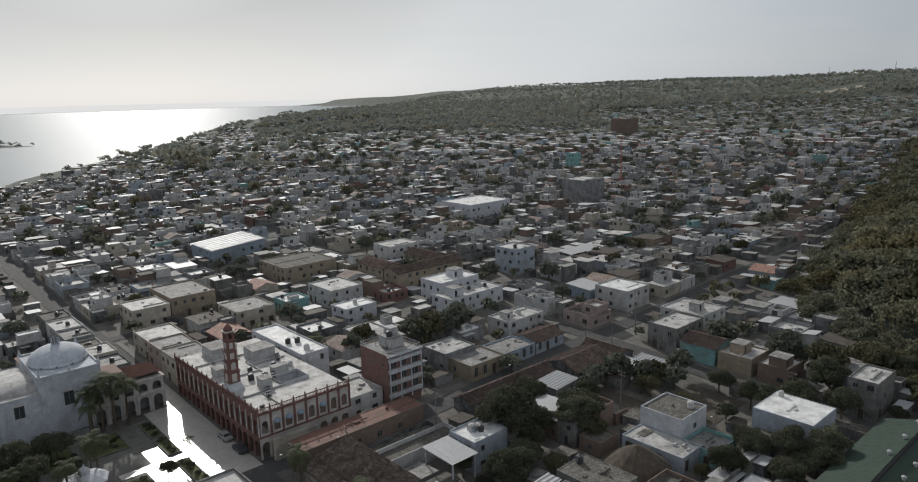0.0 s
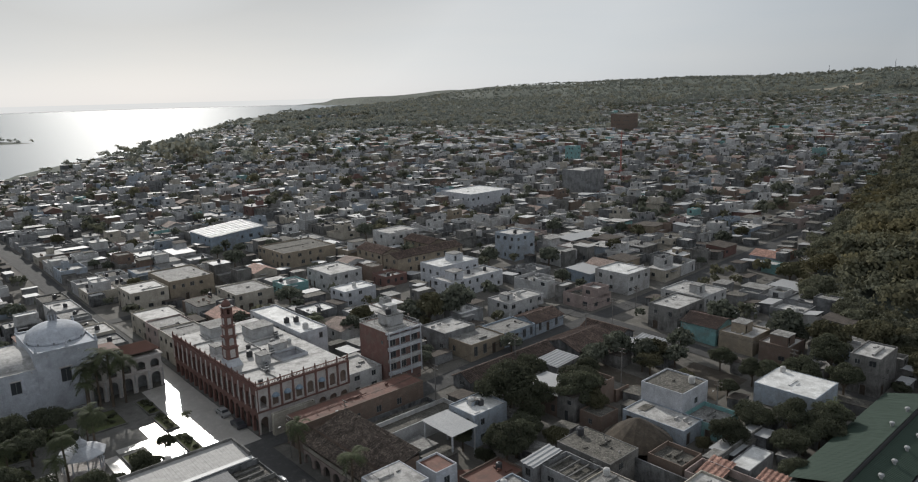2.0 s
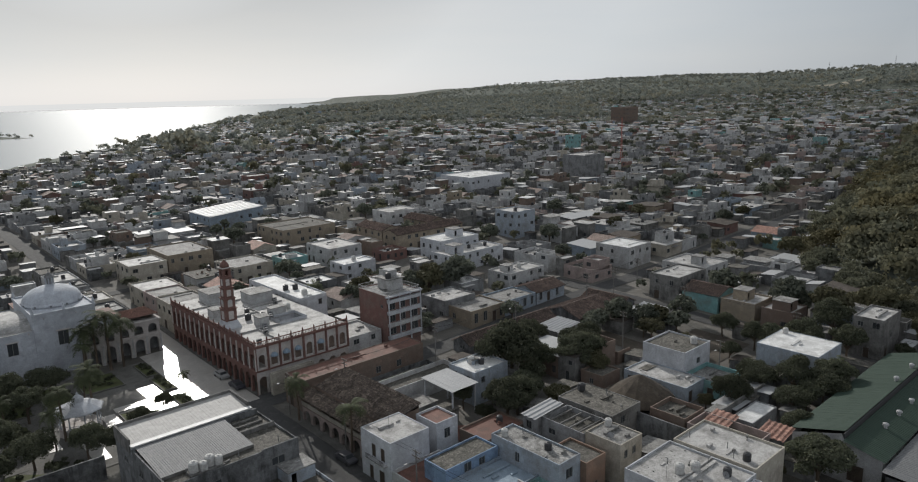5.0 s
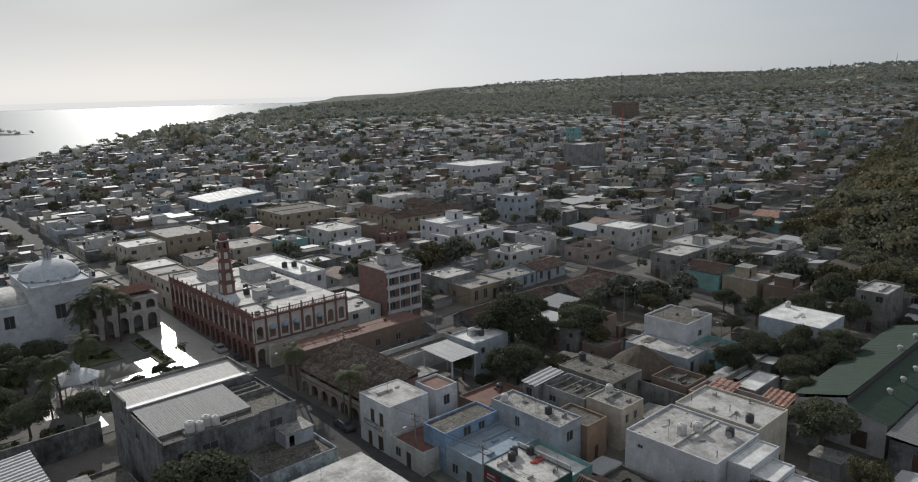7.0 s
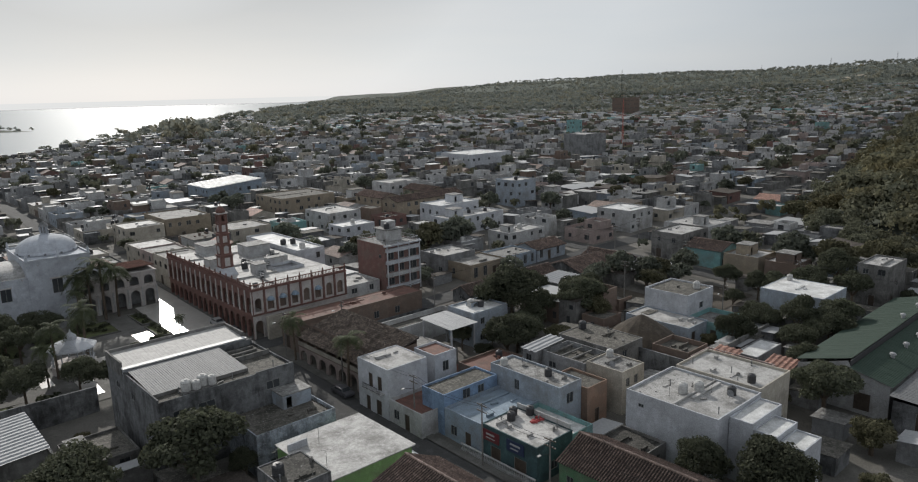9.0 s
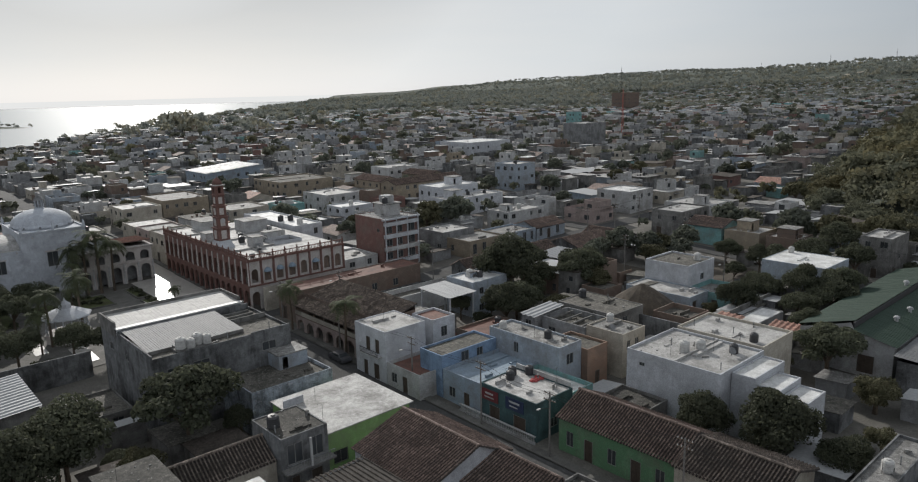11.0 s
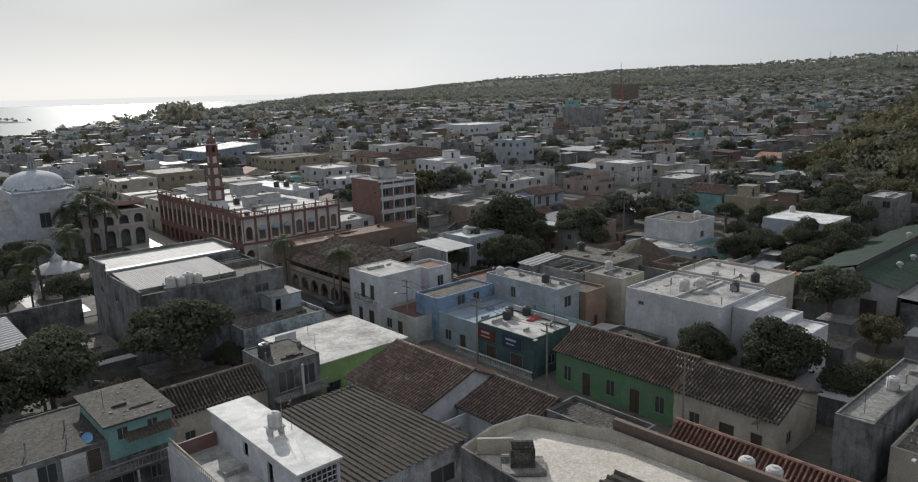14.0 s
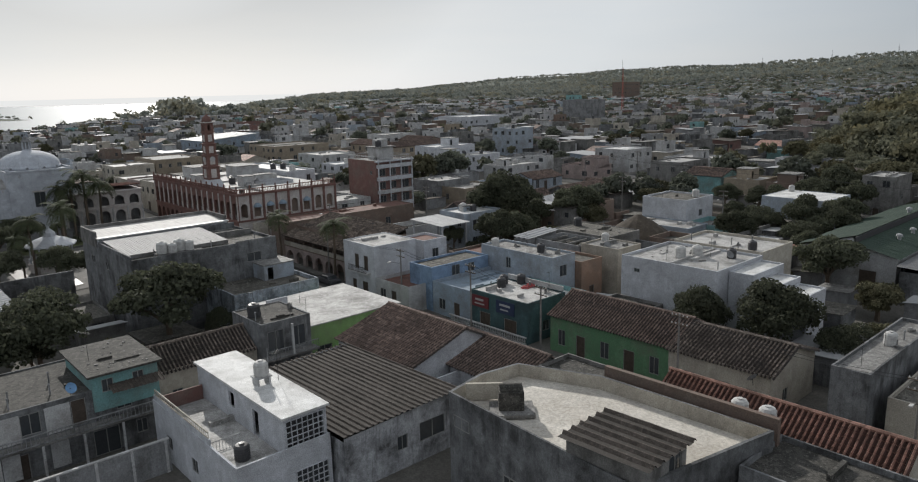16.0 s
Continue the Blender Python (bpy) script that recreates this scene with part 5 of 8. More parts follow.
for px, py in ((0.2, 0.2), (5.5, 0.2), (0.2, 7.6), (5.5, 7.6)):
    slab_part(r, "post", px - 0.12, py - 0.12, -1.5, px + 0.12, py + 0.12, 4.9, PAINT["clean white"])
b = Build()
wave_sheet(b, (-0.3, -0.3, 4.95), (6.3, 0, 0.0), (0, 8.4, 0.3), 0.35, 0.04, 0, 0.5, 3)
part("canopy_sheet", b, TIN, r)
slab_part(r, "yard_floor", -3.5, -7.0, -1.2, 10.0, 10.0, -0.7, ROOF["red"], "red cement yard floor")
hu(80.8, 86.9, 8.5, 6.9, 7.9, "pale blue", "white", label="pale-blue house with white flat roof and water tank", tanks=((3.4, 4.4, "large white"), (4.6, 3.0, "black")), hut=(3.0, 3.6, 1.6, 1.6, 0.9))
hu(68.5, 71.5, 9.0, 6.0, 5.0, "brown", "red", label="low brown shed with a red roof", tanks=((6.5, 3.5, "black"),))

# white and concrete houses inside the block
r = hu(71.9, 36.3, 10.8, 12.6, 8.3, "clean white", "pale", parapet=0.3, label="large white house with long bare street wall", doors={"L": W((2.2, 6.4, 0.8, 0.5)), "R": W((4, 4.6, 1.4, 1.2))},
       tanks=((4.4, 7.2, "large white"), (6.2, 6.0, "large white"), (8.2, 2.6, "black")))
slab_part(r, "gutter_wall", 0.2, 5.9, 8.0 - ground_z(*xy(74, 40)), 10.4, 6.1, 8.35 - ground_z(*xy(74, 40)), ROOF["pale"])
hu(74.4, 33.4, 7.6, 2.8, 7.9, "clean white", "white", parapet=0.2, label="white wing with flat white roof", doors={"L": (), "R": ()})
hu(74.6, 30.6, 5.4, 2.8, 7.2, "clean white", "white", parapet=0.2, label="lower white wing with flat white roof", doors={"L": (), "R": ()})
hu(74.8, 27.6, 4.6, 2.9, 6.6, "clean white", "white", parapet=0.2, label="lowest white wing with flat white roof", doors={"L": (), "R": W((2, 3.6, 1, 1.2))})
hu(83.2, 36.6, 8.5, 12.0, 8.5, "cream", "pale", label="cream house with a stained flat roof", tanks=((2.0, 2.2, "black"),))
hu(95.0, 42.4, 5.6, 10.8, 5.2, "pink", "mossy", parapet=1.3, label="faded pink walled yard with a low roof", doors={"L": (), "R": W((2.5, 1.5, 1.0, 1.0))})
hu(96.8, 48.6, 5.4, 3.4, 4.5, "pink", style="slope", roof_mat=TILE_RED, ridge=0.8, label="lean-to under red clay tiles", keep=False)
hu(101.0, 40.8, 3.6, 3.6, 4.4, "grey", style="slope", roof_mat=TILE_RED, ridge=0.7, label="small outhouse under red clay tiles", keep=False)
hu(103.2, 46.4, 8.6, 3.6, 4.5, "grey", "white", parapet=0.15, label="narrow back room with a white flat roof", doors={"L": (), "R": ()})
r = thing("yard_wall", "long grey plastered yard wall with stains", "wall", at(103.0, 51.6))
slab_part(r, "wall", 0, 0, -1, 15.5, 0.25, 4.0, PAINT["raw concrete"])
r = thing("yard_wall", "grey plastered yard wall between plots", "wall", at(92.8, 51.2))
slab_part(r, "wall", 0, 0, -1, 0.25, 11.0, 4.4, PAINT["mouldy grey"])
hu(63.8, 42.6, 7.6, 6.6, 3.4, "raw concrete", "black moss", label="low concrete slab house beside a tall white wall")
hu(78.6, 54.2, 5.4, 6.3, 7.0, "cream", "grey", parapet=0.2, label="cream two-storey house with small windows and a stained roof", doors={"R": W((1.4, 3.8, 0.8, 1.3), (3.4, 3.8, 0.8, 1.3)), "L": ()}, tanks=((4.2, 5.2, "white"),))
r = hu(78.3, 60.6, 6.2, 8.2, 6.6, "grey", "mossy", parapet=0.9, label="grey roofless upper floor with bare beams", doors={"L": W((2, 3.4, 1.4, 1.0)), "R": ()})
for i in range(4):
    slab_part(r, "beam", 0.2, 1.2 + i * 1.9, 5.9 - ground_z(*xy(78.3, 60.6)), 6.0, 1.4 + i * 1.9, 6.15 - ground_z(*xy(78.3, 60.6)), PAINT["raw concrete"])
hu(76.6, 68.9, 6.4, 2.4, 6.8, "grey", style="slope", roof_mat=TIN, ridge=0.4, label="porch under pale sheet metal")
hu(86.0, 61.0, 7.8, 11.0, 6.6, "raw concrete", "mossy", parapet=0.1, label="dark stained flat-roofed concrete house with black tank", tanks=((4.8, 9.8, "large"),), doors={"L": W((3, 3, 1, 1.2)), "R": W((3, 3.4, 1.2, 1.2))})
hu(95.4, 53.8, 6.0, 6.4, 5.4, "brown", "mossy", parapet=0.8, label="low brown-walled house with open roof terrace")
r = thing("thatched_hut", "dark conical thatched hut behind white walls", "hut", at(101.6, 66.4))
part("roof", Build().ring([(6.3, 2.0), (4.4, 3.4), (2.2, 4.9), (0.3, 5.9)], 14), dirty("thatch", (0.08, 0.065, 0.05), (0.03, 0.025, 0.02), 0.7, True, 0.95, 0.8), r)
for i in range(6):
    a_ = i * math.pi / 3
    part("post", Build().tube((4.6 * math.cos(a_), 4.6 * math.sin(a_), -1), (4.6 * math.cos(a_), 4.6 * math.sin(a_), 3.0), 0.12, 0.1), BARK, r)
hu(114.1, 64.9, 9.3, 9.1, 8.4, "clean white", "mossy", parapet=0.3, label="white house with stained roof and white water tank", tanks=((6.6, 2.0, "large white"),), doors={"L": (), "R": W((5, 3.4, 1.2, 1.2))})
hu(107.4, 60.6, 6.6, 13.0, 4.8, "pale blue", "pale", parapet=0.2, label="stained pale terrace in front of a white house", keep=False)
hu(113.6, 57.6, 8.2, 7.0, 4.6, "turquoise", "grey", parapet=0.8, label="turquoise yard walls around a grey roof")
r = hu(129.5, 46.9, 10.8, 11.6, 8.1, "pale blue", "white", parapet=0.06, label="white sheet-roofed hall with pale-blue walls", doors={"L": (), "R": W((3, 2.5, 1.2, 1.2))}, tanks=((9.0, 10.0, "white"),))
r = thing("hall", "long hall under faded green sheet-metal roofs", "building", at(102.6, 27.6, 1.0))
take(*xy(102.6, 27.6), 44, 13)
b = Build()
facade_parts(r, b, 43.5, 12.4, -1.5, 4.7, {"R": W(*[(3 + 4 * i, 2.4, 2.0, 1.0) for i in range(10)]), "L": W((3, 2.4, 1.6, 1), (9, 0, 2.2, 2.6, "door"))})
for xx, q in ((0, -1), (43.5, 1)):
    b.face(((xx, 0.0, 4.7), (xx, 12.4, 4.7), (xx, 5.6, 6.8), (xx, 5.2, 6.0))[::q])
part("wall", b, PAINT["white"], r)
for name_, p_, d_ in (("roof_left", (0.9, 5.4, 6.95), (0, 7.6, -2.1)), ("roof_right", (-0.7, 5.1, 6.1), (0, -5.6, -1.35))):
    b = Build()
    wave_sheet(b, p_, (43.6, 0, 0), d_, 0.5, 0.05, 0, 0.5, 4)
    part(name_, b, TIN_GREEN, r, "faded green metal sheets")
# dark sheet closing the roof gap, in place of the shade there
slab_part(r, "clerestory", 0.1, 5.2, 5.6, 43.4, 5.36, 6.85, INNER_SHADE, "dark sheet as painted shade under the raised roof edge")
MESH["roof vent"] = Build().ring([(0.25, 0), (0.25, 0.5), (0.45, 0.55), (0.4, 0.8), (0.1, 0.95)], 10).mesh("vent", (TIN,))
for i in range(6):
    part("vent", MESH["roof vent"], (), r, "", False, pose(9 + 6 * i, 2.6, 5.45))
for i in range(3):
    part("vent", MESH["roof vent"], (), r, "", False, pose(26 + 8 * i, 6.4, 6.65))
r = thing("shed", "low dark shed with a weathered grey sheet roof", "shed", at(100.5, 14.0, 1.0))
take(*xy(100.5, 14.0), 34, 13)
b = Build()
facade_parts(r, b, 33.0, 12.6, -1.5, 3.6, {"L": W((4, 0, 2.4, 2.6, "door"))})
part("wall", b, PAINT["mouldy grey"], r)
b = Build()
wave_sheet(b, (-0.5, 13.0, 4.3), (34.0, 0, 0), (0, -13.6, -0.7), 0.5, 0.05, 0, 0.5, 4)
part("roof", b, TIN_DARK, r, "weathered dark metal sheets")
hu(152.6, 43.5, 10.2, 5.8, 10.3, "raw concrete", "pale", label="unfinished concrete house with dark openings, at the woods' edge")
hu(154.6, 80.0, 10.0, 9.4, 7.6, "turquoise", style="gable_v", ridge=1.4, label="turquoise house with dark tile roof")
hu(155.0, 71.0, 9.0, 8.4, 7.4, "ochre", "pale", label="ochre house with white upper room", hut=(2, 3, 4, 3.4, 2.4))
hu(155.0, 62.5, 8.0, 7.0, 7.2, "brown", "pale", label="brick-brown house with open upper floor", hut=(1, 1, 4, 4, 2.2))

# houses on the cross street
hu(107.0, 115.6, 11.2, 9.0, 7.0, "ochre", "grey", label="ochre house with pale window surrounds and cornice", doors={"R": W((1.6, 0.8, 1.2, 2.4), (4.6, 0.8, 1.2, 2.4), (7.6, 0, 1.3, 2.7, "door"), (9.9, 0.8, 0.9, 2.2)), "L": W((3, 1, 1, 1.4))})
hu(118.4, 115.6, 11.0, 8.2, 7.0, "blue", "grey", label="blue house with white window surrounds", doors={"R": W((1.6, 0.8, 1.1, 2.2), (4.2, 0, 1.2, 2.6, "door"), (7, 0.8, 1.1, 2.2), (9.6, 0.8, 0.9, 2.2)), "L": ()})
hu(129.8, 115.6, 10.8, 8.0, 6.8, "pale blue", style="gable_u", ridge=1.3, label="pale-blue house with dark tile roof", doors={"R": W((1.6, 0.8, 1.1, 2.0), (4.6, 0, 1.2, 2.4, "door"), (8, 0.8, 1.1, 2.0)), "L": ()})
take(*xy(95, 60), 13, 13)
hu(96.0, 104.2, 27.6, 5.4, 4.6, "mouldy grey", style="gable_u", ridge=1.5, label="long low row under dark clay tiles along the street")
hu(114.8, 96.2, 7.2, 6.0, 4.8, "grey", style="slope", roof_mat=TIN, ridge=0.5, label="shed under pale sheet metal")
hu(125.6, 98.6, 14.6, 10.8, 4.8, "mouldy grey", style="gable_u", ridge=1.8, label="old house with patched dark tile roof")
hu(140.6, 97.6, 5.6, 12.0, 5.0, "mouldy grey", style="gable_v", ridge=1.3, label="dark tiled house on the corner")
hu(137.4, 90.2, 4.6, 6.6, 4.4, "grey", style="slope", roof_mat=ROOF["white"], ridge=0.4, label="open shed under white sheets")
hu(142.2, 88.0, 4.2, 7.0, 4.4, "grey", style="slope", roof_mat=TIN, ridge=0.5, label="open shed under ribbed metal sheets")
hu(105.8, 123.5, 10.0, 9.0, 8.2, "grey", "pale", label="grey house with upper terrace")
hu(96.5, 133.0, 8.0, 8.0, 8.6, "cream", "white", label="cream house among trees")

# red four-storey building
r = hu(85.0, 118.4, 9.0, 10.2, 14.8, "red", "grey", parapet=0.1, label="brick-red four-storey building with white balcony bands and stair head",
       doors={"R": W(*[(m_, z_, 1.7, 1.5) for z_ in (0.8, 3.8, 6.6, 9.3, 11.2) for m_ in (1.5, 4.2)], *[(7.3, z_, 2.2, 1.7) for z_ in (3.7, 6.5, 9.2, 11.1)]), "L": W((8.4, 9.6, 0.8, 0.8))})
for z_ in (2.9, 5.7, 8.4, 11.0):
    slab_part(r, "balcony_band", 0.1, -0.7, z_, 8.9, -0.02, z_ + 0.75, PAINT["clean white"] if z_ != 5.7 else PAINT["white"], "white balcony parapet")
for px in (0.1, 3.0, 5.9, 8.75):
    slab_part(r, "pilaster", px, -0.74, 2.0, px + 0.18, -0.5, 12.9, PAINT["clean white"])
zt = 14.8 - ground_z(*xy(87, 121))
for p0, p1 in (((0, 0), (9, 0)), ((9, 0), (9, 10.2)), ((9, 10.2), (0, 10.2)), ((0, 10.2), (0, 0))):
    rail_part(r, p0, p1, zt, 0.8, PAINT["white"], 0.5, "roof_rail", 0.05)
slab_part(r, "roof_edge", -0.35, -0.75, zt - 0.3, 9.35, 0.0, zt - 0.02, PAINT["clean white"])
slab_part(r, "stair_head", 3.2, 3.2, zt - 0.1, 7.0, 7.4, zt + 2.3, PAINT["white"])
slab_part(r, "stair_roof", 2.8, 2.8, zt + 2.3, 7.4, 7.8, zt + 2.5, ROOF["grey"])
slab_part(r, "tank_house", 4.6, 5.0, zt + 2.5, 6.8, 7.4, zt + 3.9, PAINT["white"])
water_tank(*xy(85 + 3.8, 118.4 + 4.2), 14.8 + 2.5, "large", "stair head")

# town hall with arcades and clock tower
BRICK = dirty("town_hall_red", (0.175, 0.095, 0.08), (0.10, 0.06, 0.052), 0.5)
STUCCO = dirty("town_hall_stucco", (0.48, 0.45, 0.43), (0.30, 0.26, 0.23), 0.5)
TH_U, TH_V, TH_L, TH_W = 55.0, 119.4, 41.0, 20.5
g0 = 1.5
hall = thing("town_hall", "red and white two-storey arcaded town hall with clock tower", "building", at(TH_U, TH_V, g0))
take(*xy(TH_U, TH_V), TH_W, TH_L)
ZF, ZT = 4.8, 9.6
b = Build()
arch_wall(b, (0, TH_L), (0, 0), -1.0, ZF, 16, 1.9, -1.0, 2.9, 0.5)
arch_wall(b, (0, TH_L), (0, 0), ZF, ZT, 16, 1.7, ZF + 0.2, ZF + 2.4, 0.45)
part("street_arcade", b, BRICK, hall, "two storeys of red round arches")
b = Build()
arch_wall(b, (0, 0), (TH_W, 0), -1.0, ZF, 8, 1.7, -1.0, 2.7, 0.5)
arch_wall(b, (0, 0), (TH_W, 0), ZF, ZT, 8, 1.35, ZF + 0.5, ZF + 2.4, 0.3)
part("front_wall", b, STUCCO, hall, "pale stucco wall with round-headed windows")
b = Build()
b.wall((2.8, TH_L), (2.8, 0.3), -1.0, ZT)
b.wall((2.8, 0.35), (TH_W, 0.35), -1.0, ZT)
b.wall((TH_W, 0), (TH_W, TH_L), -1.0, ZT)
b.wall((TH_W, TH_L), (0, TH_L), -1.0, ZT)
part("inner_wall", b, PAINT["brown"], hall)
slab_part(hall, "gallery_floor", 0.05, 0.5, ZF - 0.15, 2.8, TH_L - 0.1, ZF + 0.1, STUCCO)
WU0, WU1, WV0, WV1 = 10.6, 16.4, 9.4, 14.2
b = Build()
zr = ZT + 0.05
for q in ((0.1, 0.1, TH_W - 0.1, WV0), (0.1, WV1, TH_W - 0.1, TH_L - 0.1), (0.1, WV0, WU0, WV1), (WU1, WV0, TH_W - 0.1, WV1)):
    b.box(q[0], q[1], zr - 0.25, q[2], q[3], zr)
part("roof", b, ROOF["pale"], hall, "pale stained flat roof with light well")
b = Build()
b.wall((WU0, WV0), (WU0, WV1), zr - 4, zr + 0.6)
b.wall((WU0, WV1), (WU1, WV1), zr - 4, zr + 0.6)
b.wall((WU1, WV1), (WU1, WV0), zr - 4, zr + 0.6)
b.wall((WU1, WV0), (WU0, WV0), zr - 4, zr + 0.6)
b.wall((WU0 - 0.2, WV1 + 0.2), (WU0 - 0.2, WV0 - 0.2), zr, zr + 0.6)
b.wall((WU0 - 0.2, WV0 - 0.2), (WU1 + 0.2, WV0 - 0.2), zr, zr + 0.6)
part("light_well", b, PAINT["clean white"], hall)
for (x0, y0, x1, y1) in ((-0.28, -0.28, TH_W + 0.2, 0.0), (-0.28, 0.0, 0.0, TH_L)):
    slab_part(hall, "cornice", x0, y0, ZT - 0.22, x1, y1, ZT + 0.12, BRICK)
    slab_part(hall, "string_course", x0 * 0.6, y0 * 0.6, ZF - 0.2, x1, y1, ZF + 0.12, BRICK)
for i in range(9):
    slab_part(hall, "pilaster", TH_W * i / 8 - (0.22 if i else 0.0), -0.13, ZF + 0.13, TH_W * i / 8 + 0.22, -0.01, ZT - 0.23, BRICK)
for i in range(8):
    c = TH_W * (i + 0.5) / 8
    if i in (1, 2, 3, 5):
        part("awning", Build().ring([(0.8, 0), (0.7, 0.35), (0.35, 0.65), (0.02, 0.75)], 12), plain("awning_blue", (0.20, 0.26, 0.32), 0.7), hall, "", False, pose(c, -0.02, ZF + 2.3))
for i in range(17):
    slab_part(hall, "pilaster", -0.13, TH_L * i / 16 - 0.18, ZF + 0.13, -0.01, TH_L * i / 16 + 0.18, ZT - 0.23, STUCCO)
MESH["finial"] = Build().ring([(0.16, 0), (0.16, 0.95), (0.2, 1.0), (0.1, 1.1), (0.17, 1.25), (0.05, 1.5)], 8).mesh("finial", (BRICK,))
bal = Build()
L_ = TH_W / 8
bal.box(0.15, -0.1, 0.75, L_ - 0.15, 0.1, 0.9)
bal.box(0.15, -0.1, 0.0, L_ - 0.15, 0.1, 0.12)
for k in range(7):
    bal.ring([(0.05, 0.12), (0.09, 0.3), (0.05, 0.55), (0.07, 0.75)], 6, 0.3 + k * (L_ - 0.6) / 6, 0)
MESH["balustrade"] = bal.mesh("balustrade", (BRICK,))
for i in range(9):
    part("finial", MESH["finial"], (), hall, "", False, pose(TH_W * i / 8, 0, ZT + 0.12))
    if i < 8:
        part("balustrade", MESH["balustrade"], (), hall, "", False, pose(TH_W * i / 8, 0, ZT + 0.12))
for i in range(1, 17):
    part("finial", MESH["finial"], (), hall, "", False, pose(0, TH_L * i / 16, ZT + 0.12))
for i in range(16):
    part("balustrade", MESH["balustrade"], (), hall, "", False, pose(0, TH_L * i / 16, ZT + 0.12, 0, 0, 90))
# clock tower on the roof
tw = part("clock_tower", Build().ring([(2.6, 0), (1.75, 1.6)], 4, 0, 0, 0, math.pi / 4), PAINT["clean white"], hall, "tall slim brick clock tower with white bands", False, pose(2.2, 15.2, ZT + 0.02))
zz, half = 1.6, 1.2
for k, hh in enumerate((2.4, 2.0, 2.0, 2.0)):
    half_k = half * (1 - 0.1 * k)
    part("tower_stage", Build().box(-half_k, -half_k, zz, half_k, half_k, zz + hh), BRICK, tw)
    part("tower_band", Build().box(-half_k - 0.18, -half_k - 0.18, zz + hh, half_k + 0.18, half_k + 0.18, zz + hh + 0.2), BRICK, tw)
    pb = Build()
    pb.box(-half_k * 0.45, -half_k - 0.05, zz + 0.35, half_k * 0.45, -half_k - 0.005, zz + hh - 0.35)
    pb.box(-half_k - 0.05, -half_k * 0.45, zz + 0.35, -half_k - 0.005, half_k * 0.45, zz + hh - 0.35)
    part("tower_panel", pb, STUCCO, tw, "pale panel of the tower stage")
    zz += hh + 0.2
for yaw_ in (0, -90):
    part("clock_face", Build().ring([(0.5, 0), (0.5, 0.05)], 20), SIGN_WHITE, tw, "", False, pose(0, 0, 5.6, 0, 0, yaw_) @ pose(0, -1.16, 0, 90))
bl = Build()
for p0, p1 in (((-0.86, -0.86), (0.86, -0.86)), ((0.86, -0.86), (0.86, 0.86)), ((0.86, 0.86), (-0.86, 0.86)), ((-0.86, 0.86), (-0.86, -0.86))):
    arch_wall(bl, p0, p1, zz, zz + 1.7, 1, 0.62, zz + 0.25, zz + 1.1, 0.3)
part("belfry", bl, BRICK, tw, "brick belfry with one round-headed opening a side")
part("belfry_slab", Build().box(-1.1, -1.1, zz + 1.7, 1.1, 1.1, zz + 1.9), STUCCO, tw)
part("cupola", Build().ring([(0.95, zz + 1.9), (0.9, zz + 2.3), (0.65, zz + 2.8), (0.25, zz + 3.15), (0.06, zz + 3.3), (0.03, zz + 4.0)], 12), BRICK, tw, "", True)
for tu, tv, k in ((9.6, 15.5, "large"), (7.0, 16.8, "large"), (14, 20, "black"), (8.8, 21, "black"), (17, 18, "white")):
    x_, y_ = xy(TH_U + tu, TH_V + tv)
    water_tank(x_, y_, g0 + zr, k, "town hall roof")
for q in ((5.2, 1.2, 5.4, 9.0), (0.6, 9.0, 10.2, 9.2), (10.6, 18.4, 10.8, 27.0), (3.4, 20.2, 10.4, 20.4), (10.9, 24.0, 18.8, 24.2), (5.0, 27.5, 5.2, 38.0), (1.0, 32.0, 18.6, 32.2)):
    slab_part(hall, "roof_curb", q[0], q[1], zr + 0.004, q[2], q[3], zr + 0.35, ROOF["pale"], "low stained curb across the roof")
for q in ((6.4, 10.4, 8.6, 13.0, 1.9), (12.0, 16.2, 15.6, 18.0, 1.3), (12.2, 26.0, 17.6, 31.0, 2.4), (2.2, 23.0, 4.4, 26.0, 1.6), (6.0, 34.0, 12.0, 40.0, 2.2)):
    slab_part(hall, "roof_room", q[0], q[1], zr + 0.004, q[2], q[3], zr + q[4], PAINT["white"], "small plastered room on the roof")
    slab_part(hall, "roof_room_top", q[0] - 0.15, q[1] - 0.15, zr + q[4], q[2] + 0.15, q[3] + 0.15, zr + q[4] + 0.12, ROOF["grey"])
for i in range(12):
    px, py = 1.4 + (i * 5.3) % 16.5, 1.6 + (i * 7.9) % 25
    unit = thing("air_conditioner", "boxy grey air-conditioning unit on the town hall roof", "air conditioner", at(TH_U + px, TH_V + py, g0 + zr + 0.004), "roof air conditioners")
    slab_part(unit, "case", 0, 0, 0.08, 0.95, 0.42, 0.8, PAINT["grey"])
    part("fan_grille", Build().ring([(0.28, 0), (0.28, 0.03)], 12), IRON, unit, "", False, pose(0.4, -0.01, 0.45, 90))
    slab_part(unit, "foot", 0.1, 0.02, 0, 0.85, 0.4, 0.08, IRON)
hu(75.9, 139.0, 7.0, 25.0, 12.2, "clean white", "white", label="white block behind the town hall with roof tanks", tanks=((2, 10, "large"), (4, 9, "large"), (3, 3, "large white")))
hu(76.0, 120.2, 8.6, 9.0, 7.4, "white", "pale", label="small white house between town hall and red building")
hu(56.2, 161.0, 9.0, 12.8, 9.8, "cream", "grey", label="cream two-storey house next to the arcades")
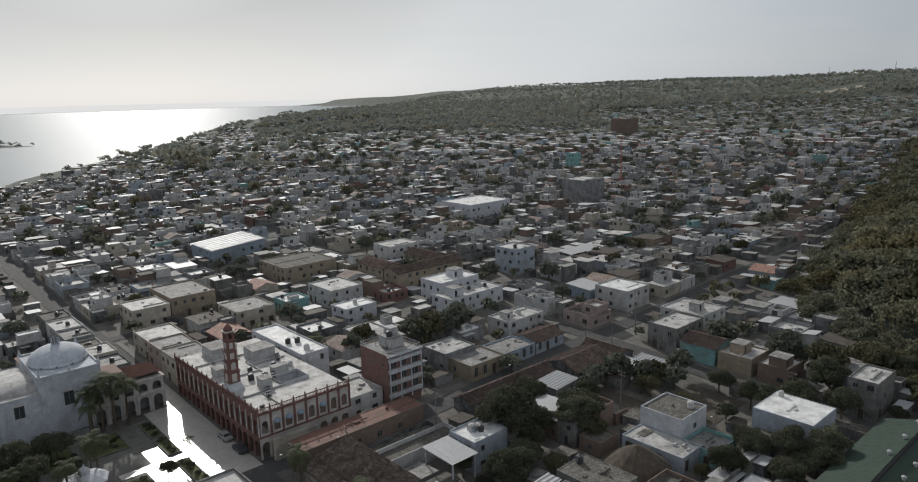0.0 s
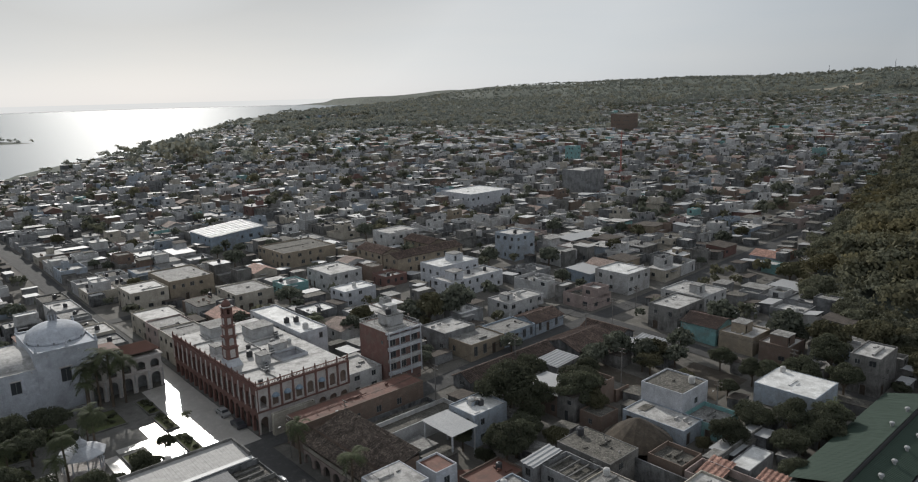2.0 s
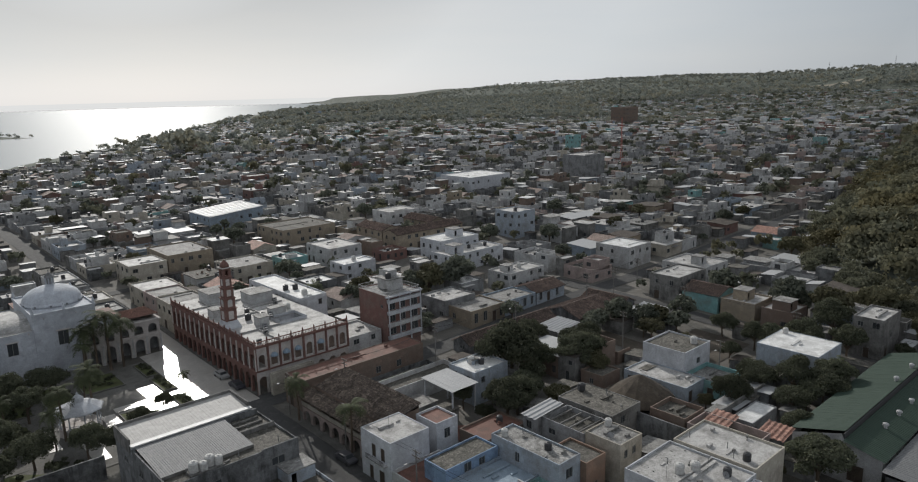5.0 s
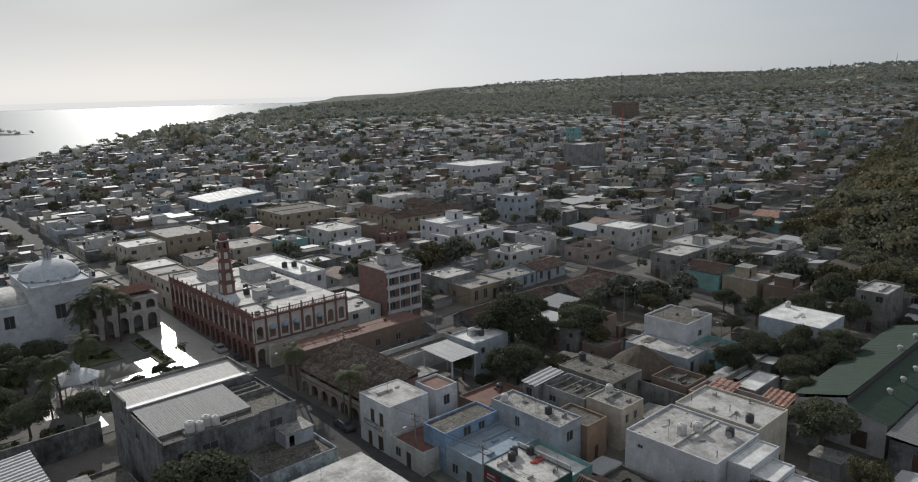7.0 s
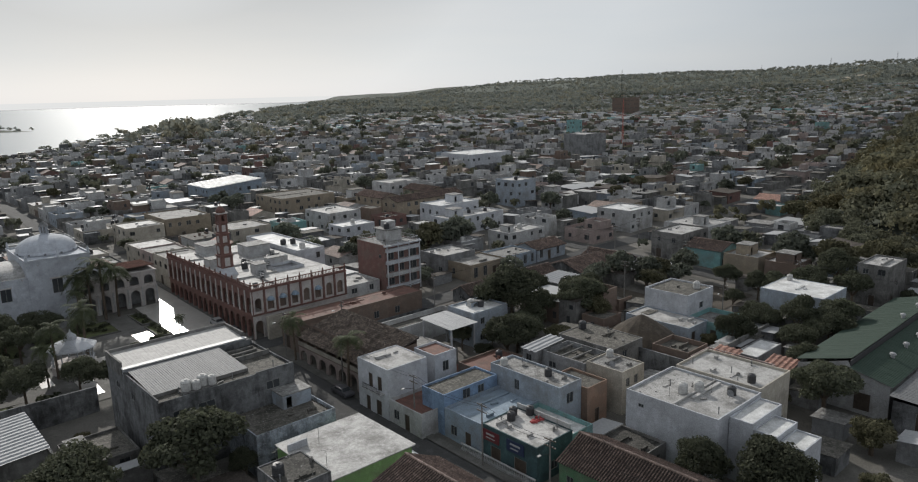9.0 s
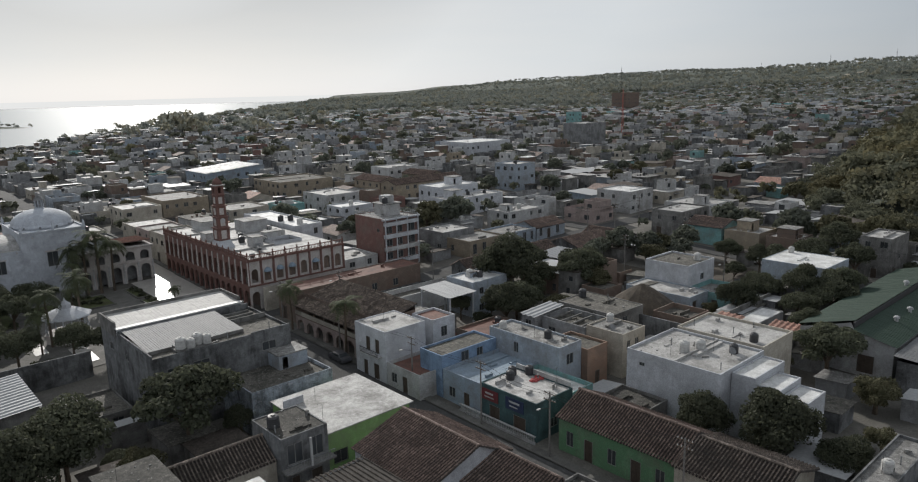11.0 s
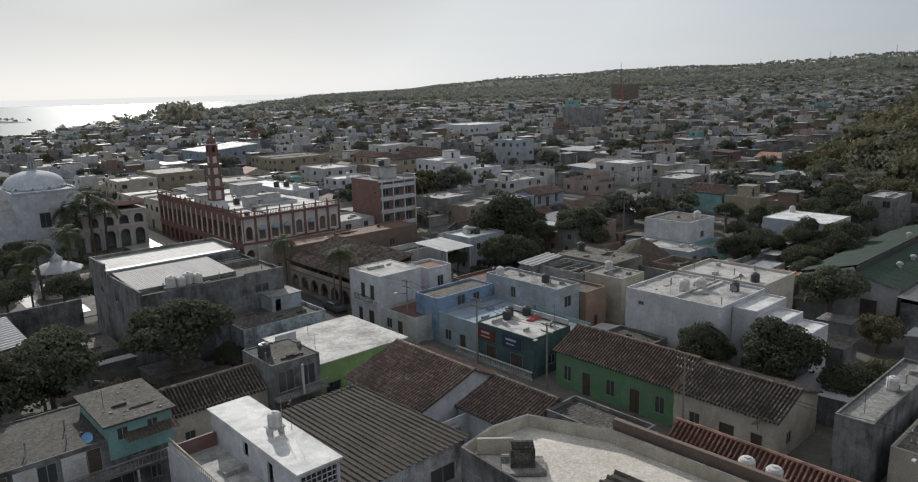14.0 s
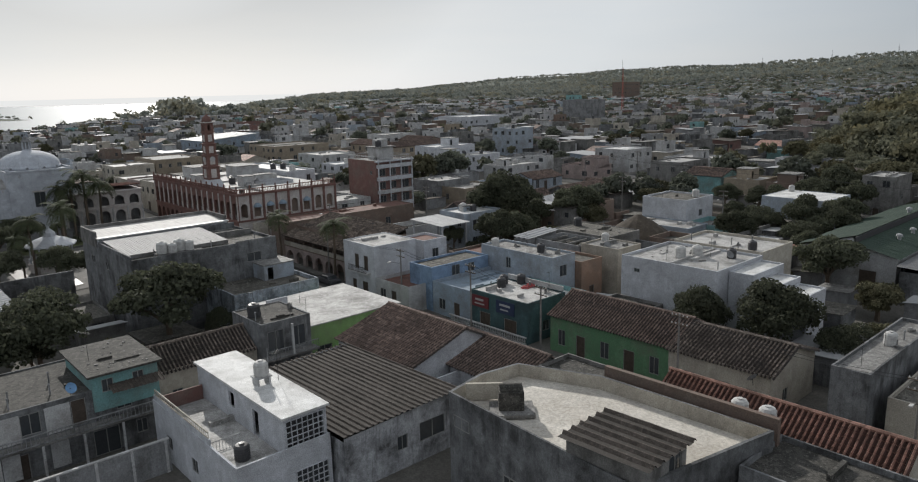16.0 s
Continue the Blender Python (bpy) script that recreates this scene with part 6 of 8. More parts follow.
hu(56.4, 174.6, 9.0, 9.0, 9.4, "pink", "grey", label="pink two-storey house on the bright street")

# landmarks further off
hu(138.2, 184.0, 29.0, 8.2, 11.2, "ochre", style="gable_u", ridge=1.3, label="long ochre building with low brown tile roof")
hu(138.2, 192.8, 8.0, 15.0, 11.6, "ochre", style="gable_v", ridge=1.3, label="ochre wing round a courtyard, tiled roof")
hu(159.2, 192.8, 8.0, 15.0, 11.6, "ochre", style="gable_v", ridge=1.3, label="ochre wing round a courtyard, tiled roof")
hu(115.3, 218.9, 21.0, 19.0, 11.6, "ochre", "mossy", label="broad two-storey ochre building with dull flat roof")
hu(112.7, 185.0, 11.7, 14.0, 10.6, "white", "pale", label="white house with green window surrounds")
hu(133.8, 152.8, 22.0, 9.0, 9.8, "clean white", "pale", label="long white house with balconies", hut=(3, 2, 4, 4, 2.4), tanks=((12, 5, "black"), (18, 4, "black")))
hu(138.0, 162.0, 16.0, 10.0, 12.2, "clean white", "white", label="white upper block with dark windows", hut=(8, 3, 4, 4, 2.4))
hu(176.8, 167.0, 10.0, 10.0, 15.6, "pale blue", "pale", label="tall pale-blue house above the roofs", tanks=((3, 3, "large"),))
hu(107.5, 169.3, 11.0, 7.6, 9.2, "clean white", "white", label="white cubic house with roof tank", tanks=((6, 4, "large white"),))
hu(131.8, 127.0, 13.9, 8.2, 9.2, "white", "pale", label="white house with two roof boxes", hut=(2, 3, 2.6, 2.6, 1.6), tanks=((8, 4, "large white"),))
hu(73.9, 213.6, 14.0, 18.0, 10.8, "ochre", "grey", label="faded ochre two-storey house on a corner")
hu(62.0, 212.0, 11.0, 12.0, 9.9, "cream", "pale", label="cream flat-roofed house on a corner")
hall_ = hu(108.4, 262.8, 22.0, 20.0, 12.2, "blue", style="slope", roof_mat=ROOF["white"], ridge=1.8, label="blue hall with white-striped sheet roof")
for k in range(7):
    part("roof_strip", Build().box(0.1, 1.0 + 3.0 * k, 0.0, 21.6, 2.2 + 3.0 * k, 0.06), SHEET_WHITE, hall_, "white translucent roof strip", False, pose(0, 0, 12.2 - ground_z(*xy(111, 266)) + 0.12) @ pose(0, 0, 0, 0, -math.degrees(math.atan2(1.8, 22.0)), 0))
hu(230.7, 246.9, 27.0, 22.0, 16.5, "clean white", "white", label="large white building above the town roofs")
hu(299.0, 232.0, 17.0, 15.0, 22.5, "grey", "pale", doors={"R": (), "L": ()}, label="big windowless pale-grey hall block")
hu(170.3, 92.0, 12.4, 13.0, 9.7, "white", "pale", label="white house with deep openings", hut=(3, 3, 3, 3, 2.2))
hu(154.8, 90.5, 13.0, 8.4, 10.3, "raw concrete", "pale", label="grey house with a stained pale roof")
hu(173.3, 118.0, 11.5, 12.0, 10.8, "white", "white", label="white house with low wings")
hu(156.0, 212.0, 14.0, 11.0, 13.4, "white", "pale", label="white house with an orange roof room")
hu(84.0, 190.0, 12.0, 13.0, 9.2, "cream", "grey", label="cream house with grey flat roof")
house(197.0, 838.0, 26.0, 20.0, 34.0, "brown", "grey", floors=5, label="big dark brown block above the far roofs", keep=False, detail=False)
house(86.0, 524.0, 8.0, 8.0, 23.5, "turquoise", "white", floors=4, label="slim turquoise tower house above the roofs", keep=False, detail=False)
house(-112.0, 380.0, 12.0, 9.0, 15.0, "red", "grey", floors=2, label="dull red two-storey house among pale roofs", keep=False, detail=False)
hu(57.0, 184.5, 10.0, 12.0, 8.8, "cream", "pale", label="cream corner house on the bright street")


# odds and ends on the near roofs
odd = random.Random(12)
for u0, v0, lu, lv, z, n in ((72.6, 37.2, 9.0, 10.5, 8.01, 6), (57.6, 51.6, 5.0, 7.0, 4.79, 4), (25.8, 84.2, 16.0, 1.6, 9.86, 4), (68.0, 57.0, 3.6, 11.0, 7.11, 5), (84.0, 37.6, 7.0, 10.0, 8.16, 5), (30.0, 61.4, 4.4, 5.0, 6.61, 3), (1.2, 59.0, 11.0, 8.0, 5.59, 5), (59.0, 16.6, 14.0, 1.6, 6.01, 4), (86.6, 62.0, 6.4, 9.0, 6.51, 4)):
    for k in range(n):
        pu, pv, kind = u0 + lu * odd.random(), v0 + lv * odd.random(), odd.randrange(2)
        if kind == 0:
            st_ = thing("block_stack", "small stack of grey concrete blocks on a flat roof", "block stack", at(pu, pv, z, odd.uniform(0, 90)), "block stacks")
            for a in range(2):
                for c in range(1 + odd.randrange(3)):
                    slab_part(st_, "block", 0.42 * a, 0.0, 0.2 * c, 0.42 * a + 0.4, 0.2, 0.2 * c + 0.195, ROOF["grey"])
        else:
            pp = thing("vent_pipe", "short grey vent pipe standing on a flat roof", "vent pipe", at(pu, pv, z), "vent pipes")
            part("pipe", Build().tube((0, 0, 0), (0, 0, 0.8), 0.06, 0.06, 8), PAINT["grey"], pp)
            part("cap", Build().ring([(0.1, 0.8), (0.1, 0.86), (0.02, 0.95)], 8), PAINT["grey"], pp)

# ---- church, arcaded house and plaza ----
gz = 2.6
CH = dirty("church_limewash", (0.44, 0.465, 0.505), (0.22, 0.225, 0.235), 0.45)
church = thing("church", "large white church with broad dome, lantern and vaulted nave", "church", at(2.0, 159.4, gz))
take(*xy(0, 158), 38, 40)
for k_, (v_, lv_, h_, wall_) in enumerate(((170.5, 9.0, 9.6, "mouldy grey"), (180.0, 8.6, 10.2, "cream"), (189.0, 10.0, 8.8, "white"), (199.5, 9.0, 9.6, "grey"), (209.0, 11.0, 9.8, "white"), (220.5, 9.0, 10.0, "raw concrete"))):
    hu(41.2, v_, 7.0, lv_, h_, wall_, ("grey", "pale", "mossy")[k_ % 3], label="two-storey street house beside the church", tanks=((4, 4, "black"),))
b = Build()
facade_parts(church, b, 25.0, 21.0, -1.5, 9.3, {"R": W((4.5, 5.0, 1.9, 2.6), (13.0, 5.0, 1.9, 2.6), (21.0, 5.0, 1.9, 2.6)), "L": W((10, 0, 3, 4.2, "door"))})
part("nave_wall", b, CH, church, "high bare white nave walls")
slab_part(church, "nave_roof", 0.2, 0.2, 8.9, 25.0, 20.8, 9.1, ROOF["pale"], "stained flat roofs round the vault")
b, before = Build(), list(church.children)
facade_parts(church, b, 11.8, 18.0, -1.5, 12.6, {"R": W((5.2, 5.2, 2.0, 3.0))})
b.v = [(x + 25.0, y - 0.12, z) for x, y, z in b.v]
for ob in church.children:
    if ob not in before:
        ob.matrix_basis = pose(25.0, -0.12, 0) @ ob.matrix_basis
b.face(((25.0, -0.12, 12.3), (36.8, -0.12, 12.3), (36.8, 17.88, 12.3), (25.0, 17.88, 12.3)))
part("crossing", b, CH, church, "tall square white crossing")
for x0, y0, x1, y1 in ((24.85, -0.3, 36.95, 0.05), (24.85, 17.7, 36.95, 18.05), (24.82, 0.05, 25.12, 17.7), (36.68, 0.05, 36.98, 17.7)):
    slab_part(church, "cornice", x0, y0, 12.3, x1, y1, 12.62, CH)
b = Build()
DX, DY = 30.9, 9.2
prof = [(5.9, 12.3), (5.85, 12.9)] + [(5.7 * math.cos(radians(a)), 12.9 + 3.1 * math.sin(radians(a))) for a in range(0, 86, 7)]
b.ring(prof, 36, DX, DY)
part("dome", b, CH, church, "broad low white plastered dome", True)
part("lantern_base", Build().ring([(1.15, 15.75), (1.0, 16.05), (0.8, 16.1), (0.8, 16.3)], 8, DX, DY), CH, church)
lan = part("lantern", Build().ring([(0.55, 16.2), (0.55, 17.6), (1.0, 17.7), (0.95, 17.85), (0.7, 18.3), (0.25, 18.7), (0.06, 18.8), (0.05, 19.4)], 8, DX, DY), PAINT["grey"], church, "grey lantern with dark openings and a small cap")
for k in range(8):
    a = math.pi * (k + 0.5) / 4
    part("lantern_post", Build().tube((DX + 0.78 * math.cos(a), DY + 0.78 * math.sin(a), 16.3), (DX + 0.78 * math.cos(a), DY + 0.78 * math.sin(a), 17.7), 0.1, 0.1, 6), CH, lan)
for k in range(12):                                   # small round openings at the foot of the dome
    a = math.pi * (k + 0.5) / 6
    part("dome_oculus", Build().ring([(0.42, 0), (0.42, 0.12), (0.28, 0.12), (0.28, 0.02), (0.0, 0.02)], 12), PAINT["grey"], church, "", False, pose(DX + 5.84 * math.cos(a), DY + 5.84 * math.sin(a), 12.66, 0, 0, math.degrees(a)) @ pose(0, 0, 0, 0, 90) @ Matrix.Diagonal((0.55, 0.55, 1, 1)))
MESH["pinnacle"] = Build().ring([(0.32, 0), (0.24, 0.5), (0.34, 0.6), (0.26, 0.75), (0.05, 1.4)], 8).mesh("dome_pinnacle", (CH,))
for px, py in ((25.2, 0.1), (36.6, 0.1), (25.2, 17.6), (36.6, 17.6), (30.9, 0.0)):
    part("dome_pinnacle", MESH["pinnacle"], (), church, "", False, pose(px, py, 12.62))
for cx_, w_ in ((5.2, 1.9), (13.0, 1.9), (21.0, 1.9)):
    slab_part(church, "window_hood", cx_ - w_ / 2 - 0.2, -0.12, 7.65, cx_ + w_ / 2 + 0.2, -0.004, 7.85, STUCCO)
slab_part(church, "window_hood", 28.9, -0.26, 8.25, 31.5, -0.125, 8.5, STUCCO)
for px in (0.6, 8.8, 17.2):
    slab_part(church, "buttress", px, -0.55, -1.5, px + 1.1, -0.004, 7.6, CH)
for px in (8.6, 17.0, 24.0, 27.0, 33.0):
    part("water_spout", Build().tube((px, 0.1, 9.0 if px < 25 else 11.6), (px, -0.7, 8.85 if px < 25 else 11.45), 0.1, 0.08, 6), STUCCO, church)
b = Build()
n_, y0, y1 = 16, 2.0, 16.0
arc = lambda a, x: (x, (y0 + y1) / 2 - (y1 - y0) / 2 * math.cos(a), 9.0 + 2.2 * math.sin(a))
for k in range(n_):
    a0, a1 = math.pi * k / n_, math.pi * (k + 1) / n_
    b.face((arc(a0, 0.3), arc(a0, 24.98), arc(a1, 24.98), arc(a1, 0.3)))
b.face([arc(math.pi * k / n_, 0.3) for k in range(n_ + 1)])
part("nave_vault", b, ROOF["pale"], church, "stained pale barrel vault", True)
for x0, x1, y0_, y1_ in ((26.0, 36.0, 18.2, 29.0), (8.0, 22.0, 21.2, 30.0)):
    slab_part(church, "chapel_wall", x0, y0_, -1.5, x1, y1_, 8.6, PAINT["white"])
    slab_part(church, "chapel_roof", x0 - 0.2, y0_ - 0.1, 8.6, x1 + 0.2, y1_ + 0.2, 8.8, ROOF["red"], "dull red flat roof")
slab_part(church, "atrium_wall", 4.0, -5.0, -1.5, 34.0, -4.7, 0.9, PAINT["grey"])

ah = thing("arcaded_house", "two-storey pale arcaded house beside the church", "building", at(35.6, 156.6, gz + 0.8))
take(*xy(37, 155), 15.5, 10.5)
b = Build()
arch_wall(b, (0, 0), (15.0, 0), -1.5, 3.0, 5, 2.0, -1.5, 1.4, 0.4)
arch_wall(b, (0, 0), (15.0, 0), 3.0, 6.2, 5, 1.9, 3.5, 4.5, 0.3)
b.wall((15.0, 0), (15.0, 10), -1.5, 6.2)
b.wall((15, 10), (0, 10), -1.5, 6.2)
b.wall((0, 10), (0, 0), -1.5, 6.2)
part("wall", b, STUCCO, ah)
slab_part(ah, "inner_wall", 0.05, 2.4, -1.5, 14.95, 2.5, 6.1, PAINT["grey"])
slab_part(ah, "gallery_floor", 0.05, 0.42, 2.9, 14.95, 2.4, 3.1, STUCCO)
slab_part(ah, "cornice", -0.3, -0.35, 6.2, 15.3, 10.2, 6.45, STUCCO)
slab_part(ah, "string_course", -0.15, -0.16, 2.9, 15.1, -0.005, 3.2, STUCCO)
for i in range(6):
    slab_part(ah, "pilaster", 3 * i - 0.15, -0.14, -1.5, 3 * i + 0.15, -0.006, 2.88, PAINT["white"])
b = Build()
tile_sheet(b, (8.0, 0.2, 7.4), (7.2, 0, 0), (0, 9.5, -0.6))
part("tile_roof", b, (TILE_RED, TILE_RED_CHANNEL_SHADE), ah, "red clay tile roof")
slab_part(ah, "roof_room", 0.5, 3.0, 6.45, 7.4, 9.5, 8.3, PAINT["clean white"])
slab_part(ah, "roof_room_top", 0.4, 2.9, 8.3, 7.6, 9.6, 8.45, ROOF["red"])


def patch(name, u0, v0, u1, v1, mat, label, lift=0.06, step=4.0, kind="structure"):
    """A strip of paving that follows the land."""
    b = Build()
    nu, nv = max(1, round((u1 - u0) / step)), max(1, round((v1 - v0) / step))
    for j in range(nv + 1):
        for i in range(nu + 1):
            x, y = xy(u0 + (u1 - u0) * i / nu, v0 + (v1 - v0) * j / nv)
            b.v.append((x, y, ground_z(x, y) + lift))
    for j in range(nv):
        for i in range(nu):
            a = j * (nu + 1) + i
            b.f.append((a, a + 1, a + nu + 2, a + nu + 1))
            b.m.append(0)
    return tagged(new(name, b.mesh(name, (mat,), True)), label, name, "", kind)


patch("road", 48.6, -20, 54.6, 118, ASPHALT, "worn asphalt street between old houses", 0.10)
patch("road", 45.4, 118, 54.6, 156, POLISHED, "pale paved street shining under the low sun", 0.10)
patch("road", 50.8, 156, 55.0, 172, POLISHED, "narrow pale street shining under the low sun", 0.10)
patch("road", 48.6, 172, 54.6, 205, ASPHALT, "narrow street between two-storey houses", 0.10)
patch("road", 54.6, 113.5, 86, 119.4, ASPHALT, "short asphalt street beside the town hall", 0.11)
patch("road", 86, 110.0, 330, 115.4, ASPHALT, "asphalt cross street", 0.11)
patch("road", 147.4, 0, 152.6, 109.8, ASPHALT, "dusty street at the foot of the hill", 0.12)
patch("road", 147.4, 115.6, 152.6, 360, ASPHALT, "narrow town street", 0.12)
patch("pavement", 47.4, -20, 48.6, 105, STONE, "narrow concrete pavement", 0.24)
patch("pavement", 54.6, -20, 55.9, 106, STONE, "narrow concrete pavement", 0.24)
for pu, pv, qu, qv in ((33.0, 131.2, 45.3, 133.2), (37.4, 120.0, 42.4, 131.1), (39.2, 133.3, 42.4, 139.4), (25.0, 115.4, 27.5, 123.4), (20.5, 124.0, 22.4, 133.0), (30.3, 122.0, 32.6, 131.1)):
    patch("path", pu, pv, qu, qv, POLISHED, "smooth paved garden path shining in the sun", 0.14, 2.0)
patch("pavement", 54.6, 119.6, 55.9, 205, STONE, "narrow concrete pavement", 0.24)
for k in (1, 2, 3):
    patch("road", 55.5 + 99 * k + 93.8, 20, 55.5 + 99 * k + 98.8, 420, ASPHALT, "narrow town street", 0.12, 8.0)
for k in (1, 2, 3):
    patch("road", -60, 117 + 95 * k - 4.8, 420, 117 + 95 * k - 0.5, ASPHALT, "narrow town street", 0.14, 8.0)
patch("road", 48.6, 205, 54.6, 420, ASPHALT, "long narrow street into the town", 0.12)
patch("pavement", -40, 113, 48.5, 153, STONE, "worn stone plaza paving", 0.08)
patch("lane", 122.5, 58, 127.5, 106, EARTH, "bare earth lane between walls", 0.1)
patch("lot", 129, 66, 143, 79, EARTH, "open bare-earth lot", 0.1)


def bed(u0, v0, u1, v1, seed):
    """A planted bed with a low kerb and clumps of shrubs."""
    x, y = xy(u0, v0)
    root = thing("flower_bed", "raised garden bed with grass and clipped shrubs on the plaza", "flower bed", at(u0, v0), "beds of the plaza")
    lu, lv = u1 - u0, v1 - v0
    kb = Build()
    for q in ((0, 0, lu, 0.25), (0, lv - 0.25, lu, lv), (0, 0.25, 0.25, lv - 0.25), (lu - 0.25, 0.25, lu, lv - 0.25)):
        kb.box(q[0], q[1], -0.8, q[2], q[3], 0.42)
    part("kerb", kb, STONE, root)
    slab_part(root, "lawn", 0.25, 0.25, -0.8, lu - 0.25, lv - 0.25, 0.34, GRASS)
    rnd = np.random.RandomState(seed)
    for k in range(int(lu * lv / 7) + 3):
        px, py, s = rnd.uniform(0.6, lu - 0.6), rnd.uniform(0.6, lv - 0.6), rnd.uniform(0.5, 1.0)
        q = crown_quads(rnd, [(0, 0, 0.3 * s, 0.75 * s), (0.4, 0.2, 0.2 * s, 0.5 * s)], 110, 0.13)
        part("shrub", soup("shrub", q + np.array((px, py, 0.4)), LEAF), (), root)


for i, q in enumerate(((42.6, 134, 45.2, 142), (42.6, 143.4, 45.2, 152), (31, 143, 38.5, 152), (33, 122, 37.2, 130), (42.6, 119, 45.2, 130.8), (24, 141, 29.5, 152), (13, 114.5, 24, 121), (12, 141, 22, 152), (0, 114.5, 11, 126), (-2, 132, 10, 152), (14, 132, 20, 139))):
    bed(*q, 40 + i)
kiosk = thing("bandstand", "octagonal plaza bandstand with white faceted roof", "bandstand", at(26.5, 128.5))
part("base", Build().ring([(3.4, -0.5), (3.4, 1.3), (3.6, 1.35), (3.6, 1.5)], 8), STUCCO, kiosk)
for k in range(8):
    a = k * math.pi / 4
    part("column", Build().tube((3.1 * math.cos(a), 3.1 * math.sin(a), 1.5), (3.1 * math.cos(a), 3.1 * math.sin(a), 4.2), 0.12, 0.1, 8), CH, kiosk)
part("roof", Build().ring([(4.0, 4.2), (3.9, 4.4), (2.2, 5.2), (1.0, 5.6), (0.9, 6.2), (0.2, 6.8), (0.05, 7.3)], 8), PAINT["clean white"], kiosk, "white faceted roof")
for k in range(8):
    a0, a1 = k * math.pi / 4, (k + 1) * math.pi / 4
    if k != 2:
        rail_part(kiosk, (3.4 * math.cos(a0), 3.4 * math.sin(a0)), (3.4 * math.cos(a1), 3.4 * math.sin(a1)), 1.5, 0.8, CH, 0.35)
TAKEN.append((-34, 104, 48, 166))
for u_, v_, s_, k_ in ((38.8, 153.2, 1.55, 0), (36.6, 154.2, 1.35, 1), (41.4, 153.4, 1.3, 2), (34.5, 153.6, 1.25, 1), (29.5, 131.5, 1.2, 0), (23.5, 126.5, 1.15, 2), (33.5, 151.5, 0.95, 0), (21.5, 124.0, 0.85, 1), (45.0, 129.5, 0.6, 2), (16.5, 135.5, 0.8, 0), (8.0, 139.0, 0.9, 1),
                        (55.2, 104.6, 1.0, 2), (55.2, 88.2, 1.12, 0), (84.8, 148.0, 1.1, 1), (30.0, 139.0, 0.7, 2), (133.0, 45.0, 0.7, 1)):
    palm(*xy(u_, v_), s_, k_)
for u_, v_, s_, k_ in ((26.6, 77.4, 1.7, 0), (32.2, 76.0, 0.55, 1), (8.0, 74.5, 1.3, 2), (14.0, 79.0, 1.25, 3), (3.0, 80.5, 1.2, 0), (-6.0, 78.0, 1.2, 1), (19.5, 73.0, 0.8, 4), (69.2, 36.5, 0.9, 1), (70.8, 29.6, 1.2, 2), (72.0, 22.6, 0.7, 3),
                        (97.5, 34.0, 1.35, 0), (92.0, 26.0, 0.9, 4), (100.5, 36.5, 1.0, 1),
                        (93.5, 90.0, 1.6, 2), (97.0, 95.5, 1.15, 1), (104.5, 82.5, 1.35, 0), (109.5, 85.0, 1.15, 3), (100.0, 87.0, 0.9, 1), (114.0, 88.5, 0.75, 1), (118.5, 91.0, 0.7, 2), (122.5, 93.0, 0.65, 0), (127.0, 96.0, 0.6, 1), (106.5, 99.0, 0.75, 2), (79.8, 78.0, 1.25, 0), (111.0, 54.5, 0.9, 2), (121.0, 54.0, 0.9, 3), (127.0, 43.5, 1.1, 0), (108.0, 41.8, 0.8, 1), (106.0, 79.5, 1.0, 4), (84.0, 79.5, 1.0, 1), (88.0, 82.0, 0.9, 2),
                        (131.0, 64.5, 0.7, 0), (140.5, 64.0, 0.75, 1), (143.0, 72.5, 0.8, 2), (129.8, 73.5, 0.7, 4), (144.5, 83.5, 0.9, 0), (136.0, 84.5, 0.9, 2), (126.0, 93.5, 0.9, 1), (131.0, 92.0, 1.0, 0), (134.0, 94.0, 0.8, 4), (141.5, 60.5, 1.0, 1), (144.0, 55.0, 1.1, 2), (147.0, 48.0, 1.1, 0), (156.0, 54.0, 1.2, 1), (165.0, 58.0, 1.3, 2), (164.0, 84.0, 1.2, 0), (166.0, 68.0, 1.3, 1), (126.5, 141.5, 1.3, 0), (121.0, 138.0, 1.3, 1), (115.0, 140.5, 1.25, 2), (111.0, 143.5, 1.1, 3), (117.5, 112.5, 0.75, 1), (130.5, 82.5, 1.0, 4), (137.5, 80.5, 0.9, 4), (133.5, 86.0, 0.9, 0),
                        (122.5, 48.5, 1.05, 1), (123.5, 43.5, 1.1, 2), (117.0, 46.0, 0.8, 3), (96.5, 148.5, 0.9, 4), (101.0, 151.5, 1.0, 2), (39.6, 126.0, 0.45, 2), (28.5, 114.5, 0.8, 0), (12.0, 118.0, 0.8, 1), (19.5, 146.0, 1.0, 2), (26.0, 147.0, 0.9, 3), (5.0, 146.0, 1.1, 0), (5.5, 120.0, 1.0, 3), (-4.0, 140.0, 1.1, 1), (33.5, 116.5, 0.75, 1), (20.5, 138.0, 1.0, 0), (12.5, 147.5, 1.1, 2), (0.5, 128.0, 1.2, 3), (9.5, 130.5, 1.1, 0), (15.0, 127.0, 0.9, 1), (24.5, 117.0, 0.8, 2), (-10.0, 130.0, 1.2, 1), (-14.0, 145.0, 1.2, 2), (-20.0, 122.0, 1.1, 3), (17.5, 120.0, 0.9, 3)):
    tree(*xy(u_, v_), s_, k_)

